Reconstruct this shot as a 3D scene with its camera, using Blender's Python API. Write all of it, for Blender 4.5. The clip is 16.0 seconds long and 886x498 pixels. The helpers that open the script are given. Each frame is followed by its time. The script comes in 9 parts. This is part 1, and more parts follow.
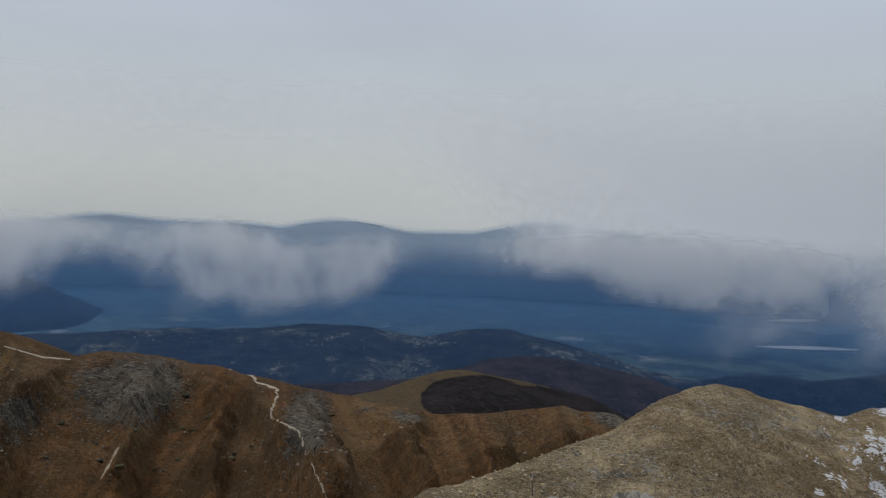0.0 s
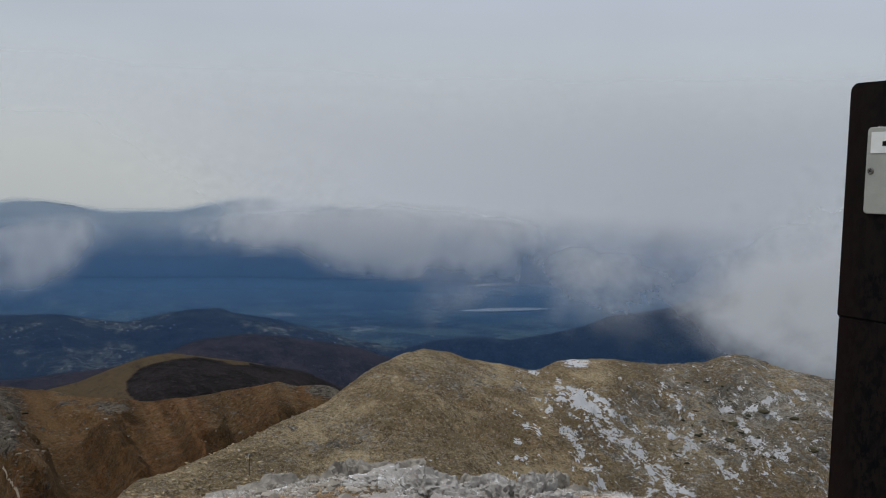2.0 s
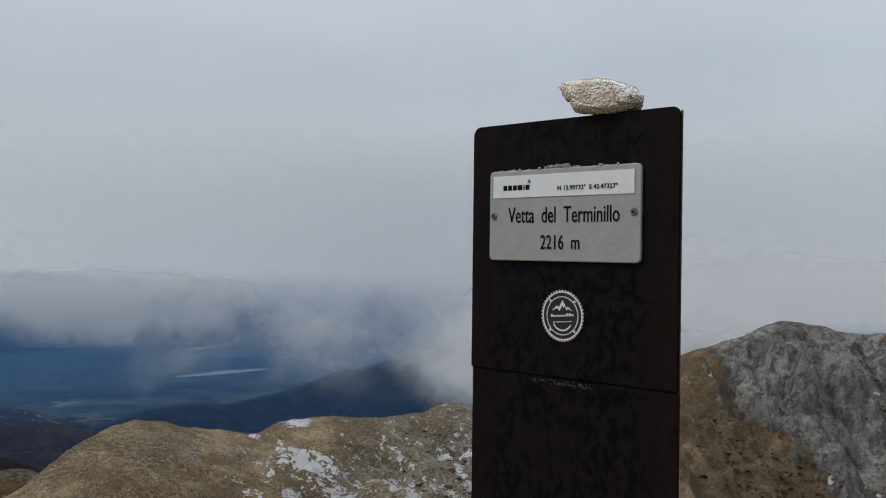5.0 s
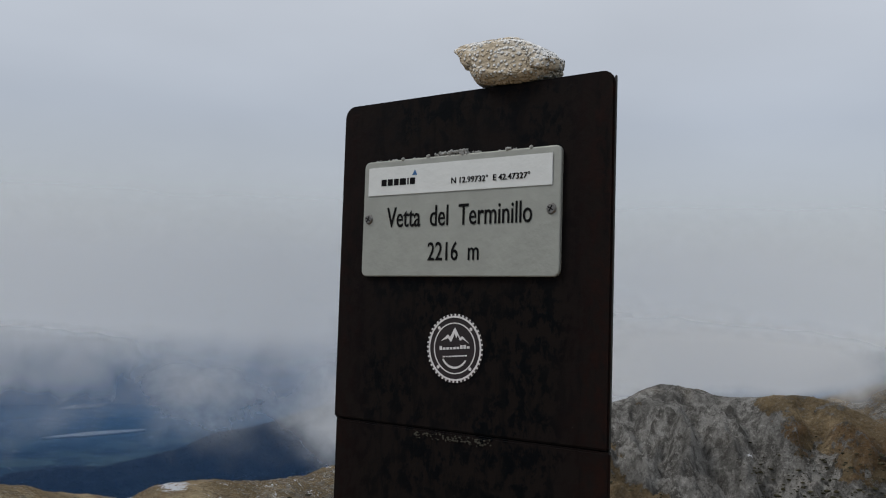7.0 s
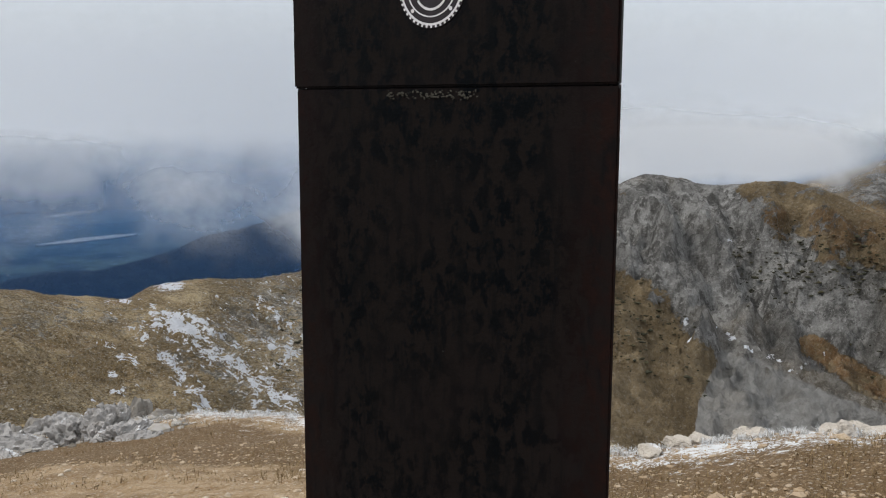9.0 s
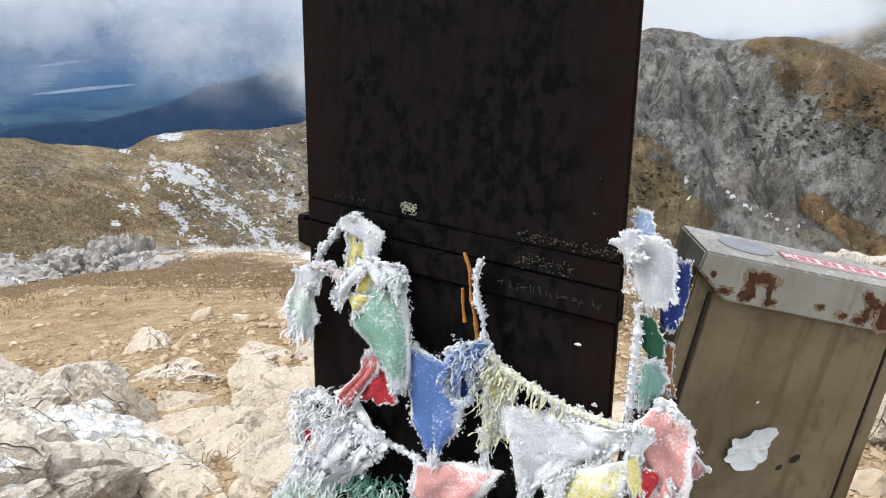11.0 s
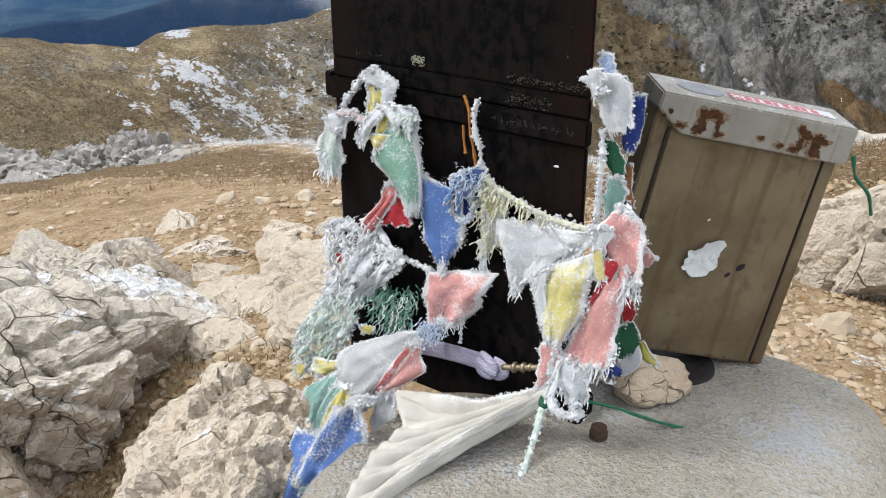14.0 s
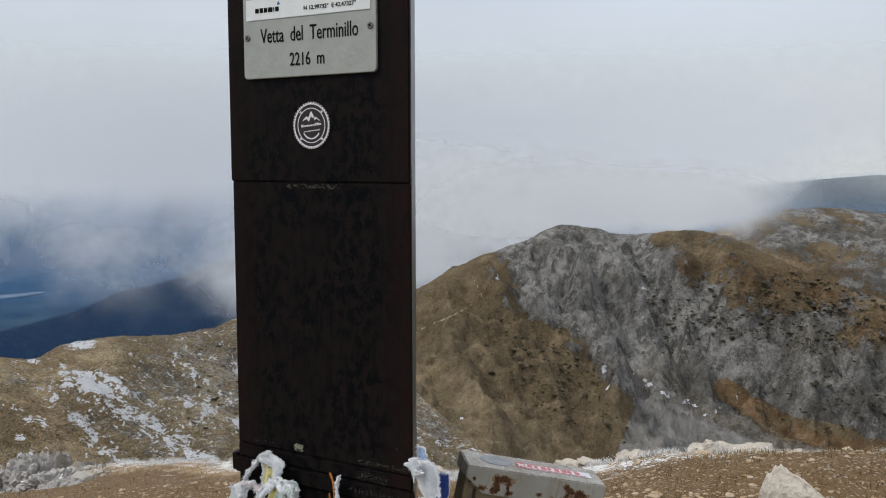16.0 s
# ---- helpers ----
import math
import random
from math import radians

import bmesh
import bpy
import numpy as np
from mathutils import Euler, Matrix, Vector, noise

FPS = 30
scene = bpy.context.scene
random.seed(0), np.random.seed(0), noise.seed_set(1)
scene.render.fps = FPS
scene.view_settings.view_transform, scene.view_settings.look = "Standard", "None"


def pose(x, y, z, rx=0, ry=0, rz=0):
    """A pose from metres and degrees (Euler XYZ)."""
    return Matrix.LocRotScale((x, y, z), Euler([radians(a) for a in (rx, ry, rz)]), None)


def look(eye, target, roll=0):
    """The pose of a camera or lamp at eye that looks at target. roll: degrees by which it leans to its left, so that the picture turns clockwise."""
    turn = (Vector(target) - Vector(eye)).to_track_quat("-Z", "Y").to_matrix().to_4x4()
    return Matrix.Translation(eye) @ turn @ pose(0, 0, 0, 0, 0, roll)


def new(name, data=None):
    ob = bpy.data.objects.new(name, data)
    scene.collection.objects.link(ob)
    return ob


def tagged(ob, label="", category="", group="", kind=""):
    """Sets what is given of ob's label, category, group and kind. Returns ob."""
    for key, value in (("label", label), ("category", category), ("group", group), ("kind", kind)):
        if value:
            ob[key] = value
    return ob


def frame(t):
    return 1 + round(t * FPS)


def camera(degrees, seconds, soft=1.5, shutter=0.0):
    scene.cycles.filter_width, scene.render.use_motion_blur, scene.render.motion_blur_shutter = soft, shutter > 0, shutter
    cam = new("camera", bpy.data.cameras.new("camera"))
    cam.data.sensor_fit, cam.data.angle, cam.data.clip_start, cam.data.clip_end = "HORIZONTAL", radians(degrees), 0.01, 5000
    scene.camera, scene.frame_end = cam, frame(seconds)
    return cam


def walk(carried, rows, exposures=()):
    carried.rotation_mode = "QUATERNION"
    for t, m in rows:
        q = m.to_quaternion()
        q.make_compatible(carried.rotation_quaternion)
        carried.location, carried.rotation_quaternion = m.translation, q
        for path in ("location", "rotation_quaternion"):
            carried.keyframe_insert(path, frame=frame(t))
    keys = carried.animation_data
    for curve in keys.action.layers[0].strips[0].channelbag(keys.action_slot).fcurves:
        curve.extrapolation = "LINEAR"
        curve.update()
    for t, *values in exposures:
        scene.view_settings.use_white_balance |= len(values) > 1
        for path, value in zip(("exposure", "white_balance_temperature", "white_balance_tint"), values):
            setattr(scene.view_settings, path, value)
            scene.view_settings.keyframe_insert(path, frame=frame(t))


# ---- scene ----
# The camera and its walk.
cam = camera(51.5, 16.0, soft=1.1)
PATH = [
    (0, (1.103, -1.46, 1.373), (-0.857, -1.079, 1.264), 2.7),
    (0.5, (1.083, -1.482, 1.373), (-0.858, -1.015, 1.26), 2.6),
    (1, (1.068, -1.498, 1.373), (-0.823, -0.864, 1.221), 2.4),
    (1.5, (1.085, -1.481, 1.374), (-0.694, -0.581, 1.221), 2.5),
    (2, (1.119, -1.451, 1.377), (-0.625, -0.482, 1.238), 1.8),
    (2.5, (1.154, -1.441, 1.377), (-0.513, -0.344, 1.247), 1.5),
    (3, (1.146, -1.407, 1.378), (-0.419, -0.168, 1.258), 1.0),
    (3.5, (1.172, -1.394, 1.382), (-0.356, -0.108, 1.265), 0.9),
    (4, (1.171, -1.356, 1.38), (-0.3, -0.005, 1.27), 1.0),
    (4.5, (1.139, -1.291, 1.384), (-0.276, 0.121, 1.313), 1.0),
    (5, (1.09, -1.214, 1.368), (-0.289, 0.234, 1.368), 0.7),
    (5.2, (1.069, -1.184, 1.367), (-0.293, 0.28, 1.396), 0.9),
    (7.3, (0.843, -0.887, 1.28), (-0.34, 0.719, 1.416), 1.9),
    (7.5, (0.829, -0.869, 1.259), (-0.348, 0.745, 1.337), 1.5),
    (8, (0.81, -0.827, 1.217), (-0.354, 0.798, 1.189), 1.8),
    (8.2, (0.803, -0.813, 1.211), (-0.358, 0.812, 1.113), 1.3),
    (10.3, (0.755, -0.76, 0.976), (-0.377, 0.812, 0.48), 0.2),
    (10.5, (0.755, -0.764, 0.962), (-0.368, 0.802, 0.428), 0.1),
    (11, (0.754, -0.761, 0.922), (-0.357, 0.786, 0.313), 0.8),
    (11.5, (0.755, -0.762, 0.886), (-0.337, 0.764, 0.195), 1.8),
    (12, (0.751, -0.764, 0.852), (-0.322, 0.742, 0.089), 2.0),
    (12.5, (0.744, -0.757, 0.827), (-0.318, 0.732, 0.018), 1.5),
    (13, (0.757, -0.764, 0.815), (-0.307, 0.713, -0.014), 1.2),
    (13.5, (0.805, -0.824, 0.862), (-0.263, 0.64, 0.017), 0.6),
    (14, (0.9, -0.944, 0.929), (-0.187, 0.52, 0.107), -0.5),
    (14.5, (1.033, -1.122, 1.008), (-0.083, 0.384, 0.31), 0.1),
    (15, (1.188, -1.297, 1.088), (0.023, 0.255, 0.602), -0.0),
    (15.5, (1.281, -1.378, 1.156), (0.122, 0.23, 0.886), -0.1),
    (16, (1.259, -1.315, 1.198), (0.243, 0.397, 1.007), -0.1),
]
EXPOSURES = [(0, 0.0), (5, 0.0), (7.3, -0.12), (8.2, 0.06), (10.3, 1.02), (11, 1.08), (12.5, 0.97), (13.5, 0.90), (14.5, 0.92), (15, 0.84), (15.5, 0.68), (16, 0.40)]
walk(cam, [(t, look(eye, target, roll)) for t, eye, target, roll in PATH], EXPOSURES)


# World: an overcast sky, brighter overhead, with a thin share of blue.
world = bpy.data.worlds.new("world")
scene.world = world
world.use_nodes = True
wn, wl = world.node_tree.nodes, world.node_tree.links
wn.clear()
sky = wn.new("ShaderNodeTexSky")
sky.sky_type, sky.sun_disc = "NISHITA", False
sky.sun_elevation, sky.sun_rotation, sky.altitude = radians(48), radians(200), 2200
coord = wn.new("ShaderNodeTexCoord")
split = wn.new("ShaderNodeSeparateXYZ")
wl.new(coord.outputs["Generated"], split.inputs[0])
ramp = wn.new("ShaderNodeValToRGB")
for _ in range(3):
    ramp.color_ramp.elements.new(0.5)
for el, (at, c) in zip(ramp.color_ramp.elements, (
        (0.0, (0.36, 0.39, 0.42)), (0.46, (0.36, 0.39, 0.42)), (0.515, (0.44, 0.465, 0.47)),
        (0.60, (0.445, 0.49, 0.56)), (1.0, (1.15, 1.17, 1.22)))):
    el.position, el.color = at, (*c, 1)
half = wn.new("ShaderNodeMath")
half.operation = "MULTIPLY_ADD"
half.inputs[1].default_value, half.inputs[2].default_value = 0.5, 0.5
wl.new(split.outputs["Z"], half.inputs[0])
wl.new(half.outputs[0], ramp.inputs[0])
wmap = wn.new("ShaderNodeMapping")
wmap.inputs["Scale"].default_value = (1.3, 1.3, 3.2)
wl.new(coord.outputs["Generated"], wmap.inputs[0])
wno = wn.new("ShaderNodeTexNoise")
wno.inputs["Scale"].default_value, wno.inputs["Detail"].default_value = 1.5, 4
wno.inputs["Roughness"].default_value = 0.5
wl.new(wmap.outputs[0], wno.inputs["Vector"])
wr = wn.new("ShaderNodeMapRange")
wr.inputs["From Min"].default_value, wr.inputs["From Max"].default_value = 0.25, 0.75
wr.inputs["To Min"].default_value, wr.inputs["To Max"].default_value = 0.90, 1.09
wl.new(wno.outputs["Fac"], wr.inputs[0])
cloudy = wn.new("ShaderNodeMix")
cloudy.data_type, cloudy.blend_type = "RGBA", "MULTIPLY"
cloudy.inputs[0].default_value = 1
wl.new(ramp.outputs[0], cloudy.inputs[6])
wl.new(wr.outputs[0], cloudy.inputs[7])
bgs, bgc, wadd = wn.new("ShaderNodeBackground"), wn.new("ShaderNodeBackground"), wn.new("ShaderNodeAddShader")
wl.new(sky.outputs[0], bgs.inputs[0])
bgs.inputs[1].default_value = 0.006
wl.new(cloudy.outputs[2], bgc.inputs[0])
bgc.inputs[1].default_value = 1.0
wl.new(bgs.outputs[0], wadd.inputs[0])
wl.new(bgc.outputs[0], wadd.inputs[1])
wout = wn.new("ShaderNodeOutputWorld")
wl.new(wadd.outputs[0], wout.inputs[0])

# The sun behind cloud: weak and very wide.
lamp = bpy.data.lights.new("sun", "SUN")
lamp.energy, lamp.angle, lamp.color = 1.5, radians(16), (1.0, 0.96, 0.9)
new("sun", lamp).matrix_world = look((-30, -26, 45), (0, 0, 0))


# ---- materials ----
class Mat:
    """A small builder of node materials."""

    def __init__(self, name):
        self.mat = bpy.data.materials.new(name)
        self.mat.use_nodes = True
        self.n, self.l = self.mat.node_tree.nodes, self.mat.node_tree.links
        self.n.clear()
        self.out = self.n.new("ShaderNodeOutputMaterial")
        self.co = None

    def put(self, socket, value):
        if hasattr(value, "is_output"):
            self.l.new(value, socket)
        elif isinstance(value, (tuple, list)) and len(value) == 3 and socket.type == "RGBA":
            socket.default_value = (*value, 1)
        else:
            socket.default_value = value

    def coords(self, kind="Object"):
        if self.co is None:
            self.co = self.n.new("ShaderNodeTexCoord")
        return self.co.outputs[kind]

    def scaled(self, v, xyz):
        m = self.n.new("ShaderNodeMapping")
        m.inputs["Scale"].default_value = xyz
        self.l.new(v, m.inputs[0])
        return m.outputs[0]

    def noise(self, scale, detail=4, rough=0.55, v=None, warp=0.0):
        t = self.n.new("ShaderNodeTexNoise")
        t.inputs["Scale"].default_value, t.inputs["Detail"].default_value = scale, detail
        t.inputs["Roughness"].default_value, t.inputs["Distortion"].default_value = rough, warp
        self.l.new(v if v else self.coords(), t.inputs["Vector"])
        return t.outputs["Fac"]

    def cells(self, scale, feature="F1", v=None, out="Distance", rand=1.0):
        t = self.n.new("ShaderNodeTexVoronoi")
        t.feature = feature
        t.inputs["Scale"].default_value, t.inputs["Randomness"].default_value = scale, rand
        self.l.new(v if v else self.coords(), t.inputs["Vector"])
        return t.outputs[out]

    def span(self, v, a, b, lo=0.0, hi=1.0):
        t = self.n.new("ShaderNodeMapRange")
        t.interpolation_type = "SMOOTHSTEP"
        for k, x in (("From Min", a), ("From Max", b), ("To Min", lo), ("To Max", hi)):
            t.inputs[k].default_value = x
        self.put(t.inputs[0], v)
        return t.outputs[0]

    def math(self, op, a, b=0.0, clamp=False):
        t = self.n.new("ShaderNodeMath")
        t.operation, t.use_clamp = op, clamp
        self.put(t.inputs[0], a)
        self.put(t.inputs[1], b)
        return t.outputs[0]

    def mix(self, fac, a, b, blend="MIX"):
        t = self.n.new("ShaderNodeMix")
        t.data_type, t.blend_type = "RGBA", blend
        self.put(t.inputs[0], fac)
        self.put(t.inputs[6], a)
        self.put(t.inputs[7], b)
        return t.outputs[2]

    def attr(self, name):
        t = self.n.new("ShaderNodeAttribute")
        t.attribute_name = name
        return t.outputs["Fac"]

    def up(self):
        g, s = self.n.new("ShaderNodeNewGeometry"), self.n.new("ShaderNodeSeparateXYZ")
        self.l.new(g.outputs["Normal"], s.inputs[0])
        return s.outputs["Z"]

    def random(self):
        return self.n.new("ShaderNodeObjectInfo").outputs["Random"]

    def island(self):
        return self.n.new("ShaderNodeNewGeometry").outputs["Random Per Island"]

    def bump(self, height, strength=0.5, distance=0.01, normal=None):
        t = self.n.new("ShaderNodeBump")
        t.inputs["Strength"].default_value, t.inputs["Distance"].default_value = strength, distance
        self.l.new(height, t.inputs["Height"])
        if normal:
            self.l.new(normal, t.inputs["Normal"])
        return t.outputs[0]

    def done(self, color, rough=0.8, metal=0.0, normal=None, spec=0.3, alpha=None):
        p = self.n.new("ShaderNodeBsdfPrincipled")
        self.put(p.inputs["Base Color"], color)
        self.put(p.inputs["Roughness"], rough)
        self.put(p.inputs["Metallic"], metal)
        p.inputs["Specular IOR Level"].default_value = spec
        if normal:
            self.l.new(normal, p.inputs["Normal"])
        self.l.new(p.outputs[0], self.out.inputs[0])
        return self.mat


def plain(name, color, rough=0.7, metal=0.0, vary=0.25, scale=60.0, spec=0.3):
    m = Mat(name)
    f = m.span(m.noise(scale, 5), 0.3, 0.7)
    dark = tuple(c * (1 - vary) for c in color)
    return m.done(m.mix(f, dark, color), rough, metal, m.bump(m.noise(scale * 3, 3), 0.25, 0.002), spec)


def land_material(name, grass, dry, rock, dark, grain, rusty=(0.17, 0.075, 0.03), relief=1.0, mottle=0.8, speckle=0.3, contrast=1.0, bedded=0.55):
    """Mountain ground: turf and scree by the 'rock' share, with drifts where 'snow' is, trodden earth where 'track' is."""
    m = Mat(name)
    big, mid, fine = m.noise(grain * 0.06, 6, 0.6), m.noise(grain * 0.35, 9, 0.66), m.noise(grain * 1.8, 8, 0.72)
    tuft = m.noise(grain * 3.4, 6, 0.78)
    turf = m.mix(m.span(big, 0.40, 0.60), grass, dry)
    turf = m.mix(m.math("MULTIPLY", m.attr("rust"), m.span(mid, 0.40, 0.58)), turf, rusty)
    turf = m.mix(m.math("MULTIPLY", m.span(mid, 0.50, 0.62), 0.5), turf, tuple(c * 1.5 for c in dry))
    turf = m.mix(m.math("MULTIPLY", m.span(fine, 0.46, 0.58), mottle), turf, tuple(c * 0.42 for c in grass))
    turf = m.mix(m.math("MULTIPLY", m.span(tuft, 0.53, 0.62), 0.8 * mottle), turf, tuple(min(1, c * 1.3) for c in rock))
    turf = m.mix(m.span(m.attr("tone"), -0.45, 0.45, 0.62, 0.0), turf, tuple(c * 0.36 for c in grass))
    turf = m.mix(m.span(m.attr("tone"), 0.05, 0.6, 0.0, 0.5), turf, tuple(min(1, c * 1.45) for c in dry))
    upright = m.noise(1.0, 9, 0.72, m.scaled(m.coords(), (grain * 0.9, grain * 0.9, grain * 0.22)))
    cleft = m.noise(1.0, 8, 0.66, m.scaled(m.coords(), (grain * 0.24, grain * 0.24, grain * 0.07)), 0.6)
    stone = m.mix(m.span(upright, 0.40, 0.56), dark, rock)
    stone = m.mix(m.math("MULTIPLY", m.span(fine, 0.50, 0.62), 0.6), stone, dark)
    stone = m.mix(m.math("MULTIPLY", m.span(tuft, 0.54, 0.62), 0.6), stone, tuple(min(1, c * 1.5) for c in rock))
    stone = m.mix(m.math("MULTIPLY", m.span(big, 0.48, 0.62), 0.40), stone, tuple(c * 0.8 for c in dry))
    stone = m.mix(m.span(cleft, 0.38, 0.50, 0.62, 0.0), stone, tuple(c * 0.75 for c in dark))
    stone = m.mix(m.span(m.attr("tone"), -0.5, 0.3, 0.65, 0.0), stone, tuple(c * 0.8 for c in dark))
    both = m.math("ADD", m.math("MULTIPLY", mid, 0.6), m.math("MULTIPLY", fine, 0.4))
    share = m.math("ADD", m.attr("rock"), m.math("MULTIPLY", m.math("SUBTRACT", both, 0.5), 3.0))
    col = m.mix(m.span(share, 0.42, 0.58), turf, stone)
    bush = m.math("ADD", m.attr("bush"), m.math("MULTIPLY", m.math("SUBTRACT", m.noise(grain * 0.6, 6, 0.6), 0.5), 3.2))
    col = m.mix(m.span(bush, 0.55, 0.68), col, (0.044, 0.041, 0.022))
    grit = m.noise(grain * 6.5, 4, 0.75)
    col = m.mix(m.math("MULTIPLY", m.span(grit, 0.48, 0.60), 0.65 * contrast), col, (0.36, 0.33, 0.30), "MULTIPLY")
    col = m.mix(m.math("MULTIPLY", m.span(m.noise(grain * 5.2, 4, 0.75), 0.57, 0.66), speckle), col, tuple(min(1, c * 1.4) for c in rock))
    ledge = m.noise(1.0, 6, 0.65, m.scaled(m.coords(), (grain * 1.3, grain * 1.3, grain * 7.0)))
    ledge = m.math("MULTIPLY", m.span(ledge, 0.54, 0.62), m.span(m.math("ADD", m.attr("rock"), m.math("SUBTRACT", mid, 0.5)), 0.05, 0.45))
    col = m.mix(m.math("MULTIPLY", ledge, bedded), col, tuple(min(1, c * 1.35) for c in rock))
    slide = m.math("ADD", m.attr("scree"), m.math("MULTIPLY", m.math("SUBTRACT", mid, 0.5), 1.5))
    col = m.mix(m.span(slide, 0.35, 0.75, 0.0, 0.85), col, m.mix(m.span(upright, 0.35, 0.65), tuple(c * 0.62 for c in rock), tuple(c * 0.95 for c in rock)))
    trod = m.math("ADD", m.attr("track"), m.math("MULTIPLY", m.math("SUBTRACT", mid, 0.5), 1.2))
    col = m.mix(m.span(trod, 0.42, 0.62), col, (0.46, 0.40, 0.31))
    flakes = m.math("ADD", m.math("MULTIPLY", m.noise(grain * 0.45, 8, 0.66, None, 0.4), 0.6), m.math("MULTIPLY", m.noise(grain * 1.7, 5, 0.6), 0.4))
    snow = m.math("ADD", m.attr("snow"), m.math("MULTIPLY", m.math("SUBTRACT", flakes, 0.5), 5.0))
    col = m.mix(m.span(snow, 0.62, 0.74), col, (0.84, 0.86, 0.90))
    steep = m.math("MULTIPLY", upright, m.span(share, 0.3, 0.7, 0.1, 0.9))
    hgt = m.math("ADD", m.math("MULTIPLY", fine, 0.9), m.math("ADD", m.math("ADD", steep, m.math("MULTIPLY", grit, 0.35)), m.math("MULTIPLY", mid, 0.6)))
    return m.done(col, 0.95, 0.0, m.bump(hgt, 1.0, relief * 2.2 / grain), 0.08)


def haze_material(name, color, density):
    """A thin sheet with haze painted as an even see-through tint, faded by 'veil'."""
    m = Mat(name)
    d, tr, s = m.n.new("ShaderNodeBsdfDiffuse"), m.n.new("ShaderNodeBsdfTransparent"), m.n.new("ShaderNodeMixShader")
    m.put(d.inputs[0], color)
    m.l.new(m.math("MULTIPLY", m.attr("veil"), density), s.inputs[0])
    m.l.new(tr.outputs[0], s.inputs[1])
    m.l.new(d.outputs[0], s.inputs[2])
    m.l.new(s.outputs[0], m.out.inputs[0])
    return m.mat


def cloud_material(name, color, scale, ragged=1.7, thick=0.97, tall=1.25, detail=7):
    m = Mat(name)
    d, b, a2 = m.n.new("ShaderNodeBsdfDiffuse"), m.n.new("ShaderNodeBsdfTranslucent"), m.n.new("ShaderNodeMixShader")
    tr, s = m.n.new("ShaderNodeBsdfTransparent"), m.n.new("ShaderNodeMixShader")
    m.put(d.inputs[0], color)
    m.put(b.inputs[0], color)
    a2.inputs[0].default_value = 0.45
    m.l.new(d.outputs[0], a2.inputs[1])
    m.l.new(b.outputs[0], a2.inputs[2])
    v = m.scaled(m.coords(), (scale, scale, scale * tall))
    n = m.math("ADD", m.math("MULTIPLY", m.noise(1.0, detail, 0.5, v, 0.3), 0.75), m.math("MULTIPLY", m.noise(3.3, detail - 1, 0.5, v, 0.3), 0.25))
    f = m.math("ADD", m.attr("cover"), m.math("MULTIPLY", m.math("SUBTRACT", n, 0.5), m.math("MULTIPLY", m.attr("rag"), ragged)))
    m.l.new(m.span(f, 0.0, 1.0, 0.0, thick), s.inputs[0])
    m.l.new(tr.outputs[0], s.inputs[1])
    m.l.new(a2.outputs[0], s.inputs[2])
    m.l.new(s.outputs[0], m.out.inputs[0])
    return m.mat


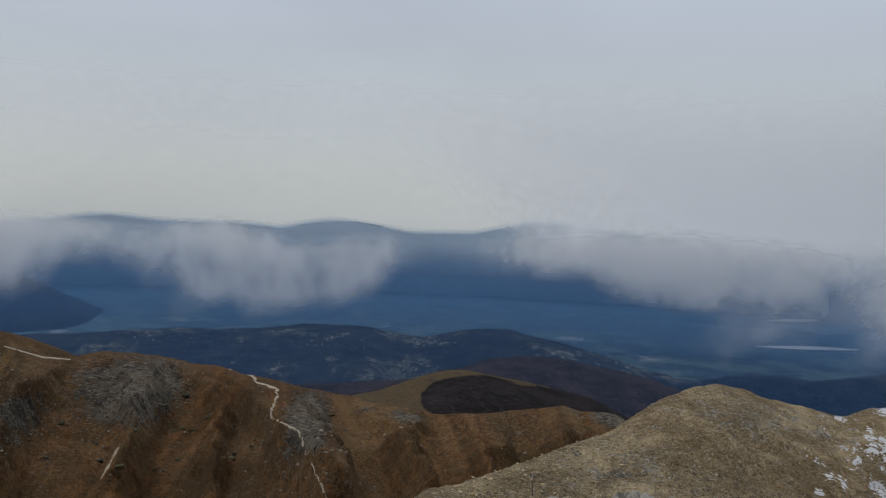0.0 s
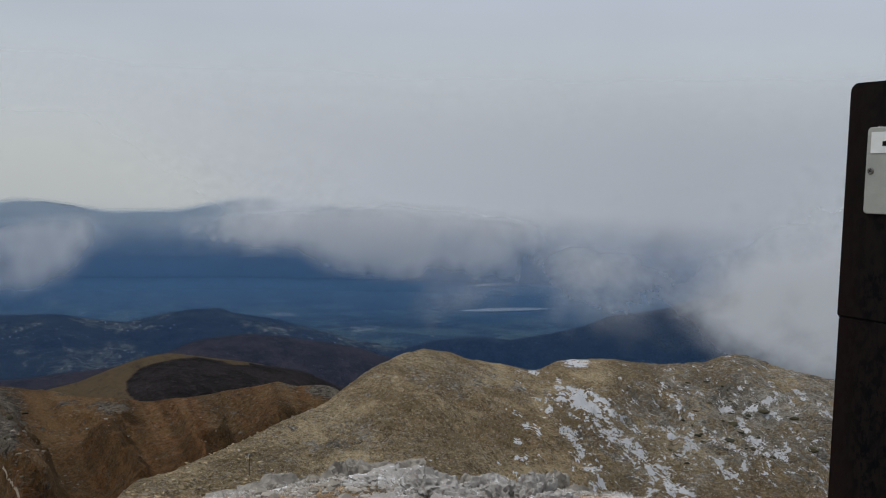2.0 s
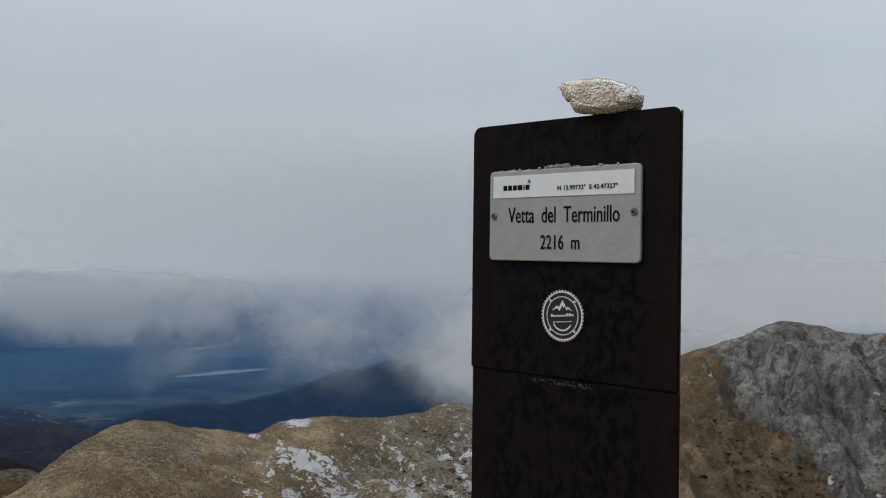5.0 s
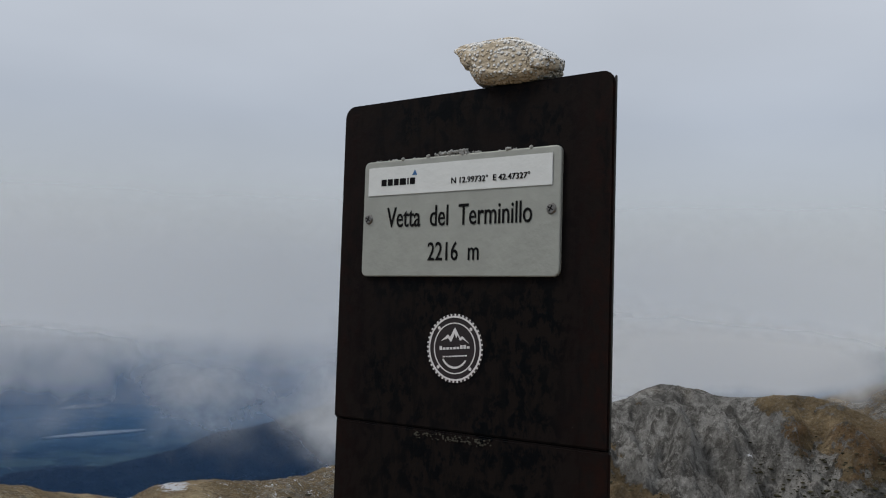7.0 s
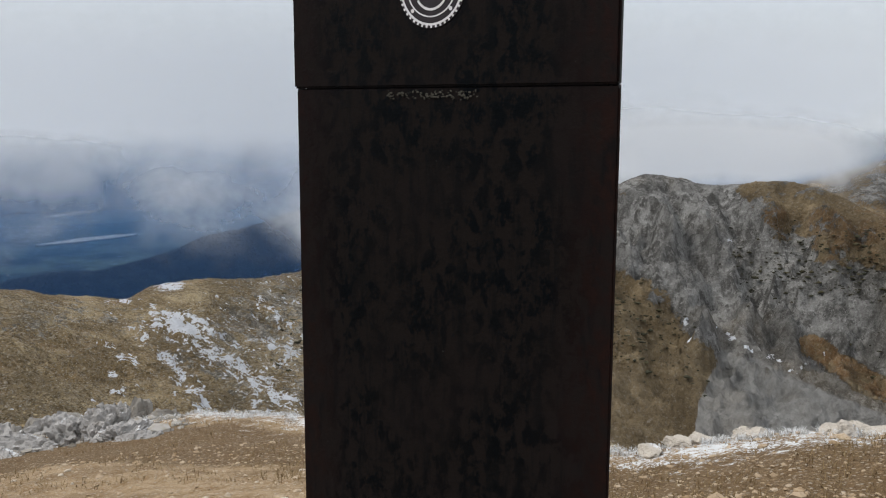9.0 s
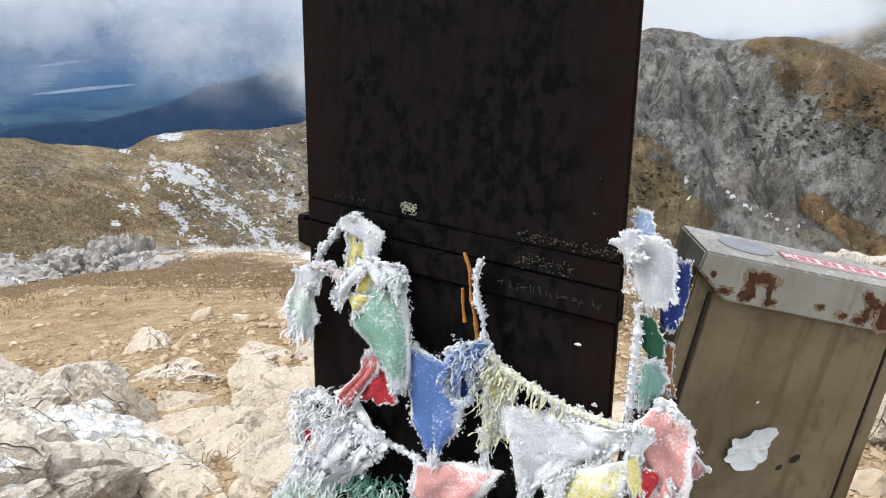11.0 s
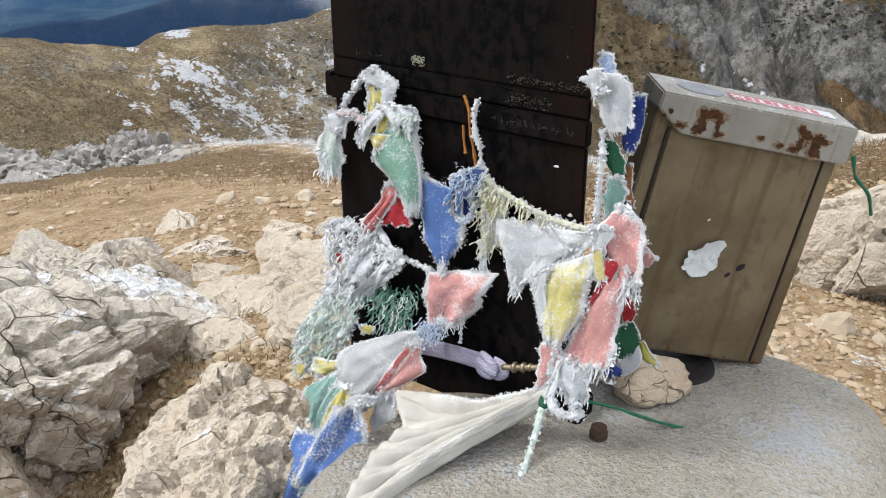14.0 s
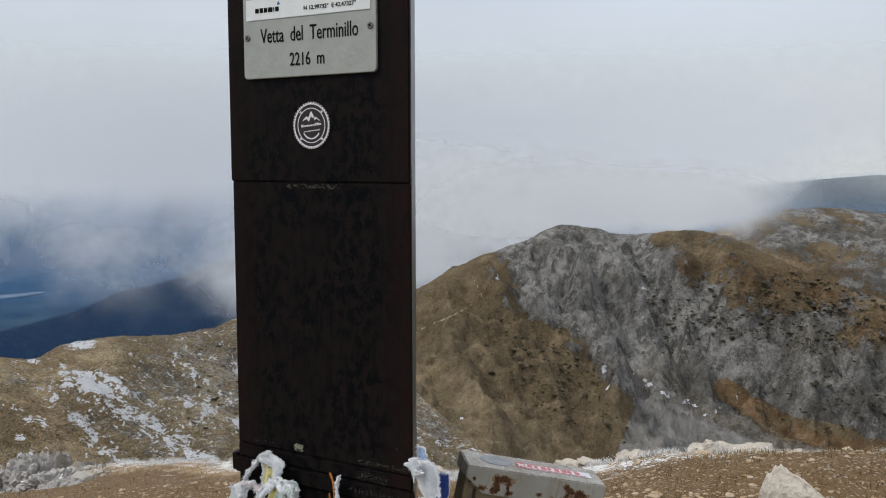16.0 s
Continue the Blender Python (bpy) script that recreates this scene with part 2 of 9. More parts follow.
def limestone(name, base=(0.60, 0.52, 0.41), frost=0.5, scale=1.0):
    """Pale weathered limestone with cracks, ochre stains and rime on its exposed sides."""
    m = Mat(name)
    a, b, c = m.noise(2.2 * scale, 5), m.noise(9 * scale, 6, 0.65), m.noise(55 * scale, 4, 0.65)
    col = m.mix(m.span(a, 0.35, 0.65), tuple(x * 0.80 for x in base), base)
    col = m.mix(m.math("MULTIPLY", m.span(b, 0.52, 0.72), 0.40), col, (base[0] * 0.72, base[1] * 0.58, base[2] * 0.42))
    wob = m.n.new("ShaderNodeVectorMath")
    wob.operation = "ADD"
    nz = m.n.new("ShaderNodeTexNoise")
    nz.inputs["Scale"].default_value = 7 * scale
    m.l.new(m.coords(), nz.inputs["Vector"])
    m.l.new(m.coords(), wob.inputs[0])
    sc = m.n.new("ShaderNodeVectorMath")
    sc.operation = "SCALE"
    sc.inputs["Scale"].default_value = 0.06 / scale
    m.l.new(nz.outputs["Color"], sc.inputs[0])
    m.l.new(sc.outputs[0], wob.inputs[1])
    crack = m.cells(3.6 * scale, "DISTANCE_TO_EDGE", m.scaled(wob.outputs[0], (1.0, 1.7, 0.6)))
    hair = m.cells(13 * scale, "DISTANCE_TO_EDGE", m.scaled(wob.outputs[0], (0.6, 1.0, 1.5)))
    line = m.math("MULTIPLY", m.span(crack, 0.0, 0.0090, 1.0, 0.0), m.span(m.noise(1.7 * scale, 2, 0.5), 0.46, 0.50))
    line = m.math("MAXIMUM", line, m.math("MULTIPLY", m.span(hair, 0.0, 0.014, 0.7, 0.0), m.span(m.noise(2.1 * scale, 2, 0.5), 0.52, 0.56)))
    col = m.mix(m.math("MULTIPLY", line, 0.75), col, (0.10, 0.08, 0.06))
    lich = m.math("MULTIPLY", m.span(m.noise(14 * scale, 5, 0.7), 0.58, 0.68), 0.38)
    col = m.mix(lich, col, (0.20, 0.18, 0.14))
    pits = m.span(m.noise(130 * scale, 3, 0.7), 0.57, 0.68)
    col = m.mix(m.math("MULTIPLY", pits, 0.32), col, (0.17, 0.14, 0.105))
    chalk = m.span(m.noise(95 * scale, 4, 0.7), 0.58, 0.70)
    col = m.mix(m.math("MULTIPLY", chalk, 0.5), col, tuple(min(1, x * 1.35) for x in base))
    rime = m.math("ADD", m.math("MULTIPLY", m.up(), 0.35), m.math("MULTIPLY", m.math("SUBTRACT", m.math("ADD", m.math("MULTIPLY", b, 0.5), m.math("MULTIPLY", c, 0.5)), 0.5), 3.0))
    rime = m.math("ADD", rime, m.math("MULTIPLY", m.math("SUBTRACT", a, 0.5), 2.0))
    col = m.mix(m.span(rime, 0.62 - frost, 0.86 - frost), col, (0.60, 0.605, 0.61))
    h = m.math("SUBTRACT", m.math("ADD", m.math("MULTIPLY", b, 1.0), m.math("MULTIPLY", c, 0.35)), m.math("MULTIPLY", line, 0.5))
    return m.done(col, 0.9, 0.0, m.bump(h, 1.0, 0.045 / scale), 0.2)


# ---- mesh helpers ----
def part(name, data, material, parent=None, label="", smooth=False):
    """Links a bmesh (or mesh) as one mesh object under a thing or a part."""
    if isinstance(data, bmesh.types.BMesh):
        mesh = bpy.data.meshes.new(name)
        data.to_mesh(mesh)
        data.free()
    else:
        mesh = data
    if smooth:
        mesh.polygons.foreach_set("use_smooth", [True] * len(mesh.polygons))
    mesh.materials.clear()
    mesh.materials.append(material)
    ob = new(name, mesh)
    if parent:
        ob.parent = parent
    if label:
        tagged(ob, label)
    return ob


def empty(name, x=0, y=0, z=0):
    ob = new(name)
    ob.location = (x, y, z)
    return ob


def hashed(i, j, k, seed):
    h = (i * 374761393 + j * 668265263 + k * 2147483647 + seed * 974634721) & 0xFFFFFFFF
    h = ((h ^ (h >> 13)) * 1274126177) & 0xFFFFFFFF
    h = ((h ^ (h >> 16)) * 2246822519) & 0xFFFFFFFF
    return ((h ^ (h >> 15)) & 0xFFFFFF) / float(0xFFFFFF)


def value_noise(x, y, z=0.0, seed=0):
    """Smooth noise of 0 to 1 over arrays."""
    shape = np.broadcast(x, y, z).shape
    x, y, z = (np.atleast_1d(a) for a in np.broadcast_arrays(np.asarray(x, float), np.asarray(y, float), np.asarray(z, float)))
    i, j, k = (np.floor(a).astype(np.int64) for a in (x, y, z))
    u, v, w = x - i, y - j, z - k
    u, v, w = (a * a * a * (a * (6 * a - 15) + 10) for a in (u, v, w))
    total = 0
    for di in (0, 1):
        for dj in (0, 1):
            for dk in (0, 1):
                total = total + hashed(i + di, j + dj, k + dk, seed) * (u if di else 1 - u) * (v if dj else 1 - v) * (w if dk else 1 - w)
    return total.reshape(shape)


def fractal(x, y, z=0.0, octaves=5, gain=0.5, seed=0, ridged=False):
    """Summed noise, about -1 to 1."""
    total, amp, norm, f = 0, 1.0, 0.0, 1.0
    for o in range(octaves):
        n = 2 * value_noise(x * f + 17.3 * o, y * f - 9.1 * o, z * f + 3.7 * o, seed + o) - 1
        total = total + amp * ((1 - 2 * np.abs(n)) if ridged else n)
        norm, amp, f = norm + amp, amp * gain, f * 2.03
    return total / norm


def grid_mesh(name, pos, attrs=None, closed=False):
    """A mesh from an array of rows x columns x 3, with float attributes."""
    r, c = pos.shape[:2]
    ids = np.arange(r * c).reshape(r, c)
    right = np.roll(ids, -1, 1) if closed else ids[:, 1:]
    left = ids if closed else ids[:, :-1]
    quads = np.stack([left[:-1], right[:-1], right[1:], left[1:]], -1).reshape(-1, 4)
    mesh = bpy.data.meshes.new(name)
    mesh.vertices.add(r * c)
    mesh.vertices.foreach_set("co", pos.reshape(-1).astype(np.float32))
    mesh.loops.add(quads.size)
    mesh.loops.foreach_set("vertex_index", quads.reshape(-1).astype(np.int32))
    mesh.polygons.add(len(quads))
    mesh.polygons.foreach_set("loop_start", np.arange(0, quads.size, 4, dtype=np.int32))
    mesh.polygons.foreach_set("use_smooth", np.ones(len(quads), dtype=bool))
    for key, values in (attrs or {}).items():
        a = mesh.attributes.new(key, "FLOAT", "POINT")
        a.data.foreach_set("value", np.broadcast_to(values, (r, c)).reshape(-1).astype(np.float32))
    mesh.update(calc_edges=True)
    return mesh


# ---- the land round the summit ----
# Landforms are given as lines of (bearing to the left of +y in degrees, distance, rise over distance) from the summit.
EYE = np.array((1.1, -1.4, 1.35))


def knots(line, yaw):
    """Distance and rise of a line of knots at the bearings, rounded a little at the knots."""
    line = sorted(line)
    a, d, r = (np.array(v, float) for v in zip(*line))
    step = 0.35
    out = [np.mean([np.interp(yaw + o, a, v) for o in (-step, -step / 2, 0, step / 2, step)], 0) for v in (d, r)]
    return out


FACE = {}


def landform(name, label, yaw0, yaw1, lines, cols, rows, bumps, material, back=0.3, drop=0.5, masks=None, category="mountain", spurs=()):
    """A hill as one sheet, from its foot (the first line) up to its crest (the last) and down behind.
    bumps: (size in metres, height in metres, kind) of the relief."""
    yaw = np.linspace(yaw0, yaw1, cols)
    dist, rise = zip(*(knots(line, yaw) for line in lines))
    dist, rise = np.array(dist), np.array(rise)
    z = EYE[2] + dist * rise
    # skirt in front, and the far side behind the crest
    dist = np.vstack([dist[:1] * 0.9, dist, dist[-1:] * (1 + back * 0.3), dist[-1:] * (1 + back)])
    z = np.vstack([z[:1] - 0.35 * dist[:1], z, z[-1:] - drop * 0.3 * dist[-1:] * back * 0.55, z[-1:] - drop * dist[-1:] * back])
    n = len(dist)
    v = np.linspace(0, n - 1, rows)
    crest = n - 3
    # denser rows on the side that faces the summit
    v = np.concatenate([np.linspace(0, crest, int(rows * 0.85), endpoint=False), np.linspace(crest, n - 1, rows - int(rows * 0.85))])
    i = np.minimum(v.astype(int), n - 2)
    f = (v - i)[:, None]

    def along(a):
        p0, p1, p2, p3 = a[np.maximum(i - 1, 0)], a[i], a[i + 1], a[np.minimum(i + 2, n - 1)]

        def slope(u, w):
            """Flat at a crest, otherwise between the two slopes."""
            return np.where(u * w > 0, 2 * u * w / np.where(np.abs(u + w) < 1e-9, 1, u + w), 0)

        m1, m2 = slope(p1 - p0, p2 - p1), slope(p2 - p1, p3 - p2)
        return p1 + f * m1 + f * f * (3 * (p2 - p1) - 2 * m1 - m2) + f ** 3 * (2 * (p1 - p2) + m1 + m2)

    D, Z = along(dist), along(z)
    A = np.radians(np.broadcast_to(yaw, D.shape))
    X, Y = EYE[0] - D * np.sin(A), EYE[1] + D * np.cos(A)
    near_crest = np.exp(-(np.abs(v - crest) / 0.42) ** 1.5)[:, None]
    ref = float(np.mean(dist[crest]))
    # spurs: ridges of rock that run down from the crest, as (points, width in degrees, height)
    t0 = (Z - EYE[2]) / D
    w0 = np.broadcast_to(yaw, D.shape) + 1.3 * fractal(X / (0.06 * ref), Y / (0.06 * ref), Z / (0.06 * ref), 4, 0.55, 91)
    room = np.where(v[:, None] < crest, np.maximum(rise[-1][None] - t0, 0) * D, 0)
    lift = np.zeros(D.shape)
    for points, wide, tall in spurs:
        lift = np.maximum(lift, tall * np.clip(line_near(w0, t0, points, wide), 0, 1) ** 1.2)
    # a spur never stands above the crest
    Z = Z + np.minimum(lift, 0.55 * room)
    for k, (size, height, kind) in enumerate(bumps):
        soft = (1 - (0.97 if size > 0.03 * ref else 0.8) * near_crest) * (D / ref)
        if kind == "ribs":
            # spurs and gullies that run down the slope
            side = A * ref / size + 0.5 * fractal(X / size / 2, Y / size / 2, 0, 3, 0.5, 77)
            relief = fractal(side, D / size / 5, 0, 4, 0.5, seed=k * 7 + len(name), ridged=True)
        else:
            relief = fractal(X / size, Y / size, Z / size * 0.5, 5, 0.55, seed=k * 7 + len(name), ridged=kind == "ridged")
        # carved in from the crest's height, so that nothing juts above it
        Z = Z + height * soft * (relief - (0.55 if kind != "soft" else 0.3))
    tan = (Z - EYE[2]) / D
    W = np.broadcast_to(yaw, D.shape)
    sized = 0.05 * ref
    tone = 0.6 * fractal(A * ref / sized, D / sized / 4, 0, 4, 0.6, 95) + 0.7 * fractal(X / sized / 0.6, Y / sized / 0.6, Z / sized / 0.6, 5, 0.62, 96)
    base = {"rock": 0.0, "snow": -3.0, "track": -3.0, "bush": -3.0, "rust": 0.0, "tone": tone, "scree": -3.0}
    base.update(masks(W, tan, D, X, Y, Z) if masks else {})
    ob = part(name, grid_mesh(name, np.stack([X, Y, Z], -1), base), material)
    FACE[name] = (X[v < crest], Y[v < crest], Z[v < crest], W[v < crest], tan[v < crest])
    return tagged(ob, label, category, kind="structure")


def blob(w, t, cw, ct, rw, rt, lean=0.0):
    """A soft patch: 1 in its middle, 0 at its rim. lean: how far its bearing shifts as the rise goes up by 0.1."""
    return 1 - np.sqrt(((w - cw - lean * (t - ct) * 10) / rw) ** 2 + ((t - ct) / rt) ** 2)


def line_near(w, t, points, wide):
    """1 on a broken line of (bearing, rise), falling to 0 at the width, in degrees."""
    best = np.full(np.shape(w), 9e9)
    x, y = w, t * 57.3
    for (a, b), (c, d) in zip(points, points[1:]):
        b, d = b * 57.3, d * 57.3
        L = (c - a) ** 2 + (d - b) ** 2
        s = np.clip(((x - a) * (c - a) + (y - b) * (d - b)) / L, 0, 1)
        best = np.minimum(best, np.hypot(x - a - s * (c - a), y - b - s * (d - b)))
    return 1 - best / wide


near_land = land_material("dry_turf_near", (0.355, 0.255, 0.128), (0.480, 0.380, 0.228), (0.52, 0.49, 0.43), (0.135, 0.122, 0.102), 1.35, relief=1.0, mottle=0.95, speckle=0.6)
brown_land = land_material("dry_turf_brown", (0.112, 0.062, 0.022), (0.150, 0.090, 0.036), (0.170, 0.150, 0.120), (0.036, 0.031, 0.027), 0.22, (0.215, 0.088, 0.026), 0.45, 0.6, 0.35)
crag_land = land_material("crag_and_turf", (0.222, 0.165, 0.095), (0.272, 0.212, 0.130), (0.375, 0.368, 0.350), (0.118, 0.114, 0.106), 0.15, (0.235, 0.118, 0.048), 0.4, 0.28, 0.2, 0.55, 0.0)


def wood_material(name, color, scale, fields=0.0):
    """Leafless woods, with clearings by 'rock' and a share of small pale fields."""
    m = Mat(name)
    a, b = m.noise(scale, 7, 0.68), m.noise(scale * 7, 5, 0.7)
    col = m.mix(m.span(a, 0.40, 0.60), tuple(c * 0.5 for c in color), tuple(c * 1.2 for c in color))
    col = m.mix(m.span(m.math("ADD", m.attr("rock"), m.math("SUBTRACT", a, 0.5)), 0.4, 0.6), col, (0.095, 0.070, 0.040))
    col = m.mix(m.math("MULTIPLY", m.span(b, 0.52, 0.66), 0.6), col, tuple(c * 2.2 for c in color))
    if fields:
        open_land = m.math("MULTIPLY", m.span(m.noise(scale * 0.7, 6, 0.7, None, 0.5), 0.50, 0.58), m.span(b, 0.40, 0.56))
        col = m.mix(m.math("MULTIPLY", open_land, fields), col, (0.095, 0.100, 0.066))
        plots = m.cells(scale * 9, "F1", m.scaled(m.coords(), (1, 1.7, 0.2)), "Color")
        s = m.n.new("ShaderNodeSeparateColor")
        m.l.new(plots, s.inputs[0])
        col = m.mix(m.math("MULTIPLY", m.math("MULTIPLY", open_land, m.span(s.outputs[0], 0.80, 0.86)), fields), col, (0.22, 0.20, 0.155))
    return m.done(col, 0.95, 0, m.bump(b, 0.8, 0.5 / scale), 0.05)


bare_wood = wood_material("bare_woodland", (0.030, 0.022, 0.020), 0.012)
hill_wood = wood_material("hill_woodland", (0.016, 0.018, 0.018), 0.006)
vale_wood = wood_material("vale_woodland", (0.016, 0.018, 0.016), 0.0065, 0.8)


# The ground: one sheet from the summit to the horizon.
def lip_distance(yaw):
    """How far the summit's top reaches before it breaks off, by the bearing."""
    a = np.array((-180, -60, -10, 5, 20, 35, 45, 55, 70, 85, 110, 180), float)
    d = np.array((7, 7, 6.5, 6.0, 5.6, 6.5, 8.5, 11.0, 12.5, 10.5, 8, 7), float)
    return np.interp(yaw, a, d)


HUB = (0.2, 0.1)


def summit_height(x, y, detail=True):
    """The height of the ground near the summit."""
    dx, dy = x - HUB[0], y - HUB[1]
    r = np.hypot(dx, dy)
    yaw = np.degrees(np.arctan2(-dx, dy))
    lip = lip_distance(yaw)
    z = 0.06 - 0.262 * np.minimum(r, lip) + 0.05 * np.exp(-r * r * 3)
    z = z - 0.10 * np.exp(-((x + 1.4) ** 2 + (y - 0.8) ** 2) / 0.5) - 0.36 * np.exp(-(((x + 0.84) / 0.42) ** 2 + ((y + 0.22) / 0.46) ** 2)) - 0.26 * np.exp(-(((x + 0.02) / 0.24) ** 2 + ((y + 0.14) / 0.24) ** 2))
    lift = np.interp(yaw, (-90, -50, -20, -5, 0, 9, 13, 22), (0, 0.4, 0.55, 0.55, 0.45, 0.31, 0.20, 0.0))
    rise = np.clip((r - 2.4) / 2.2, 0, 1)
    z = z + lift * rise * rise * (3 - 2 * rise)
    over = np.maximum(r - lip, 0)
    z = z - 0.75 * np.minimum(over, 110) + 0.35 * np.minimum(over, 1.0) * 0.75
    z = z - 0.42 * np.clip(r - 120, 0, 480) - 0.118 * np.clip(r - 600, 0, 1500)
    if detail:
        fade = np.clip((r - 0.5) / 1.2, 0, 1)
        z = z + fade * np.minimum(1, r / 3) * 0.10 * fractal(x / 1.3, y / 1.3, 0, 5, 0.55, 3)
        z = z + 0.018 * fractal(x / 0.16, y / 0.16, 0, 4, 0.6, 9) * np.clip(2 - r / 10, 0, 1)
    return z


def ground_material():
    """Trodden stony earth on the summit, frost at its rim, fields far below."""
    m = Mat("stony_ground")
    a, b, c = m.noise(0.9, 5, 0.6), m.noise(6, 6, 0.65), m.noise(38, 5, 0.65)
    col = m.mix(m.span(b, 0.38, 0.62), (0.190, 0.120, 0.058), (0.295, 0.215, 0.130))
    col = m.mix(m.span(c, 0.45, 0.7), col, (0.31, 0.24, 0.155))
    col = m.mix(m.math("MULTIPLY", m.span(m.math("ADD", m.attr("turf"), m.math("SUBTRACT", a, 0.5)), 0.35, 0.6), m.span(c, 0.35, 0.6, 0.5, 1.0)), col, (0.085, 0.052, 0.023))
    earth = m.noise(1.7, 6, 0.62, None, 0.4)
    col = m.mix(m.math("MULTIPLY", m.span(earth, 0.50, 0.62), 0.55), col, (0.125, 0.078, 0.038))
    peb = m.cells(26, "F1")
    col = m.mix(m.math("MULTIPLY", m.span(peb, 0.20, 0.32, 1.0, 0.0), 0.7), col, (0.33, 0.285, 0.225))
    col = m.mix(m.math("MULTIPLY", m.span(m.noise(150, 4, 0.7), 0.50, 0.64), 0.7), col, (0.42, 0.36, 0.30), "MULTIPLY")
    col = m.mix(m.math("MULTIPLY", m.span(m.noise(110, 4, 0.7), 0.58, 0.68), 0.6), col, (0.40, 0.345, 0.265))
    rim = m.math("ADD", m.attr("frost"), m.math("MULTIPLY", m.math("SUBTRACT", m.math("ADD", m.math("MULTIPLY", b, 0.5), m.math("MULTIPLY", c, 0.5)), 0.5), 3.0))
    col = m.mix(m.span(rim, 0.5, 0.75), col, (0.52, 0.53, 0.53))
    col = m.mix(m.attr("slope"), col, (0.17, 0.125, 0.07))
    fields = m.n.new("ShaderNodeTexNoise")
    fields.inputs["Scale"].default_value, fields.inputs["Detail"].default_value = 0.006, 6
    m.l.new(m.coords(), fields.inputs["Vector"])
    cells = m.cells(0.010, "F1", m.scaled(m.coords(), (1, 1.6, 0.05)), "Color")
    s = m.n.new("ShaderNodeSeparateColor")
    m.l.new(cells, s.inputs[0])
    fld = m.mix(s.outputs[0], (0.030, 0.052, 0.034), (0.095, 0.120, 0.080))
    fld = m.mix(m.span(s.outputs[1], 0.88, 0.95), fld, (0.30, 0.28, 0.22))
    fld = m.mix(m.span(fields.outputs["Fac"], 0.46, 0.54), fld, (0.012, 0.020, 0.014))
    col = m.mix(m.attr("far"), col, fld)
    h = m.math("ADD", m.math("MULTIPLY", m.span(peb, 0.1, 0.4, 1.0, 0.0), 0.6), m.math("ADD", c, b))
    return m.done(col, 0.95, 0, m.bump(h, 0.7, 0.02), 0.15)


stony = ground_material()


def build_ground():
    r = np.concatenate([np.geomspace(0.05, 16, 240, endpoint=False), np.geomspace(16, 4750, 60)])
    yaw = np.concatenate([np.linspace(-24, 96, 430, endpoint=False), np.linspace(96, 336, 90, endpoint=False)])
    R, A = np.meshgrid(r, np.radians(yaw), indexing="ij")
    X, Y = HUB[0] - R * np.sin(A), HUB[1] + R * np.cos(A)
    Z = summit_height(X, Y)
    Z = np.maximum(Z, -484 + 4 * fractal(X / 300, Y / 300))
    lip = lip_distance(np.degrees(A))
    ring = np.exp(-((R - lip) / 1.1) ** 2)
    frost = 0.40 * np.exp(-((R - lip * 0.80) / (lip * 0.10)) ** 2) * (0.55 + fractal(X / 1.4, Y / 0.5, 0, 4, 0.6, 23)) + 0.66 * ring + 0.1 * (R > lip) + 0.28 * np.exp(-((R - 1.2) / 0.7) ** 2) * (fractal(X / 0.8, Y / 0.8, 0, 3, 0.5, 21) > 0)
    turf = 0.95 * np.exp(-((R - lip * 0.70) / (lip * 0.17)) ** 2) + 0.10
    attrs = {"frost": frost, "turf": turf, "slope": np.clip((R - lip - 1) / 3, 0, 1), "far": np.clip((R - 500) / 700, 0, 1)}
    ob = part("ground", grid_mesh("ground", np.stack([X, Y, Z], -1), attrs, True), stony)
    tagged(ob, "stony ochre summit ground falling away to green valley fields", "ground", kind="structure")


build_ground()


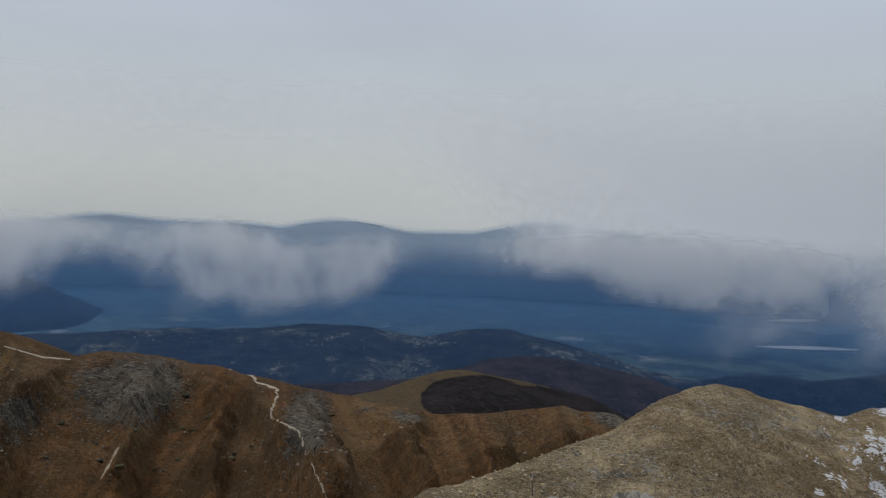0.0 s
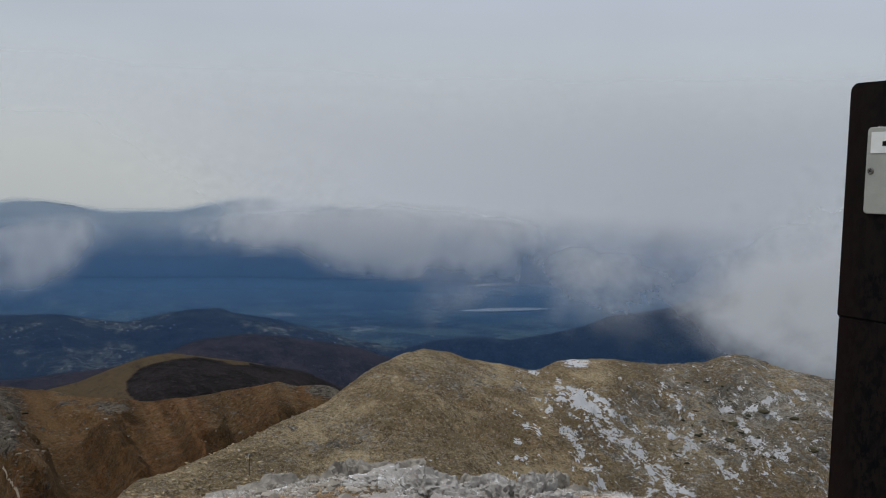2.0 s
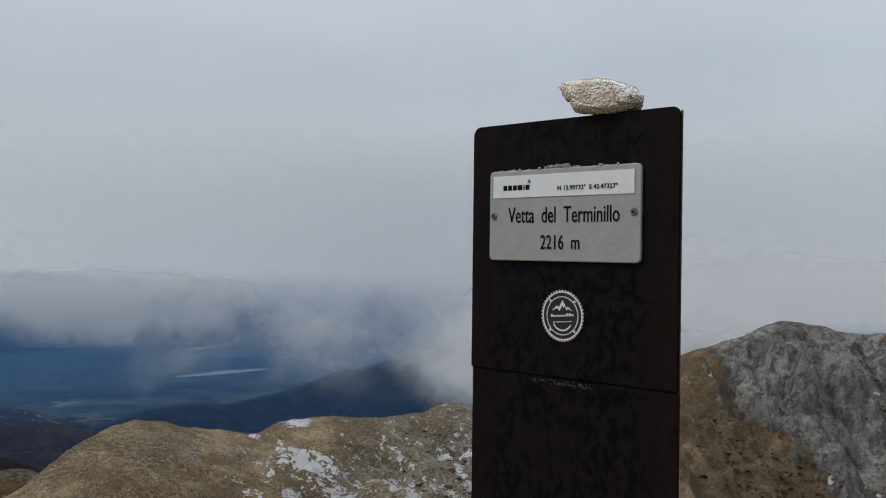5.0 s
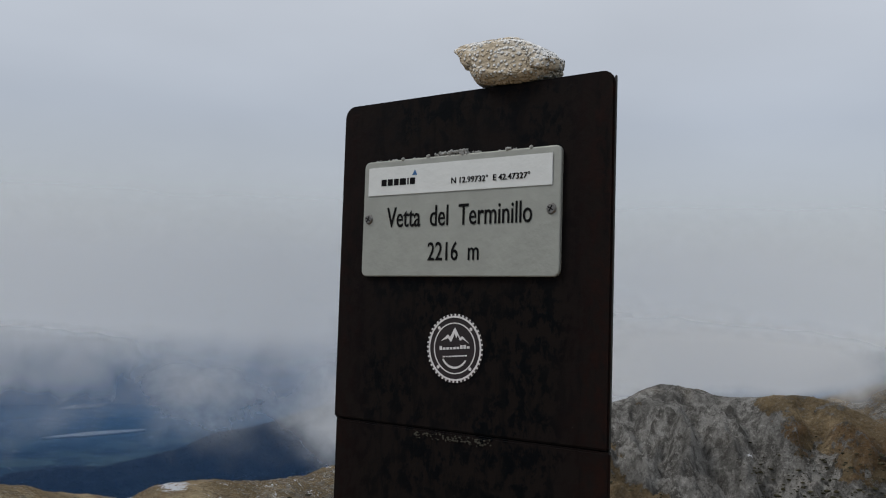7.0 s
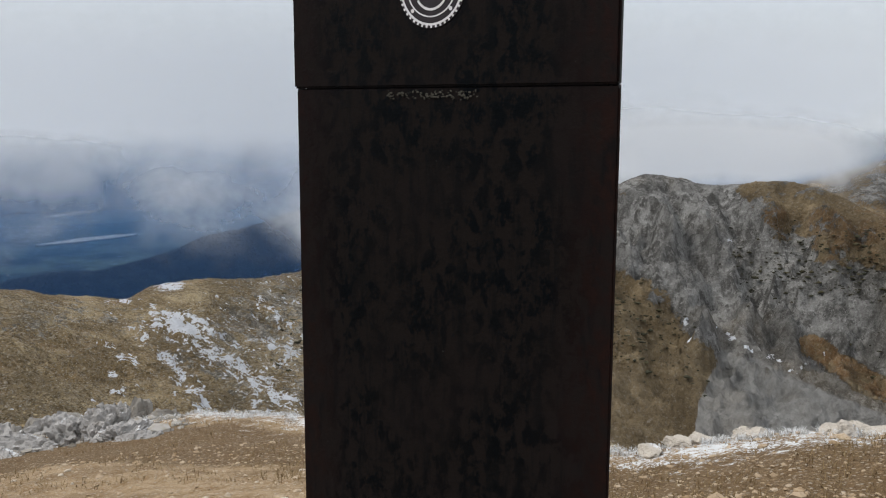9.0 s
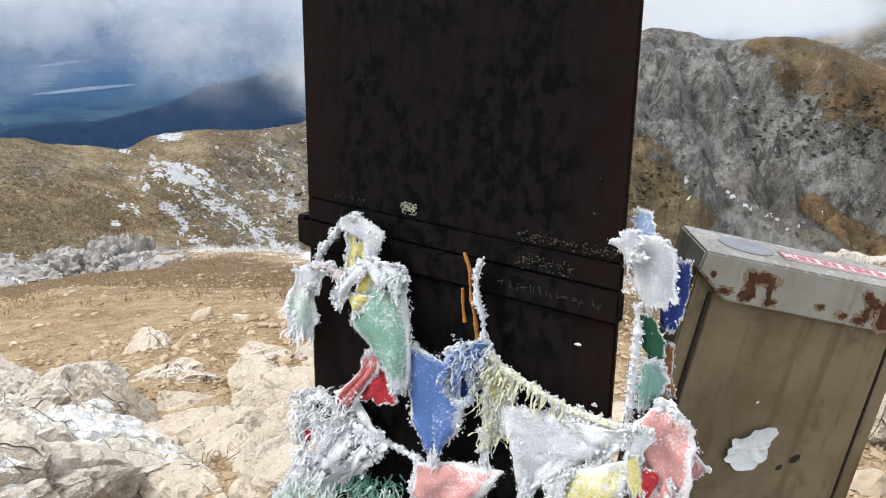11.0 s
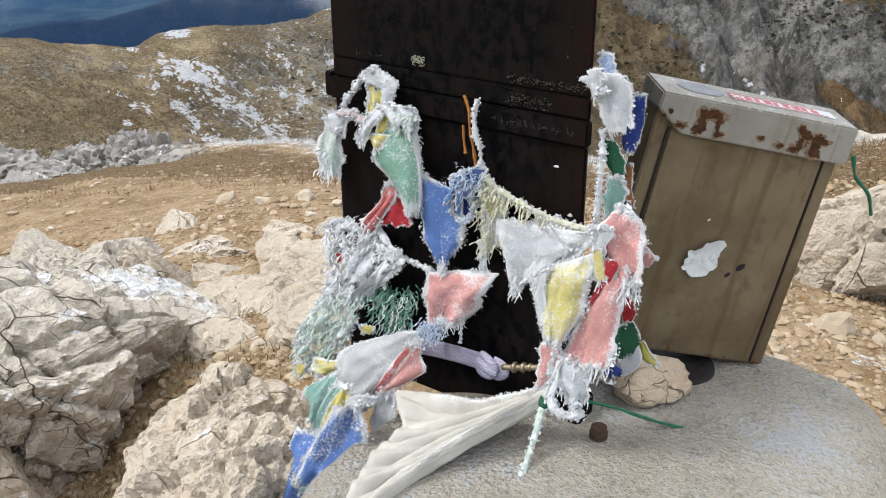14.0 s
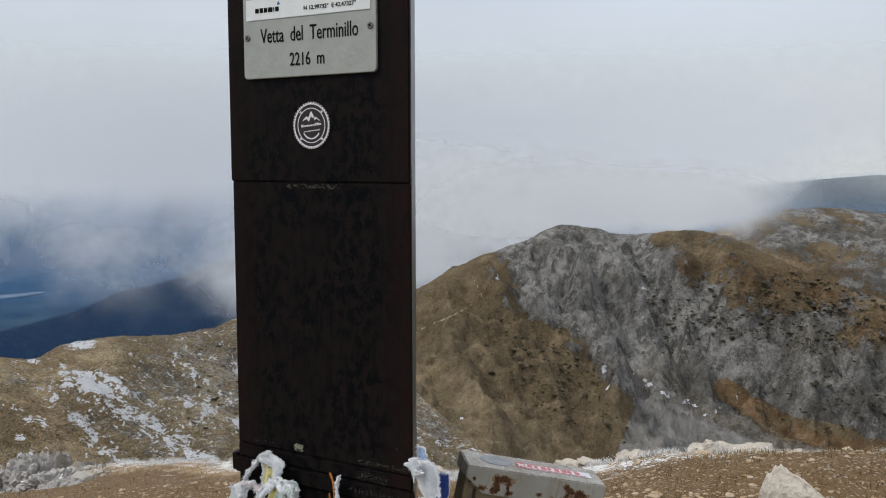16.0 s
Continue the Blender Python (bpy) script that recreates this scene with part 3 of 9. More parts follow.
# The near hill: frosted turf with snow in its gullies.
def hill_masks(w, t, d, x, y, z):
    n = fractal(x / 9, y / 9, z / 9, 4, 0.55, 5)
    stripe = fractal(x / 3, y / 3, z / 6, 3, 0.5, 8, True)
    rock = 0.0 + 0.22 * np.clip((52 - w) / 4, 0, 1) + 0.45 * np.clip(blob(w, t, 41, -0.23, 9, 0.09), 0, 1) + 0.35 * np.clip(blob(w, t, 31, -0.26, 5, 0.10), 0, 1) + 0.18 * n + 0.26 * np.clip(stripe, -0.3, 1)
    rock = rock + 0.25 * np.clip(blob(w, t, 68, -0.29, 10, 0.07), 0, 1) + 0.34 * np.clip(blob(w, t, 60, -0.212, 9, 0.030), 0, 1) + 0.34 * np.clip(blob(w, t, 50, -0.26, 4.5, 0.08), 0, 1)
    fallen = 0.6 * fractal((w - 62 * t) / 0.55, t * 57.3 / 2.2, 0, 5, 0.62, 63) + 0.6 * fractal(w / 0.5, t * 57.3 / 0.5, 0, 4, 0.6, 64)
    s = 0.98 * np.clip(line_near(w, t, [(53.4, -0.224), (51.4, -0.236), (49.8, -0.258), (48.2, -0.288), (46.4, -0.325)], 2.5), 0, 1) - 0.28 + 0.25 * np.clip(blob(w, t, 51.2, -0.236, 2.0, 0.022, 4), 0, 1)
    s = np.maximum(s, 0.95 * np.clip(line_near(w, t, [(52.9, -0.262), (51.6, -0.298), (49.6, -0.345), (48.6, -0.37)], 1.1), 0, 1) - 0.25)
    s = np.maximum(s, 1.1 * np.clip(line_near(w, t, [(56.2, -0.246), (54.7, -0.268)], 0.8), 0, 1) - 0.25)
    s = np.maximum(s, 0.9 * blob(w, t, 55.8, -0.279, 0.7, 0.006))
    s = np.maximum(s, 1.0 * blob(w, t, 52.3, -0.1885, 1.3, 0.007) + 0.2)
    s = np.maximum(s, 0.9 * blob(w, t, 55.0, -0.2015, 1.2, 0.005) + 0.1)
    s = np.maximum(s, 0.75 * blob(w, t, 55.4, -0.297, 1.0, 0.008))
    s = np.maximum(s, 0.60 * blob(w, t, 61.0, -0.303, 1.6, 0.006))
    s = np.maximum(s, 0.70 * blob(w, t, 42.4, -0.295, 1.4, 0.022, 4.0))
    s = np.maximum(s, 0.50 * blob(w, t, 43, -0.25, 10, 0.12) + 0.02)
    s = np.maximum(s, 0.40 * blob(w, t, 31.0, -0.28, 4, 0.07) + 0.05)
    s = s + np.where(t < -0.197, 1.05 * fallen, 0)
    s = np.where(w > 57.5, np.minimum(s, 0.60 * blob(w, t, 61.0, -0.303, 1.6, 0.006)), s)
    bush = -0.55 + 0.75 * np.clip(blob(w, t, 43, -0.26, 6, 0.08), 0, 1)
    rust = np.clip(0.25 + 0.8 * n, 0, 1) * (w < 62)
    return {"rock": np.clip(rock, 0, 1), "snow": s, "bush": bush, "rust": rust * 0.6}


HILL_CREST = [(92, 30, -0.46), (86, 34, -0.395), (81.7, 42, -0.351), (79.4, 50, -0.330), (76, 62, -0.303), (73, 70, -0.281), (71, 78, -0.2636),
              (68.1, 90, -0.242), (66.8, 93, -0.223), (65, 97, -0.201), (63.6, 101, -0.188), (62.0, 105, -0.1815), (60.5, 107, -0.184), (59, 110, -0.1912), (57, 115, -0.194), (54.9, 120, -0.2005),
              (53.6, 122, -0.189), (51, 126, -0.184), (49, 130, -0.186), (47.2, 136, -0.1835), (44.6, 146, -0.179), (43.9, 150, -0.170), (42.8, 151, -0.166),
              (41.9, 152, -0.168), (41, 153, -0.1755), (37, 152, -0.187), (34.5, 145, -0.215), (32.6, 138, -0.252), (30.5, 130, -0.285), (28, 120, -0.325), (24, 110, -0.38)]
HILL_MID = [(92, 27, -0.52), (82, 36, -0.40), (73, 52, -0.325), (62, 72, -0.268), (54, 84, -0.272), (43, 108, -0.258), (36, 112, -0.275), (30, 105, -0.34), (24, 95, -0.45)]
HILL_FOOT = [(92, 22, -0.62), (82, 26, -0.52), (73, 34, -0.42), (62, 44, -0.39), (54, 54, -0.41), (43, 70, -0.40), (36, 80, -0.40), (30, 80, -0.45), (24, 75, -0.55)]
landform("near_hill", "frosted tawny turf hill with snow patches and grey outcrops", 24, 92, [HILL_FOOT, HILL_MID, HILL_CREST], 580, 250,
         [(24, 2.4, "ribs"), (7, 1.5, "ridged"), (1.7, 0.55, "ridged"), (0.7, 0.22, "ridged")], near_land, 0.5, 0.5, hill_masks)


# The brown ridge with a footpath down its spur.
def ridge_masks(w, t, d, x, y, z):
    n = fractal(x / 60, y / 60, z / 40, 4, 0.55, 15)
    wob = 0.30 * fractal(x / 9, y / 9, z / 9, 4, 0.6, 35)
    path = np.maximum(line_near(w + wob, t, [(92, -0.19), (90.4, -0.2), (90.1, -0.207), (89.0, -0.213), (88.9, -0.222), (89.3, -0.236), (89.2, -0.245), (87.4, -0.261), (86.9, -0.285), (86.3, -0.31), (85.3, -0.34)], 0.13),
                      0.9 * line_near(w, t, [(104.5, -0.166), (102.5, -0.178), (101, -0.181)], 0.09))
    scree = np.maximum(line_near(w, t, [(97.9, -0.262), (98.5, -0.285), (99.2, -0.31)], 0.28), line_near(w, t, [(105, -0.27), (104.9, -0.34)], 0.3))
    rock = 0.12 + 0.45 * n + 1.5 * np.clip(blob(w, t, 97.6, -0.215, 4.5, 0.05), 0, 1) + 1.4 * np.clip(blob(w, t, 87.0, -0.245, 1.8, 0.05), 0, 1) + 0.8 * np.clip(blob(w, t, 103.5, -0.235, 2.5, 0.04), 0, 1)
    rock = rock + 0.9 * np.clip(blob(w, t, 68, -0.228, 1.6, 0.015), 0, 1) + 0.7 * np.clip(blob(w, t, 80.5, -0.243, 1.5, 0.012), 0, 1) + 0.6 * np.clip(blob(w, t, 88.2, -0.29, 1.5, 0.03), 0, 1)
    bush = -0.75 + 0.75 * np.clip(blob(w, t, 93, -0.27, 10, 0.07), 0, 1)
    lean = np.interp(w, (78, 86, 90, 106), (-26, -20, 40, 36))
    fall = w + lean * t
    rust = np.clip(0.30 + 2.1 * fractal(fall / 1.5, (t * 60) / 14, 0, 4, 0.55, 33), 0, 1)
    streak = fractal(fall / 0.55, (t * 60) / 7, 0, 4, 0.6, 34)
    tone = 0.6 * n + 0.50 * streak
    return {"rock": np.clip(rock, 0, 1.3), "track": np.maximum(path, 0.20 * scree + 0.75 * streak * np.clip(scree, 0, 1)), "bush": bush, "rust": rust, "tone": tone}


RIDGE_CREST = [(112, 500, -0.150), (106, 510, -0.157), (104.6, 520, -0.160), (102.2, 540, -0.177), (101, 550, -0.181), (99.2, 555, -0.1745), (97.5, 560, -0.1775), (95, 580, -0.1835), (94.2, 590, -0.1896), (92.8, 600, -0.190), (91.2, 606, -0.1985), (90, 610, -0.2005),
               (88.4, 605, -0.2075), (86.6, 580, -0.2145), (84.6, 560, -0.2236), (82.5, 530, -0.231), (80.6, 500, -0.233), (78.9, 485, -0.2385), (76, 465, -0.2335), (73, 450, -0.2255), (71.1, 440, -0.2205), (70, 436, -0.2250), (68.6, 430, -0.2225), (67.6, 425, -0.2235), (66.6, 420, -0.236), (65.2, 410, -0.270), (62, 400, -0.33)]
RIDGE_MID = [(112, 400, -0.25), (104.6, 410, -0.255), (97.5, 430, -0.262), (92, 450, -0.265), (89.2, 420, -0.255), (87.4, 400, -0.268), (84.6, 420, -0.30), (80, 400, -0.30), (73, 370, -0.29), (67.6, 350, -0.30), (62, 330, -0.40)]
RIDGE_FOOT = [(112, 300, -0.36), (97.5, 320, -0.37), (90, 300, -0.36), (86, 270, -0.36), (80, 290, -0.40), (73, 280, -0.40), (62, 260, -0.50)]
landform("brown_ridge", "russet grassy mountain ridge with rock ribs and a pale footpath", 62, 112, [RIDGE_FOOT, RIDGE_MID, RIDGE_CREST], 500, 210,
         [(75, 9, "ribs"), (26, 2.6, "ribs"), (12, 1.6, "ridged"), (4, 0.9, "ridged")], brown_land, 0.35, 0.55, ridge_masks,
         spurs=[([(90.4, -0.2), (89.2, -0.236), (88.2, -0.255), (86.2, -0.31), (84.5, -0.36)], 1.9, 30), ([(97.4, -0.178), (97.0, -0.23), (98.4, -0.33)], 1.7, 20), ([(102.4, -0.18), (104, -0.25), (106, -0.34)], 1.8, 22),
                ([(94.0, -0.19), (92.8, -0.24), (92.6, -0.32)], 1.3, 13), ([(82.5, -0.231), (80.6, -0.27), (80.0, -0.34)], 1.6, 15), ([(76, -0.233), (75, -0.27), (75.5, -0.33)], 1.5, 14), ([(69.4, -0.223), (70.6, -0.26), (72.5, -0.31)], 1.5, 14)])
landform("back_ridge", "russet grassy shoulder behind the brown ridge", 99, 113,
         [[(99, 560, -0.27), (113, 560, -0.27)], [(113, 690, -0.135), (107, 690, -0.142), (104.8, 690, -0.1495), (103, 690, -0.160), (101, 690, -0.175), (99, 690, -0.195)]],
         160, 80, [(60, 6, "ribs"), (12, 1.5, "ridged")], brown_land, 0.3, 0.5)


# The rocky mountain beyond the stele.
def crag_masks(w, t, d, x, y, z):
    n = fractal(x / 45, y / 45, z / 30, 4, 0.55, 25)
    wob = 3.4 * fractal(x / 40, y / 30, z / 30, 6, 0.65, 26)
    turf = np.clip((w + wob - np.interp(t, (-0.36, -0.315, -0.266, -0.194, -0.17, -0.10), (15.0, 16.4, 18.2, 23.0, 24.6, 27.5))) / 3.0 + 0.3, 0, 1)
    upper = np.clip((t + 0.02 * wob - np.interp(w, (4, 8, 12, 16, 18, 19.5), (-0.205, -0.192, -0.172, -0.136, -0.092, -0.07))) / 0.03, 0, 1)
    low = np.clip(1.6 * line_near(w + 0.3 * wob, t + 0.003 * wob, [(13.3, -0.240), (11.5, -0.262), (9.4, -0.279), (4, -0.292), (-8, -0.30)], 1.1), 0, 1)
    scree = np.clip((np.interp(w, (7, 8, 14.7, 18.4, 19.6, 20.5), (-0.5, -0.305, -0.268, -0.248, -0.31, -0.5)) + 0.002 * wob - t) / 0.010, 0, 1) - 0.15
    rock = 1.05 + 0.35 * n - 1.25 * turf - 0.72 * upper
    rock = rock - 0.6 * np.clip(blob(w, t, 24.6, -0.0905, 2.6, 0.012, -2), 0, 1)
    snow = 0.85 * np.maximum(line_near(w, t, [(18.2, -0.236), (16.8, -0.25)], 0.35), line_near(w, t, [(15.6, -0.257), (13.9, -0.272), (13.6, -0.262)], 0.38))
    for cw, ct, r in ((20.6, -0.226, 0.42), (18.7, -0.230, 0.3), (20.3, -0.247, 0.35), (27.4, -0.128, 0.5), (18.2, -0.137, 0.3), (12.6, -0.25, 0.3), (24.3, -0.255, 0.2), (29.5, -0.285, 0.3)):
        snow = np.maximum(snow, 1.0 * blob(w, t, cw, ct, r, r / 57.3))
    path = np.maximum(line_near(w, t, [(28.9, -0.125), (28.5, -0.137), (28.2, -0.15), (29.3, -0.163), (30.3, -0.172)], 0.08), line_near(w, t, [(30.3, -0.172), (31.9, -0.183), (32.8, -0.195)], 0.09))
    bush = -0.62 + 0.72 * np.clip(1.5 * blob(w, t, 25.0, -0.235, 4.5, 0.09, 3.6), 0, 1) + 0.75 * upper * np.clip((17 - w) / 2, 0, 1) * np.clip((-0.10 - t) / 0.03, 0.35, 1) + 0.50 * np.clip(blob(w, t, 16, -0.17, 5, 0.08), 0, 1)
    rust = np.clip(low * 1.2 + 0.8 * upper * (t < -0.1) + np.clip(blob(w, t, 17.2, -0.18, 1.6, 0.05, 2), 0, 1), 0, 1)
    return {"rock": np.clip(rock - 1.0 * low, -0.3, 1.3), "scree": scree - low, "snow": snow, "track": path, "bush": bush, "rust": rust}


CRAG_CREST = [(46, 520, -0.30), (40, 520, -0.22), (36, 520, -0.168), (32.6, 520, -0.143), (31.3, 525, -0.131), (30.5, 528, -0.1214), (29.4, 532, -0.113), (28.4, 535, -0.1025), (27.2, 540, -0.098), (26.4, 545, -0.091), (25.6, 550, -0.0885), (24.6, 556, -0.0775),
              (23.6, 560, -0.0685), (22.6, 562, -0.0690), (21.4, 565, -0.0725), (20, 566, -0.0785), (18.2, 560, -0.0785), (16.9, 555, -0.0745), (15, 550, -0.0735), (13.2, 540, -0.080), (11, 525, -0.097), (8.5, 505, -0.117), (5.4, 485, -0.136), (1, 460, -0.160), (-8, 420, -0.2)]
CRAG_UPPER = [(46, 430, -0.34), (36, 440, -0.21), (32.6, 430, -0.195), (30, 440, -0.175), (27, 470, -0.16), (24, 490, -0.15), (20, 500, -0.155), (15, 495, -0.155), (11, 480, -0.16), (5.4, 450, -0.19), (-8, 390, -0.26)]
CRAG_LOWER = [(46, 350, -0.42), (36, 350, -0.28), (32.6, 345, -0.265), (29, 355, -0.26), (25, 400, -0.245), (20, 440, -0.235), (15, 450, -0.245), (10, 440, -0.265), (5.4, 420, -0.275), (-8, 370, -0.32)]
CRAG_FOOT = [(46, 280, -0.50), (36, 280, -0.38), (28, 285, -0.365), (20, 330, -0.36), (12, 360, -0.36), (4, 360, -0.36), (-8, 330, -0.40)]
landform("rocky_mountain", "grey limestone mountain face with tawny turf slopes", -8, 46, [CRAG_FOOT, CRAG_LOWER, CRAG_UPPER, CRAG_CREST], 510, 260,
         [(55, 4, "ribs"), (46, 13, "ridged"), (17, 8, "ridged"), (6, 3.4, "ridged")], crag_land, 0.35, 0.5, crag_masks,
         spurs=[([(23.6, -0.07), (22.4, -0.13), (20.6, -0.20), (19.6, -0.27)], 1.5, 14), ([(26.2, -0.092), (24.6, -0.14), (22.6, -0.21)], 1.2, 9), ([(28.4, -0.103), (26.6, -0.17), (23.4, -0.26)], 1.2, 8), ([(20.4, -0.08), (18.8, -0.15), (17.0, -0.23)], 1.3, 12),
                ([(16.8, -0.08), (15.4, -0.16), (14.0, -0.25)], 1.3, 12), ([(13, -0.10), (12.0, -0.18), (11.0, -0.27)], 1.2, 9), ([(9.5, -0.13), (8.8, -0.2), (8.0, -0.29)], 1.2, 9), ([(6, -0.15), (5.6, -0.22), (5.0, -0.3)], 1.2, 8), ([(30.5, -0.125), (30.0, -0.19), (27.6, -0.3)], 1.8, 7)])


def far_crag_masks(w, t, d, x, y, z):
    return {"rock": 0.42 + 0.5 * fractal(x / 60, y / 60, z / 40, 4, 0.5, 41), "bush": -0.3 + 0 * w, "rust": 0.5 + 0 * w}


landform("far_crag", "grey-brown rocky mountain shoulder half in cloud", -8, 19,
         [[(-8, 600, -0.24), (19, 640, -0.2)], [(-8, 690, -0.15), (8, 690, -0.12), (19, 700, -0.12)], [(19, 800, -0.105), (15, 800, -0.079), (12.5, 800, -0.063), (10.4, 800, -0.0508), (8.6, 800, -0.0475), (7.4, 800, -0.047), (5.4, 800, -0.0505), (-2, 800, -0.06), (-8, 800, -0.06)]],
         230, 120, [(60, 12, "ribs"), (18, 6, "ridged")], crag_land, 0.3, 0.5, far_crag_masks)


# Wooded foothills, the valley's hills and the far ranges.
def clearing(w, t, d, x, y, z):
    edge = fractal(x / 260, y / 260, 0, 4, 0.55, 51)
    return {"rock": np.clip(0.95 + 0.5 * edge - 1.9 * np.clip(blob(w, t, 76.2, -0.222, 4.0, 0.032) * 2.2, 0, 1) - 0.9 * (w < 74.5) * (t < -0.2), 0, 1)}


landform("pasture_hill", "tawny pasture hill with a dark wood on its flank", 66, 90,
         [[(90, 1000, -0.29), (66, 1000, -0.29)], [(90, 1250, -0.25), (84.6, 1270, -0.224), (82.5, 1280, -0.2150), (80, 1290, -0.198), (78.5, 1300, -0.190), (77.4, 1300, -0.1885), (75, 1310, -0.1945), (72.6, 1320, -0.2003), (69.5, 1330, -0.2105), (66, 1340, -0.235)]],
         220, 90, [(300, 8, "soft"), (60, 3, "soft")], wood_material("pasture_and_wood", (0.020, 0.017, 0.018), 0.012), 0.4, 0.4, clearing, "hill")
landform("wooded_hill", "dark bare-wooded foothill", 58, 92,
         [[(92, 1400, -0.26), (58, 1400, -0.26)], [(92, 1600, -0.224), (88, 1600, -0.212), (83, 1600, -0.204), (80.5, 1620, -0.200), (78, 1650, -0.190), (75.7, 1680, -0.1745), (73.2, 1690, -0.1680), (71, 1700, -0.1695), (68, 1700, -0.178), (66, 1690, -0.184), (64.2, 1680, -0.1925), (61, 1660, -0.21), (58, 1650, -0.24)]],
         260, 90, [(300, 9, "ribs"), (60, 5, "ridged")], bare_wood, 0.35, 0.35, None, "hill")
landform("low_hills", "dark wooded hills scattered with villages", 58, 114,
         [[(114, 2000, -0.22), (58, 2000, -0.22)], [(114, 2450, -0.150), (103, 2450, -0.157), (98.8, 2450, -0.154), (95, 2500, -0.150), (92, 2520, -0.151), (89, 2540, -0.146), (86, 2560, -0.1425), (83.7, 2560, -0.1430), (81.5, 2560, -0.150), (79.8, 2550, -0.152), (77.5, 2560, -0.1425), (76, 2560, -0.1395), (74, 2560, -0.1455), (71.4, 2550, -0.1525), (69, 2500, -0.160), (66.5, 2450, -0.172), (62, 2400, -0.184), (58, 2400, -0.20)]],
         420, 130, [(520, 46, "ridged"), (150, 18, "ridged"), (50, 5, "ridged")], vale_wood, 0.25, 0.25, None, "hill")
landform("dark_mountain", "dark blue wooded mountain rising into cloud", 22, 70,
         [[(70, 1885, -0.25), (22, 1885, -0.23)], [(70, 1950, -0.205), (66, 1950, -0.193), (63.5, 1950, -0.1835), (61.5, 1960, -0.1705), (59, 1970, -0.1660), (57, 1980, -0.1685), (54.5, 2000, -0.159), (52.2, 2010, -0.1490), (50.3, 2030, -0.1335), (48.5, 2040, -0.1290), (47.0, 2060, -0.1225), (45, 2080, -0.110), (43, 2100, -0.1005), (40, 2120, -0.090), (35, 2150, -0.075), (22, 2200, -0.07)]],
         340, 120, [(380, 34, "ribs"), (130, 15, "ridged"), (40, 5, "ridged")], hill_wood, 0.3, 0.3, None, "mountain")
landform("left_range", "blue wooded mountains at the valley's side", 90, 118,
         [[(118, 3000, -0.165), (90, 3000, -0.165)], [(118, 3500, -0.06), (107, 3500, -0.072), (103, 3550, -0.100), (101, 3550, -0.116), (99, 3550, -0.132), (96, 3500, -0.148), (93.5, 3450, -0.158), (90, 3400, -0.163)]],
         200, 80, [(500, 45, "ribs"), (140, 12, "ridged")], hill_wood, 0.2, 0.2, None, "mountain")
FAR_CREST = [(118, 4640, -0.040), (108, 4640, -0.044), (104.9, 4640, -0.0465), (102.4, 4640, -0.0400), (100.2, 4640, -0.0335), (98.5, 4640, -0.0330), (96, 4640, -0.037), (91.2, 4640, -0.0365), (89, 4640, -0.0400), (87.4, 4640, -0.0330), (85.7, 4640, -0.0290), (84, 4640, -0.0315), (81.1, 4640, -0.0392), (77, 4640, -0.0365), (75.5, 4640, -0.0300), (73.5, 4640, -0.0225), (71.5, 4640, -0.0230), (69, 4640, -0.027), (64, 4640, -0.034), (55, 4640, -0.036), (45, 4640, -0.03), (30, 4640, -0.03), (14, 4640, -0.03), (9, 4640, -0.020), (5.5, 4640, -0.0145), (-12, 4640, -0.02)]
landform("far_range", "hazy blue mountain range along the horizon", -12, 118,
         [[(118, 4440, -0.104), (-12, 4440, -0.104)], FAR_CREST],
         460, 60, [(600, 40, "ribs"), (160, 14, "ridged")], hill_wood, 0.02, 0.3, None, "mountain")


# Two lakes on the valley floor, lying aslant.
def lake(name, cw, d, half_w, half_d, slant, seed):
    bm = bmesh.new()
    ring = []
    for k in range(64):
        a = 2 * math.pi * k / 64
        c = math.cos(a)
        s = 1 + 0.30 * noise.noise((c * 1.6 + seed, math.sin(a) * 1.6, seed)) + 0.14 * noise.noise((c * 6, math.sin(a) * 6, seed))
        wide = 1 - 0.55 * max(c, 0) ** 1.5
        ya, di = radians(cw + half_w * (0.9 + 0.1 * s) * c), d - slant * c + half_d * wide * s * math.sin(a)
        ring.append((EYE[0] - di * math.sin(ya), EYE[1] + di * math.cos(ya)))
    low = [bm.verts.new((x, y, -492)) for x, y in ring]
    top = [bm.verts.new((x, y, -458.0)) for x, y in ring]
    bm.faces.new(top)
    for k in range(64):
        bm.faces.new((low[k], low[(k + 1) % 64], top[(k + 1) % 64], top[k]))
    tagged(part(name, bm, lake_water), "pale still lake on the valley floor", "lake", kind="structure")


m = Mat("lake_water")
lake_water = m.done((0.19, 0.23, 0.265), 0.45, 0, m.bump(m.noise(0.05, 3), 0.15, 1.0), 0.6)
lake("water", 57.1, 3435, 2.8, 44, 84, 1.3)
lake("water", 57.9, 4300, 1.45, 60, 95, 4.1)


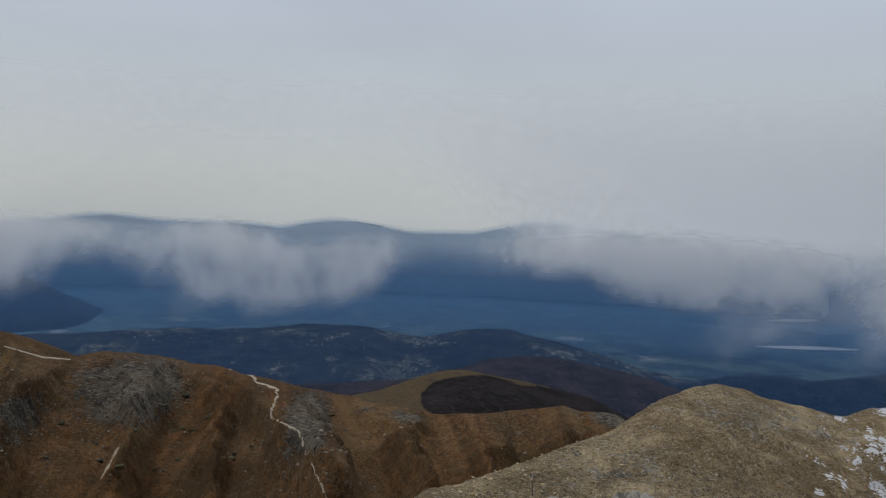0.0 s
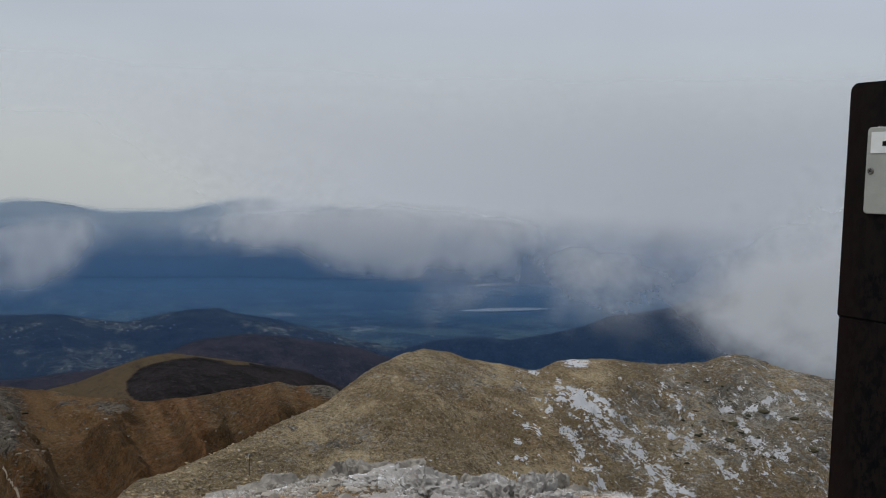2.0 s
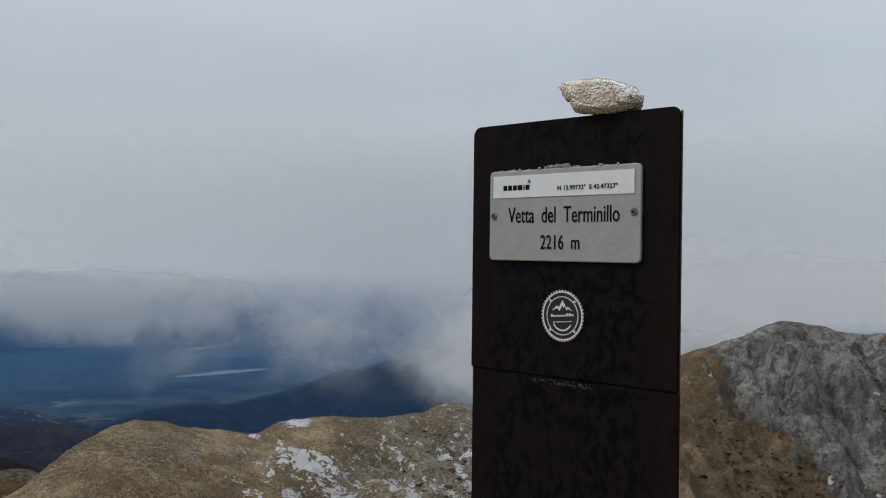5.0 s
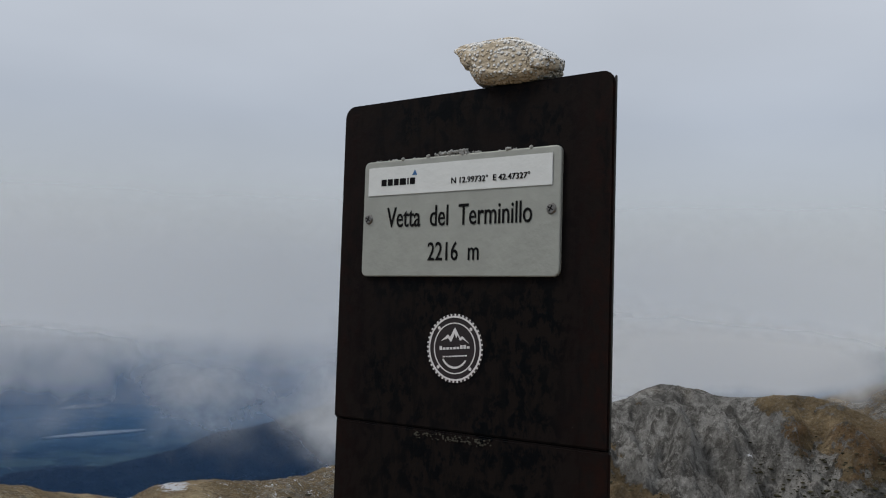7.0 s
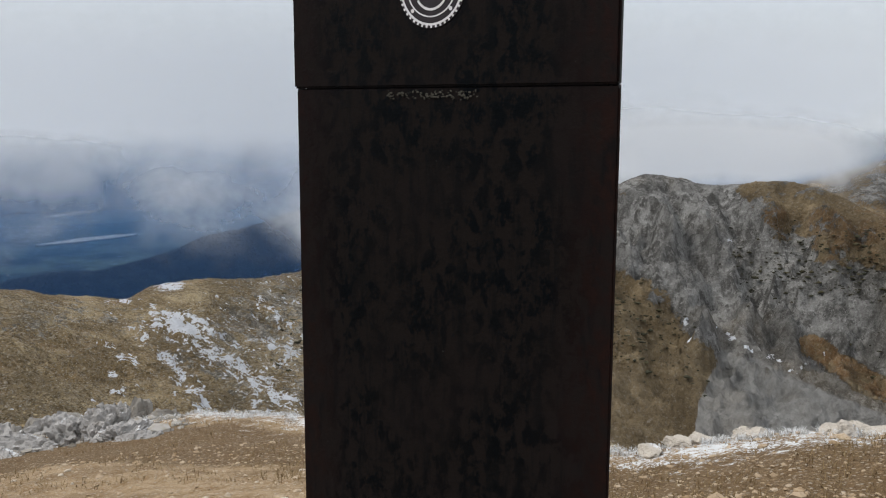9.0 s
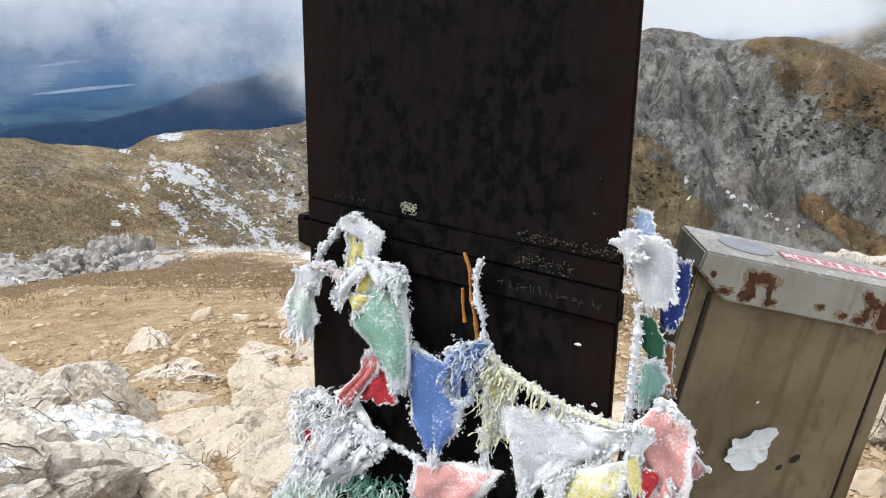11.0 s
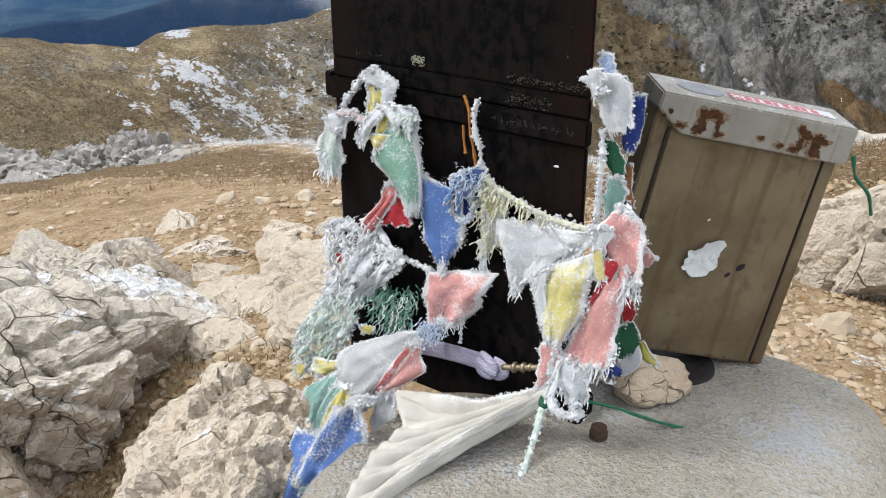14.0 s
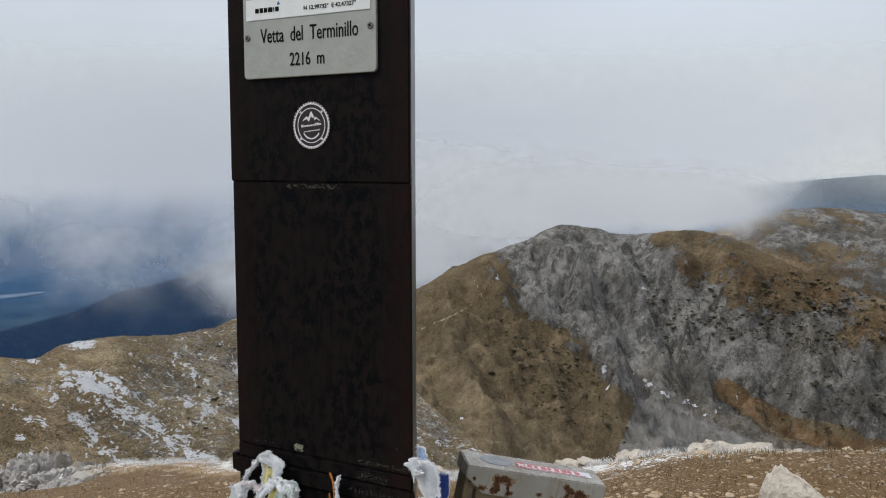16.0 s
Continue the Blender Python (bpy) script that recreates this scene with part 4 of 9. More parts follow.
# Villages: many small pale houses on the low hills.
def villages():
    rng = random.Random(5)
    bm = bmesh.new()
    for cw, ct, n, sw, st in ((86.5, -0.163, 40, 2.4, 0.004), (95.5, -0.158, 26, 2.0, 0.004), (62.8, -0.168, 34, 1.8, 0.004), (79, -0.158, 18, 2.5, 0.003), (68.5, -0.172, 22, 1.5, 0.004)):
        for _ in range(n):
            w, t = radians(rng.gauss(cw, sw)), rng.gauss(ct, st)
            d = 2330 + (t - ct) * 9000
            s = 0.9 + 2.2 * rng.random() ** 2
            bmesh.ops.create_cube(bm, size=1, matrix=pose(EYE[0] - d * math.sin(w), EYE[1] + d * math.cos(w), EYE[2] + d * t, 0, 0, rng.uniform(0, 90)) @ Matrix.Diagonal((s * 1.7, s, s, 1)))
    tagged(part("village_houses", bm, plain("far_plaster", (0.20, 0.195, 0.19), 0.9, 0, 0.5, 0.2)), "pale scattered village houses on wooded hills", "village", kind="stuff")


villages()


# ---- air: sheets tinted as haze and banks of cloud ----
def veil(name, label, yaw0, yaw1, dist, t0, t1, cols, rows, material, attrs, category):
    yaw, t = np.linspace(yaw0, yaw1, cols), np.linspace(t0, t1, rows)
    W, T = np.meshgrid(yaw, t)
    D = dist + 0 * W
    pos = np.stack([EYE[0] - D * np.sin(np.radians(W)), EYE[1] + D * np.cos(np.radians(W)), EYE[2] + D * T], -1)
    given = attrs(W, T)
    if "cover" in given:
        # the vapour thins out well inside the sheet's borders
        near = np.minimum(np.minimum(W - yaw0, yaw1 - W) / 5.0, np.minimum(T - t0, t1 - T) / 0.03)
        given["cover"] = given["cover"] - 2.6 * np.clip(1 - near, 0, 1) ** 1.5
    ob = part(name, grid_mesh(name, pos, given), material)
    return tagged(ob, label, category, kind="structure")


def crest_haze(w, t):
    """Strength of the painted haze, which ends along the far range's crest."""
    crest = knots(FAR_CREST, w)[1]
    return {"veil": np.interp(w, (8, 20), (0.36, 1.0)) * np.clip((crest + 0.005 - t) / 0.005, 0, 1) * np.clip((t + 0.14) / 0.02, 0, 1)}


# Strength of a sheet's haze tint: fades out upwards and at its foot.
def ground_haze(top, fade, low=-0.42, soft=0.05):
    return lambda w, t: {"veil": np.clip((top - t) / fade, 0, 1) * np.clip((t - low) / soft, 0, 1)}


# Aerial haze is put in as blue colour on upright see-through sheets.
haze_blue = (0.085, 0.20, 0.43)
veil("haze", "thin sheet tinted as blue haze over the foothills", -14, 118, 1385, -0.5, 0.05, 60, 30, haze_material("haze_thin", haze_blue, 0.17), ground_haze(-0.03, 0.11), "haze")
veil("haze", "sheet tinted as blue haze over the low hills", -14, 118, 1850, -0.3, 0.05, 60, 30, haze_material("haze_low", haze_blue, 0.24), ground_haze(-0.03, 0.09), "haze")
veil("haze", "sheet tinted as blue haze over the valley", -14, 118, 2900, -0.2, 0.05, 60, 30, haze_material("haze_valley", (0.11, 0.235, 0.45), 0.46), ground_haze(-0.035, 0.05, -0.166, 0.045), "haze")
veil("haze", "sheet tinted as blue haze before the far range", -14, 118, 4430, -0.16, 0.02, 260, 120, haze_material("haze_far", (0.60, 0.72, 0.84), 0.84), crest_haze, "haze")
veil("haze", "sheet tinted as blue haze over the far end of the valley", -14, 118, 4420, -0.16, 0.0, 60, 60, haze_material("haze_end", (0.115, 0.235, 0.385), 0.78), ground_haze(-0.050, 0.045, -0.15, 0.02), "haze")


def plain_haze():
    """A flat sheet tinted as haze just over the valley floor, denser with distance."""
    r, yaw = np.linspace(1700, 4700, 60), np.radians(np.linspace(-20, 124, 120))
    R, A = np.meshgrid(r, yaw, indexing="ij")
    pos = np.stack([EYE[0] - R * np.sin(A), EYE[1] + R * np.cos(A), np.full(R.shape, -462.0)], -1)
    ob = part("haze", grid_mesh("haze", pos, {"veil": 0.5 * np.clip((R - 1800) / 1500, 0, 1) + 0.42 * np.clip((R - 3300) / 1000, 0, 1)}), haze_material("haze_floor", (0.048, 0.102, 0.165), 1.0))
    tagged(ob, "low sheet tinted as blue haze over the valley floor", "haze", kind="structure")


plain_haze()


def far_bank(w, t):
    """Cover of the main cloud bank: a ragged base, its top lost in the overcast; open to the left where the range shows."""
    base = np.interp(w, (-14, 0, 8, 14, 22, 30, 40, 50, 60, 70, 76, 79, 82, 118), (-0.02, -0.02, -0.03, -0.10, -0.2, -0.2, -0.15, -0.105, -0.098, -0.088, -0.064, -0.030, -0.010, -0.010))
    c = np.clip((t - base) / 0.08, -1.4, 1) * np.interp(w, (-14, 62, 74, 84), (1, 1, 0.7, 0.40))
    return {"cover": np.where(t > 0.0, np.minimum(c, 1.4 - t / 0.11), c), "rag": np.clip(1.15 - (t + 0.06) / 0.10, 0.15, 1)}


def puffs(w, t):
    c = 0
    for cw, ct, rw, rt, dense in ((85.6, -0.085, 3.2, 0.040, 1.00), (89.5, -0.090, 4.0, 0.044, 0.90), (93.0, -0.075, 3.6, 0.058, 0.95), (97.5, -0.060, 4.0, 0.034, 0.60), (105.4, -0.070, 3.4, 0.050, 1.3),
                                  (82.5, -0.055, 3.2, 0.030, 0.75), (76.0, -0.050, 3.6, 0.022, 0.66), (70.5, -0.050, 4.4, 0.034, 0.85), (64.5, -0.050, 5.0, 0.050, 1.1), (58.0, -0.060, 5.0, 0.055, 1.1), (101.0, -0.045, 3.0, 0.020, 0.40)):
        c = c + dense * np.exp(-(((w - cw) / rw) ** 2 + ((t - ct) / rt) ** 2))
    low = np.interp(w, (54, 60, 68, 75, 80, 84, 96, 101, 104), (-0.125, -0.10, -0.092, -0.076, -0.09, -0.130, -0.140, -0.10, -0.118))
    return {"cover": np.minimum(c, 1.15) - 0.30 - np.clip((low - t) / 0.03, 0, 2) ** 1.5 * 0.6 - 1.3 * np.clip((t + 0.042) / 0.045, 0, 1), "rag": 0.9 * np.clip(0.15 - t / 0.06, 0.2, 1)}


def drift(w, t):
    c = 1.2 * np.exp(-(((w - 39.0) / 5.2) ** 2 + ((t + 0.13) / 0.075) ** 2)) + 1.7 * np.exp(-(((w - 29.5) / 7.5) ** 2 + ((t + 0.06) / 0.085) ** 2)) + 0.62 * np.exp(-(((w - 51) / 14) ** 2 + ((t + 0.095) / 0.065) ** 2)) - 0.24
    return {"cover": np.clip(c, -1, 1), "rag": 1.0}


def crag_cap(w, t):
    c = 1.5 * np.exp(-(((w - 24) / 9) ** 2 + ((t + 0.045) / 0.045) ** 2)) + 1.0 * np.exp(-(((w - 15) / 5) ** 2 + ((t + 0.045) / 0.028) ** 2)) + 0.5 * np.exp(-(((w - 6) / 7) ** 2 + ((t + 0.022) / 0.025) ** 2)) - 0.25
    return {"cover": np.clip(c, -1, 1), "rag": np.clip(1 - (t + 0.02) / 0.08, 0.2, 1)}


white_cloud = (0.95, 0.955, 0.97)
veil("cloud_bank", "grey cloud bank hanging over the valley", -20, 124, 3250, -0.24, 0.24, 260, 120, cloud_material("bank_vapour", (0.90, 0.905, 0.92), 0.0030, 2.0), far_bank, "cloud")
veil("cloud_puffs", "soft grey cloud puffs over the valley", 46, 122, 2750, -0.2, 0.10, 240, 130, cloud_material("puff_vapour", (0.80, 0.815, 0.84), 0.0042, 2.6, 0.80, 0.8, 5), puffs, "cloud")
veil("cloud_drift", "drifting fog before the dark mountain", 20, 74, 1300, -0.28, 0.06, 200, 90, cloud_material("drift_vapour", white_cloud, 0.0065, 1.6, 0.9), drift, "cloud")
veil("cloud_cap", "fog spilling over the mountain crest", -18, 48, 640, -0.16, 0.14, 160, 90, cloud_material("cap_vapour", (0.86, 0.87, 0.885), 0.011, 1.5, 0.85), crag_cap, "cloud")


# ---- rocks and the summit's floor ----
def box_bm(x0, x1, y0, y1, z0, z1, bevel=0.0, segments=2):
    bm = bmesh.new()
    bmesh.ops.create_cube(bm, size=1, matrix=Matrix.Translation(((x0 + x1) / 2, (y0 + y1) / 2, (z0 + z1) / 2)) @ Matrix.Diagonal((x1 - x0, y1 - y0, z1 - z0, 1)))
    if bevel:
        bmesh.ops.bevel(bm, geom=bm.edges[:], offset=bevel, segments=segments, affect="EDGES")
    return bm


ICO = {}


def sphere_points(level):
    """The points and faces of a unit sphere of triangles."""
    if level not in ICO:
        bm = bmesh.new()
        bmesh.ops.create_icosphere(bm, subdivisions=level, radius=1)
        bm.verts.ensure_lookup_table()
        ICO[level] = (np.array([v.co[:] for v in bm.verts]), np.array([[v.index for v in f.verts] for f in bm.faces]))
        bm.free()
    return ICO[level]


def tri_mesh(name, points, faces, smooth=False):
    mesh = bpy.data.meshes.new(name)
    mesh.from_pydata(points.tolist(), [], faces.tolist())
    if smooth:
        mesh.polygons.foreach_set("use_smooth", np.ones(len(faces), dtype=bool))
    return mesh


def rock_mesh(name, size, seed, level=5, cuts=14, rough=0.07, flat=0.0, joints=0.05):
    """A broken limestone block: a ball cut by random planes, split by joints and roughened."""
    rng = np.random.RandomState(seed)
    p, faces = sphere_points(level)
    p = p.copy()
    if level > 5:
        rough, joints = rough * 0.75, joints * 0.55
    for _ in range(cuts):
        n = rng.normal(size=3)
        n[2] *= 1 + flat
        n /= np.linalg.norm(n)
        over = np.maximum(p @ n - rng.uniform(0.5, 0.86), 0)
        p = p - over[:, None] * n * 0.96
    q = p + seed * 3.1
    radial = p / np.maximum(np.linalg.norm(p, axis=1, keepdims=True), 1e-6)
    bump = rough * fractal(q[:, 0] * 2.1, q[:, 1] * 2.1, q[:, 2] * 2.1, 6, 0.55, seed)
    bump = bump + rough * 0.5 * fractal(q[:, 0] * 6, q[:, 1] * 6, q[:, 2] * 6, 4, 0.6, seed + 3, True)
    bump = bump + rough * 0.16 * fractal(q[:, 0] * 15, q[:, 1] * 15, q[:, 2] * 15, 4, 0.65, seed + 4, True)
    # open joints: narrow grooves along warped planes
    for k in range(5):
        n = rng.normal(size=3) * (1, 1, 0.45)
        n /= np.linalg.norm(n)
        d = (p @ n) * 3.2 + 0.35 * fractal(q[:, 0] * 1.5, q[:, 1] * 1.5, q[:, 2] * 1.5, 3, 0.5, seed + k + 9)
        bump = bump - joints * np.exp(-((d - np.round(d)) / 0.055) ** 2) * (fractal(q[:, 0] * 1.1, q[:, 1] * 1.1, q[:, 2] * 1.1, 2, 0.5, seed + k + 19) > -0.1)
    if level > 4:
        # the surface is split into angular blocks that stand at uneven heights, with open cracks between them
        for count, step, crack in ((13, 0.065, 0.050), (46, 0.008, 0.026)):
            seeds = rng.normal(size=(count, 3))
            seeds *= 0.85 / np.linalg.norm(seeds, axis=1, keepdims=True)
            warp = p + 0.06 * np.stack([fractal(q[:, 0] * 3 + k * 7, q[:, 1] * 3, q[:, 2] * 3, 3, 0.5, seed + 50 + k) for k in range(3)], 1)
            dist = np.sqrt(((warp[:, None] - seeds[None]) ** 2 * (1, 1, 0.6)).sum(2))
            order = np.argsort(dist, axis=1)[:, :2]
            d1, d2 = np.take_along_axis(dist, order, 1).T
            tilt = rng.normal(0, 0.6, (count, 3))[order[:, 0]]
            bump = bump + step * (rng.uniform(-1, 1, count)[order[:, 0]] + ((warp - seeds[order[:, 0]]) * tilt).sum(1) * 1.6)
            bump = bump - crack * np.exp(-((d2 - d1) / 0.022) ** 2)
    p = p + radial * bump[:, None]
    return tri_mesh(name, p * np.array(size), faces)


pale_stone = limestone("pale_limestone", (0.545, 0.475, 0.385), 0.06, 1.0)
rimed_stone = limestone("rimed_limestone", (0.52, 0.470, 0.400), 0.18, 1.0)
crag_stone = limestone("crag_limestone", (0.36, 0.345, 0.325), 0.17, 0.8)
far_stone = limestone("lip_limestone", (0.27, 0.25, 0.22), -0.02, 0.9)


def boulder(label, x, y, z, size, seed, material, turn=(0, 0, 0), level=5, name="boulder", **more):
    ob = part(name, rock_mesh(name, size, seed, level, **more), material)
    ob.matrix_world = pose(x, y, z, *turn)
    return tagged(ob, label, "rock")


# the cracked outcrop before the stele
boulder("large cracked pale limestone boulder with rime on top", -1.20, 0.05, -0.46, (0.56, 0.52, 0.50), 11, rimed_stone, (4, -6, 20), 6, cuts=20, rough=0.11, joints=0.11)
boulder("cracked limestone block against the large boulder", -1.08, -0.28, -0.57, (0.46, 0.44, 0.46), 12, pale_stone, (0, 14, 40), 6, cuts=18, rough=0.09, joints=0.11)
boulder("broad cracked limestone foot of the outcrop", -1.42, -0.30, -0.68, (0.60, 0.52, 0.46), 22, pale_stone, (0, 8, 100), 6, cuts=20, rough=0.10, joints=0.11)
boulder("rime-crusted limestone hump behind the boulder", -1.66, 0.42, -0.66, (0.50, 0.42, 0.36), 13, rimed_stone, (0, 0, 70), 6, cuts=18, rough=0.12, joints=0.12)
boulder("pale cracked limestone rock beside the concrete base", -0.17, -0.08, -0.45, (0.36, 0.32, 0.37), 14, pale_stone, (8, -4, 15), 6, cuts=16, rough=0.14, joints=0.09)
boulder("low pale limestone rock before the base", -0.12, -0.62, -0.30, (0.42, 0.32, 0.34), 15, pale_stone, (0, 6, 60), 6, cuts=20, rough=0.10, joints=0.09)
boulder("pale cracked limestone rock under the heap of flags", -0.02, -0.15, -0.14, (0.27, 0.24, 0.24), 23, pale_stone, (6, -8, 35), 6, cuts=16, rough=0.11, joints=0.09)
boulder("limestone knob beside the outcrop", -0.31, 0.02, -0.28, (0.25, 0.23, 0.25), 16, pale_stone, (0, 0, 10), 6, cuts=14, rough=0.15, joints=0.08)
boulder("broad flat cracked limestone slab", -1.22, 1.24, -0.60, (0.36, 0.30, 0.22), 17, pale_stone, (22, -10, 40), 6, cuts=16, rough=0.08, flat=1.0, joints=0.05)
boulder("standing wedge of rimed limestone", -1.66, 0.80, -0.54, (0.16, 0.12, 0.26), 18, pale_stone, (0, -18, 30), 5, cuts=18, rough=0.08)
boulder("rimed limestone rock behind the outcrop", -1.98, 0.86, -0.60, (0.26, 0.22, 0.21), 19, rimed_stone, (0, 0, 80), 5, cuts=16, rough=0.14)
boulder("rimed limestone rock behind the outcrop", -2.28, 0.76, -0.66, (0.26, 0.21, 0.19), 20, rimed_stone, (0, 0, 15), 5, cuts=16, rough=0.14)
boulder("pale limestone rock beside the wedge", -1.40, 0.86, -0.58, (0.19, 0.15, 0.12), 21, pale_stone, (0, 0, 25), 5, cuts=16, rough=0.09)


def bedrock():
    """Low broken heads of bedrock that show through the gravel."""
    rng = random.Random(29)
    for k, (x, y, s) in enumerate(((-0.70, 0.62, 0.15), (-0.52, 0.86, 0.13), (-0.95, 0.92, 0.16), (-1.22, 1.12, 0.14), (-0.62, 1.18, 0.17), (-0.30, 0.70, 0.12), (-0.34, 1.05, 0.14), (-1.50, 1.30, 0.17), (-0.15, 1.38, 0.13),
                                   (-0.85, 0.44, 0.11), (-1.05, 0.62, 0.12), (-0.45, 0.45, 0.12), (0.90, 1.28, 0.10), (1.15, 1.35, 0.12), (0.72, 1.15, 0.09), (1.25, 0.95, 0.08), (-1.9, 1.62, 0.16), (-1.65, 1.05, 0.14),
                                   (-1.45, 1.62, 0.13), (-1.62, 1.75, 0.12), (-1.30, 1.72, 0.11), (-0.98, 1.12, 0.13), (-1.18, 0.86, 0.13), (-0.80, 0.78, 0.14), (-1.42, 0.92, 0.12), (-1.00, 0.74, 0.10), (-0.66, 0.96, 0.11), (-2.05, 1.25, 0.13), (-1.85, 1.30, 0.11), (-2.5, 1.5, 0.14))):
        z, s = float(summit_height(np.array(x), np.array(y))), s * 1.35
        boulder("pale broken bedrock showing through ochre gravel", x, y, z - 0.15 * s, (s, s * rng.uniform(0.6, 0.9), s * rng.uniform(0.35, 0.55)), 130 + k, pale_stone, (rng.uniform(-12, 12), rng.uniform(-12, 12), rng.uniform(0, 180)), 4, name="bedrock", cuts=16, rough=0.16, joints=0.10)["group"] = "bedrock heads in the gravel"


bedrock()
# the outcrop behind the metal box
boulder("large cracked pale limestone outcrop, frosted on top", 0.74, 2.10, -0.38, (0.46, 0.38, 0.48), 31, rimed_stone, (0, 6, -20), 6, cuts=14, rough=0.07, joints=0.07)
boulder("pale limestone block of the outcrop", 0.33, 2.12, -0.44, (0.38, 0.30, 0.42), 32, pale_stone, (0, 0, 35), 6, cuts=12, rough=0.07, joints=0.07)
boulder("pale limestone end of the outcrop", 1.30, 2.00, -0.44, (0.50, 0.44, 0.46), 33, rimed_stone, (0, 0, -10), 6, cuts=14, rough=0.08, joints=0.07)
boulder("frosted limestone rock at the base's foot", 0.95, 0.80, -0.22, (0.19, 0.16, 0.16), 35, rimed_stone, (0, 0, 12), 5, cuts=18, rough=0.12)
boulder("frosted limestone rock among gravel", 0.10, 2.75, -0.62, (0.22, 0.16, 0.14), 36, rimed_stone, (0, 0, -30), 5, cuts=18, rough=0.12)


# rocks along the rim, on the left of the top
def rim_rocks():
    rng = random.Random(8)
    for k, (w, d, s, h) in enumerate(((53.4, 13.9, 0.40, 0.62), (54.6, 14.2, 0.45, 0.42), (51.9, 13.6, 0.42, 0.40), (57.5, 14.0, 0.60, 0.42), (59.5, 14.4, 0.55, 0.46), (61.3, 14.2, 0.5, 0.36), (56.0, 14.6, 0.62, 0.45), (63.0, 13.8, 0.6, 0.5), (64.6, 13.9, 0.55, 0.45),
                                      (66.2, 13.5, 0.45, 0.42), (67.6, 13.9, 0.40, 0.50), (69.4, 13.6, 0.55, 0.34), (71.0, 13.4, 0.6, 0.36), (72.8, 13.2, 0.5, 0.30), (74.5, 12.8, 0.5, 0.26), (76.3, 12.4, 0.5, 0.22), (60.5, 13.2, 0.5, 0.32), (58.2, 13.0, 0.5, 0.28), (65.4, 13.0, 0.45, 0.28), (55.4, 13.3, 0.4, 0.22))):
        x, y = 1.1 - d * math.sin(radians(w)), -1.4 + d * math.cos(radians(w))
        z = float(summit_height(np.array(x), np.array(y)))
        boulder("grey rimed limestone rock on the summit's rim", x, y, z + h * 0.25 - 0.24, (s, s * rng.uniform(0.6, 0.9), h), 50 + k, far_stone, (0, 0, rng.uniform(0, 180)), 4, name="rim_rock", cuts=9, rough=0.24, joints=0.10)["group"] = "rocks along the summit rim"


rim_rocks()


def rimed_crags():
    """Jagged rimed rocks on the near side of the rim."""
    rng = random.Random(41)
    for k, (x, y, s, h) in enumerate(((-8.6, 3.9, 0.70, 0.46), (-8.0, 4.1, 0.60, 0.36), (-7.9, 4.55, 0.52, 0.40), (-7.5, 4.75, 0.38, 0.56), (-7.1, 4.6, 0.42, 0.26), (-9.4, 4.0, 0.70, 0.42), (-10.2, 4.1, 0.8, 0.40), (-7.6, 3.5, 0.50, 0.22), (-6.7, 4.5, 0.35, 0.16), (-8.3, 3.2, 0.5, 0.20), (-9.2, 5.0, 0.6, 0.36))):
        z = float(summit_height(np.array(x), np.array(y)))
        boulder("jagged grey limestone rock white with rime", x, y, z - 0.08, (s, s * rng.uniform(0.6, 0.9), h * 0.84), 170 + k, crag_stone, (rng.uniform(-8, 8), rng.uniform(-8, 8), rng.uniform(0, 180)), 5, name="rim_rock", cuts=13, rough=0.20, joints=0.14)["group"] = "rocks along the summit rim"


rimed_crags()


def far_rim_rocks():
    """Low rimed humps where the ground breaks off behind the box and the stele."""
    rng = random.Random(18)
    for k in range(26):
        w = rng.uniform(-4, 49) if k > 12 else rng.uniform(2, 24)
        x0 = lip_distance(np.array(w)) * rng.uniform(0.9, 1.04)
        x, y = HUB[0] - x0 * math.sin(radians(w)), HUB[1] + x0 * math.cos(radians(w))
        z = float(summit_height(np.array(x), np.array(y)))
        s = rng.uniform(0.07, 0.17)
        boulder("low rime-covered limestone rock on the rim", x, y, z + 0.02, (s, s * 0.7, s * 0.55), 90 + k, rimed_stone, (0, 0, rng.uniform(0, 180)), 4, name="rim_rock", cuts=14, rough=0.14)["group"] = "rocks along the summit rim"


far_rim_rocks()


def chip_material():
    m = Mat("loose_limestone")
    col = m.mix(m.random(), (0.33, 0.27, 0.195), (0.47, 0.42, 0.345))
    col = m.mix(m.math("MULTIPLY", m.span(m.noise(1.6, 5, 0.65), 0.45, 0.7), 0.5), col, (0.33, 0.255, 0.175))
    col = m.mix(m.math("MULTIPLY", m.span(m.noise(7, 4, 0.6), 0.58, 0.7), 0.45), col, (0.62, 0.61, 0.59))
    return m.done(col, 0.92, 0, m.bump(m.noise(5, 6, 0.65), 0.6, 0.004), 0.15)


chip_stone = chip_material()


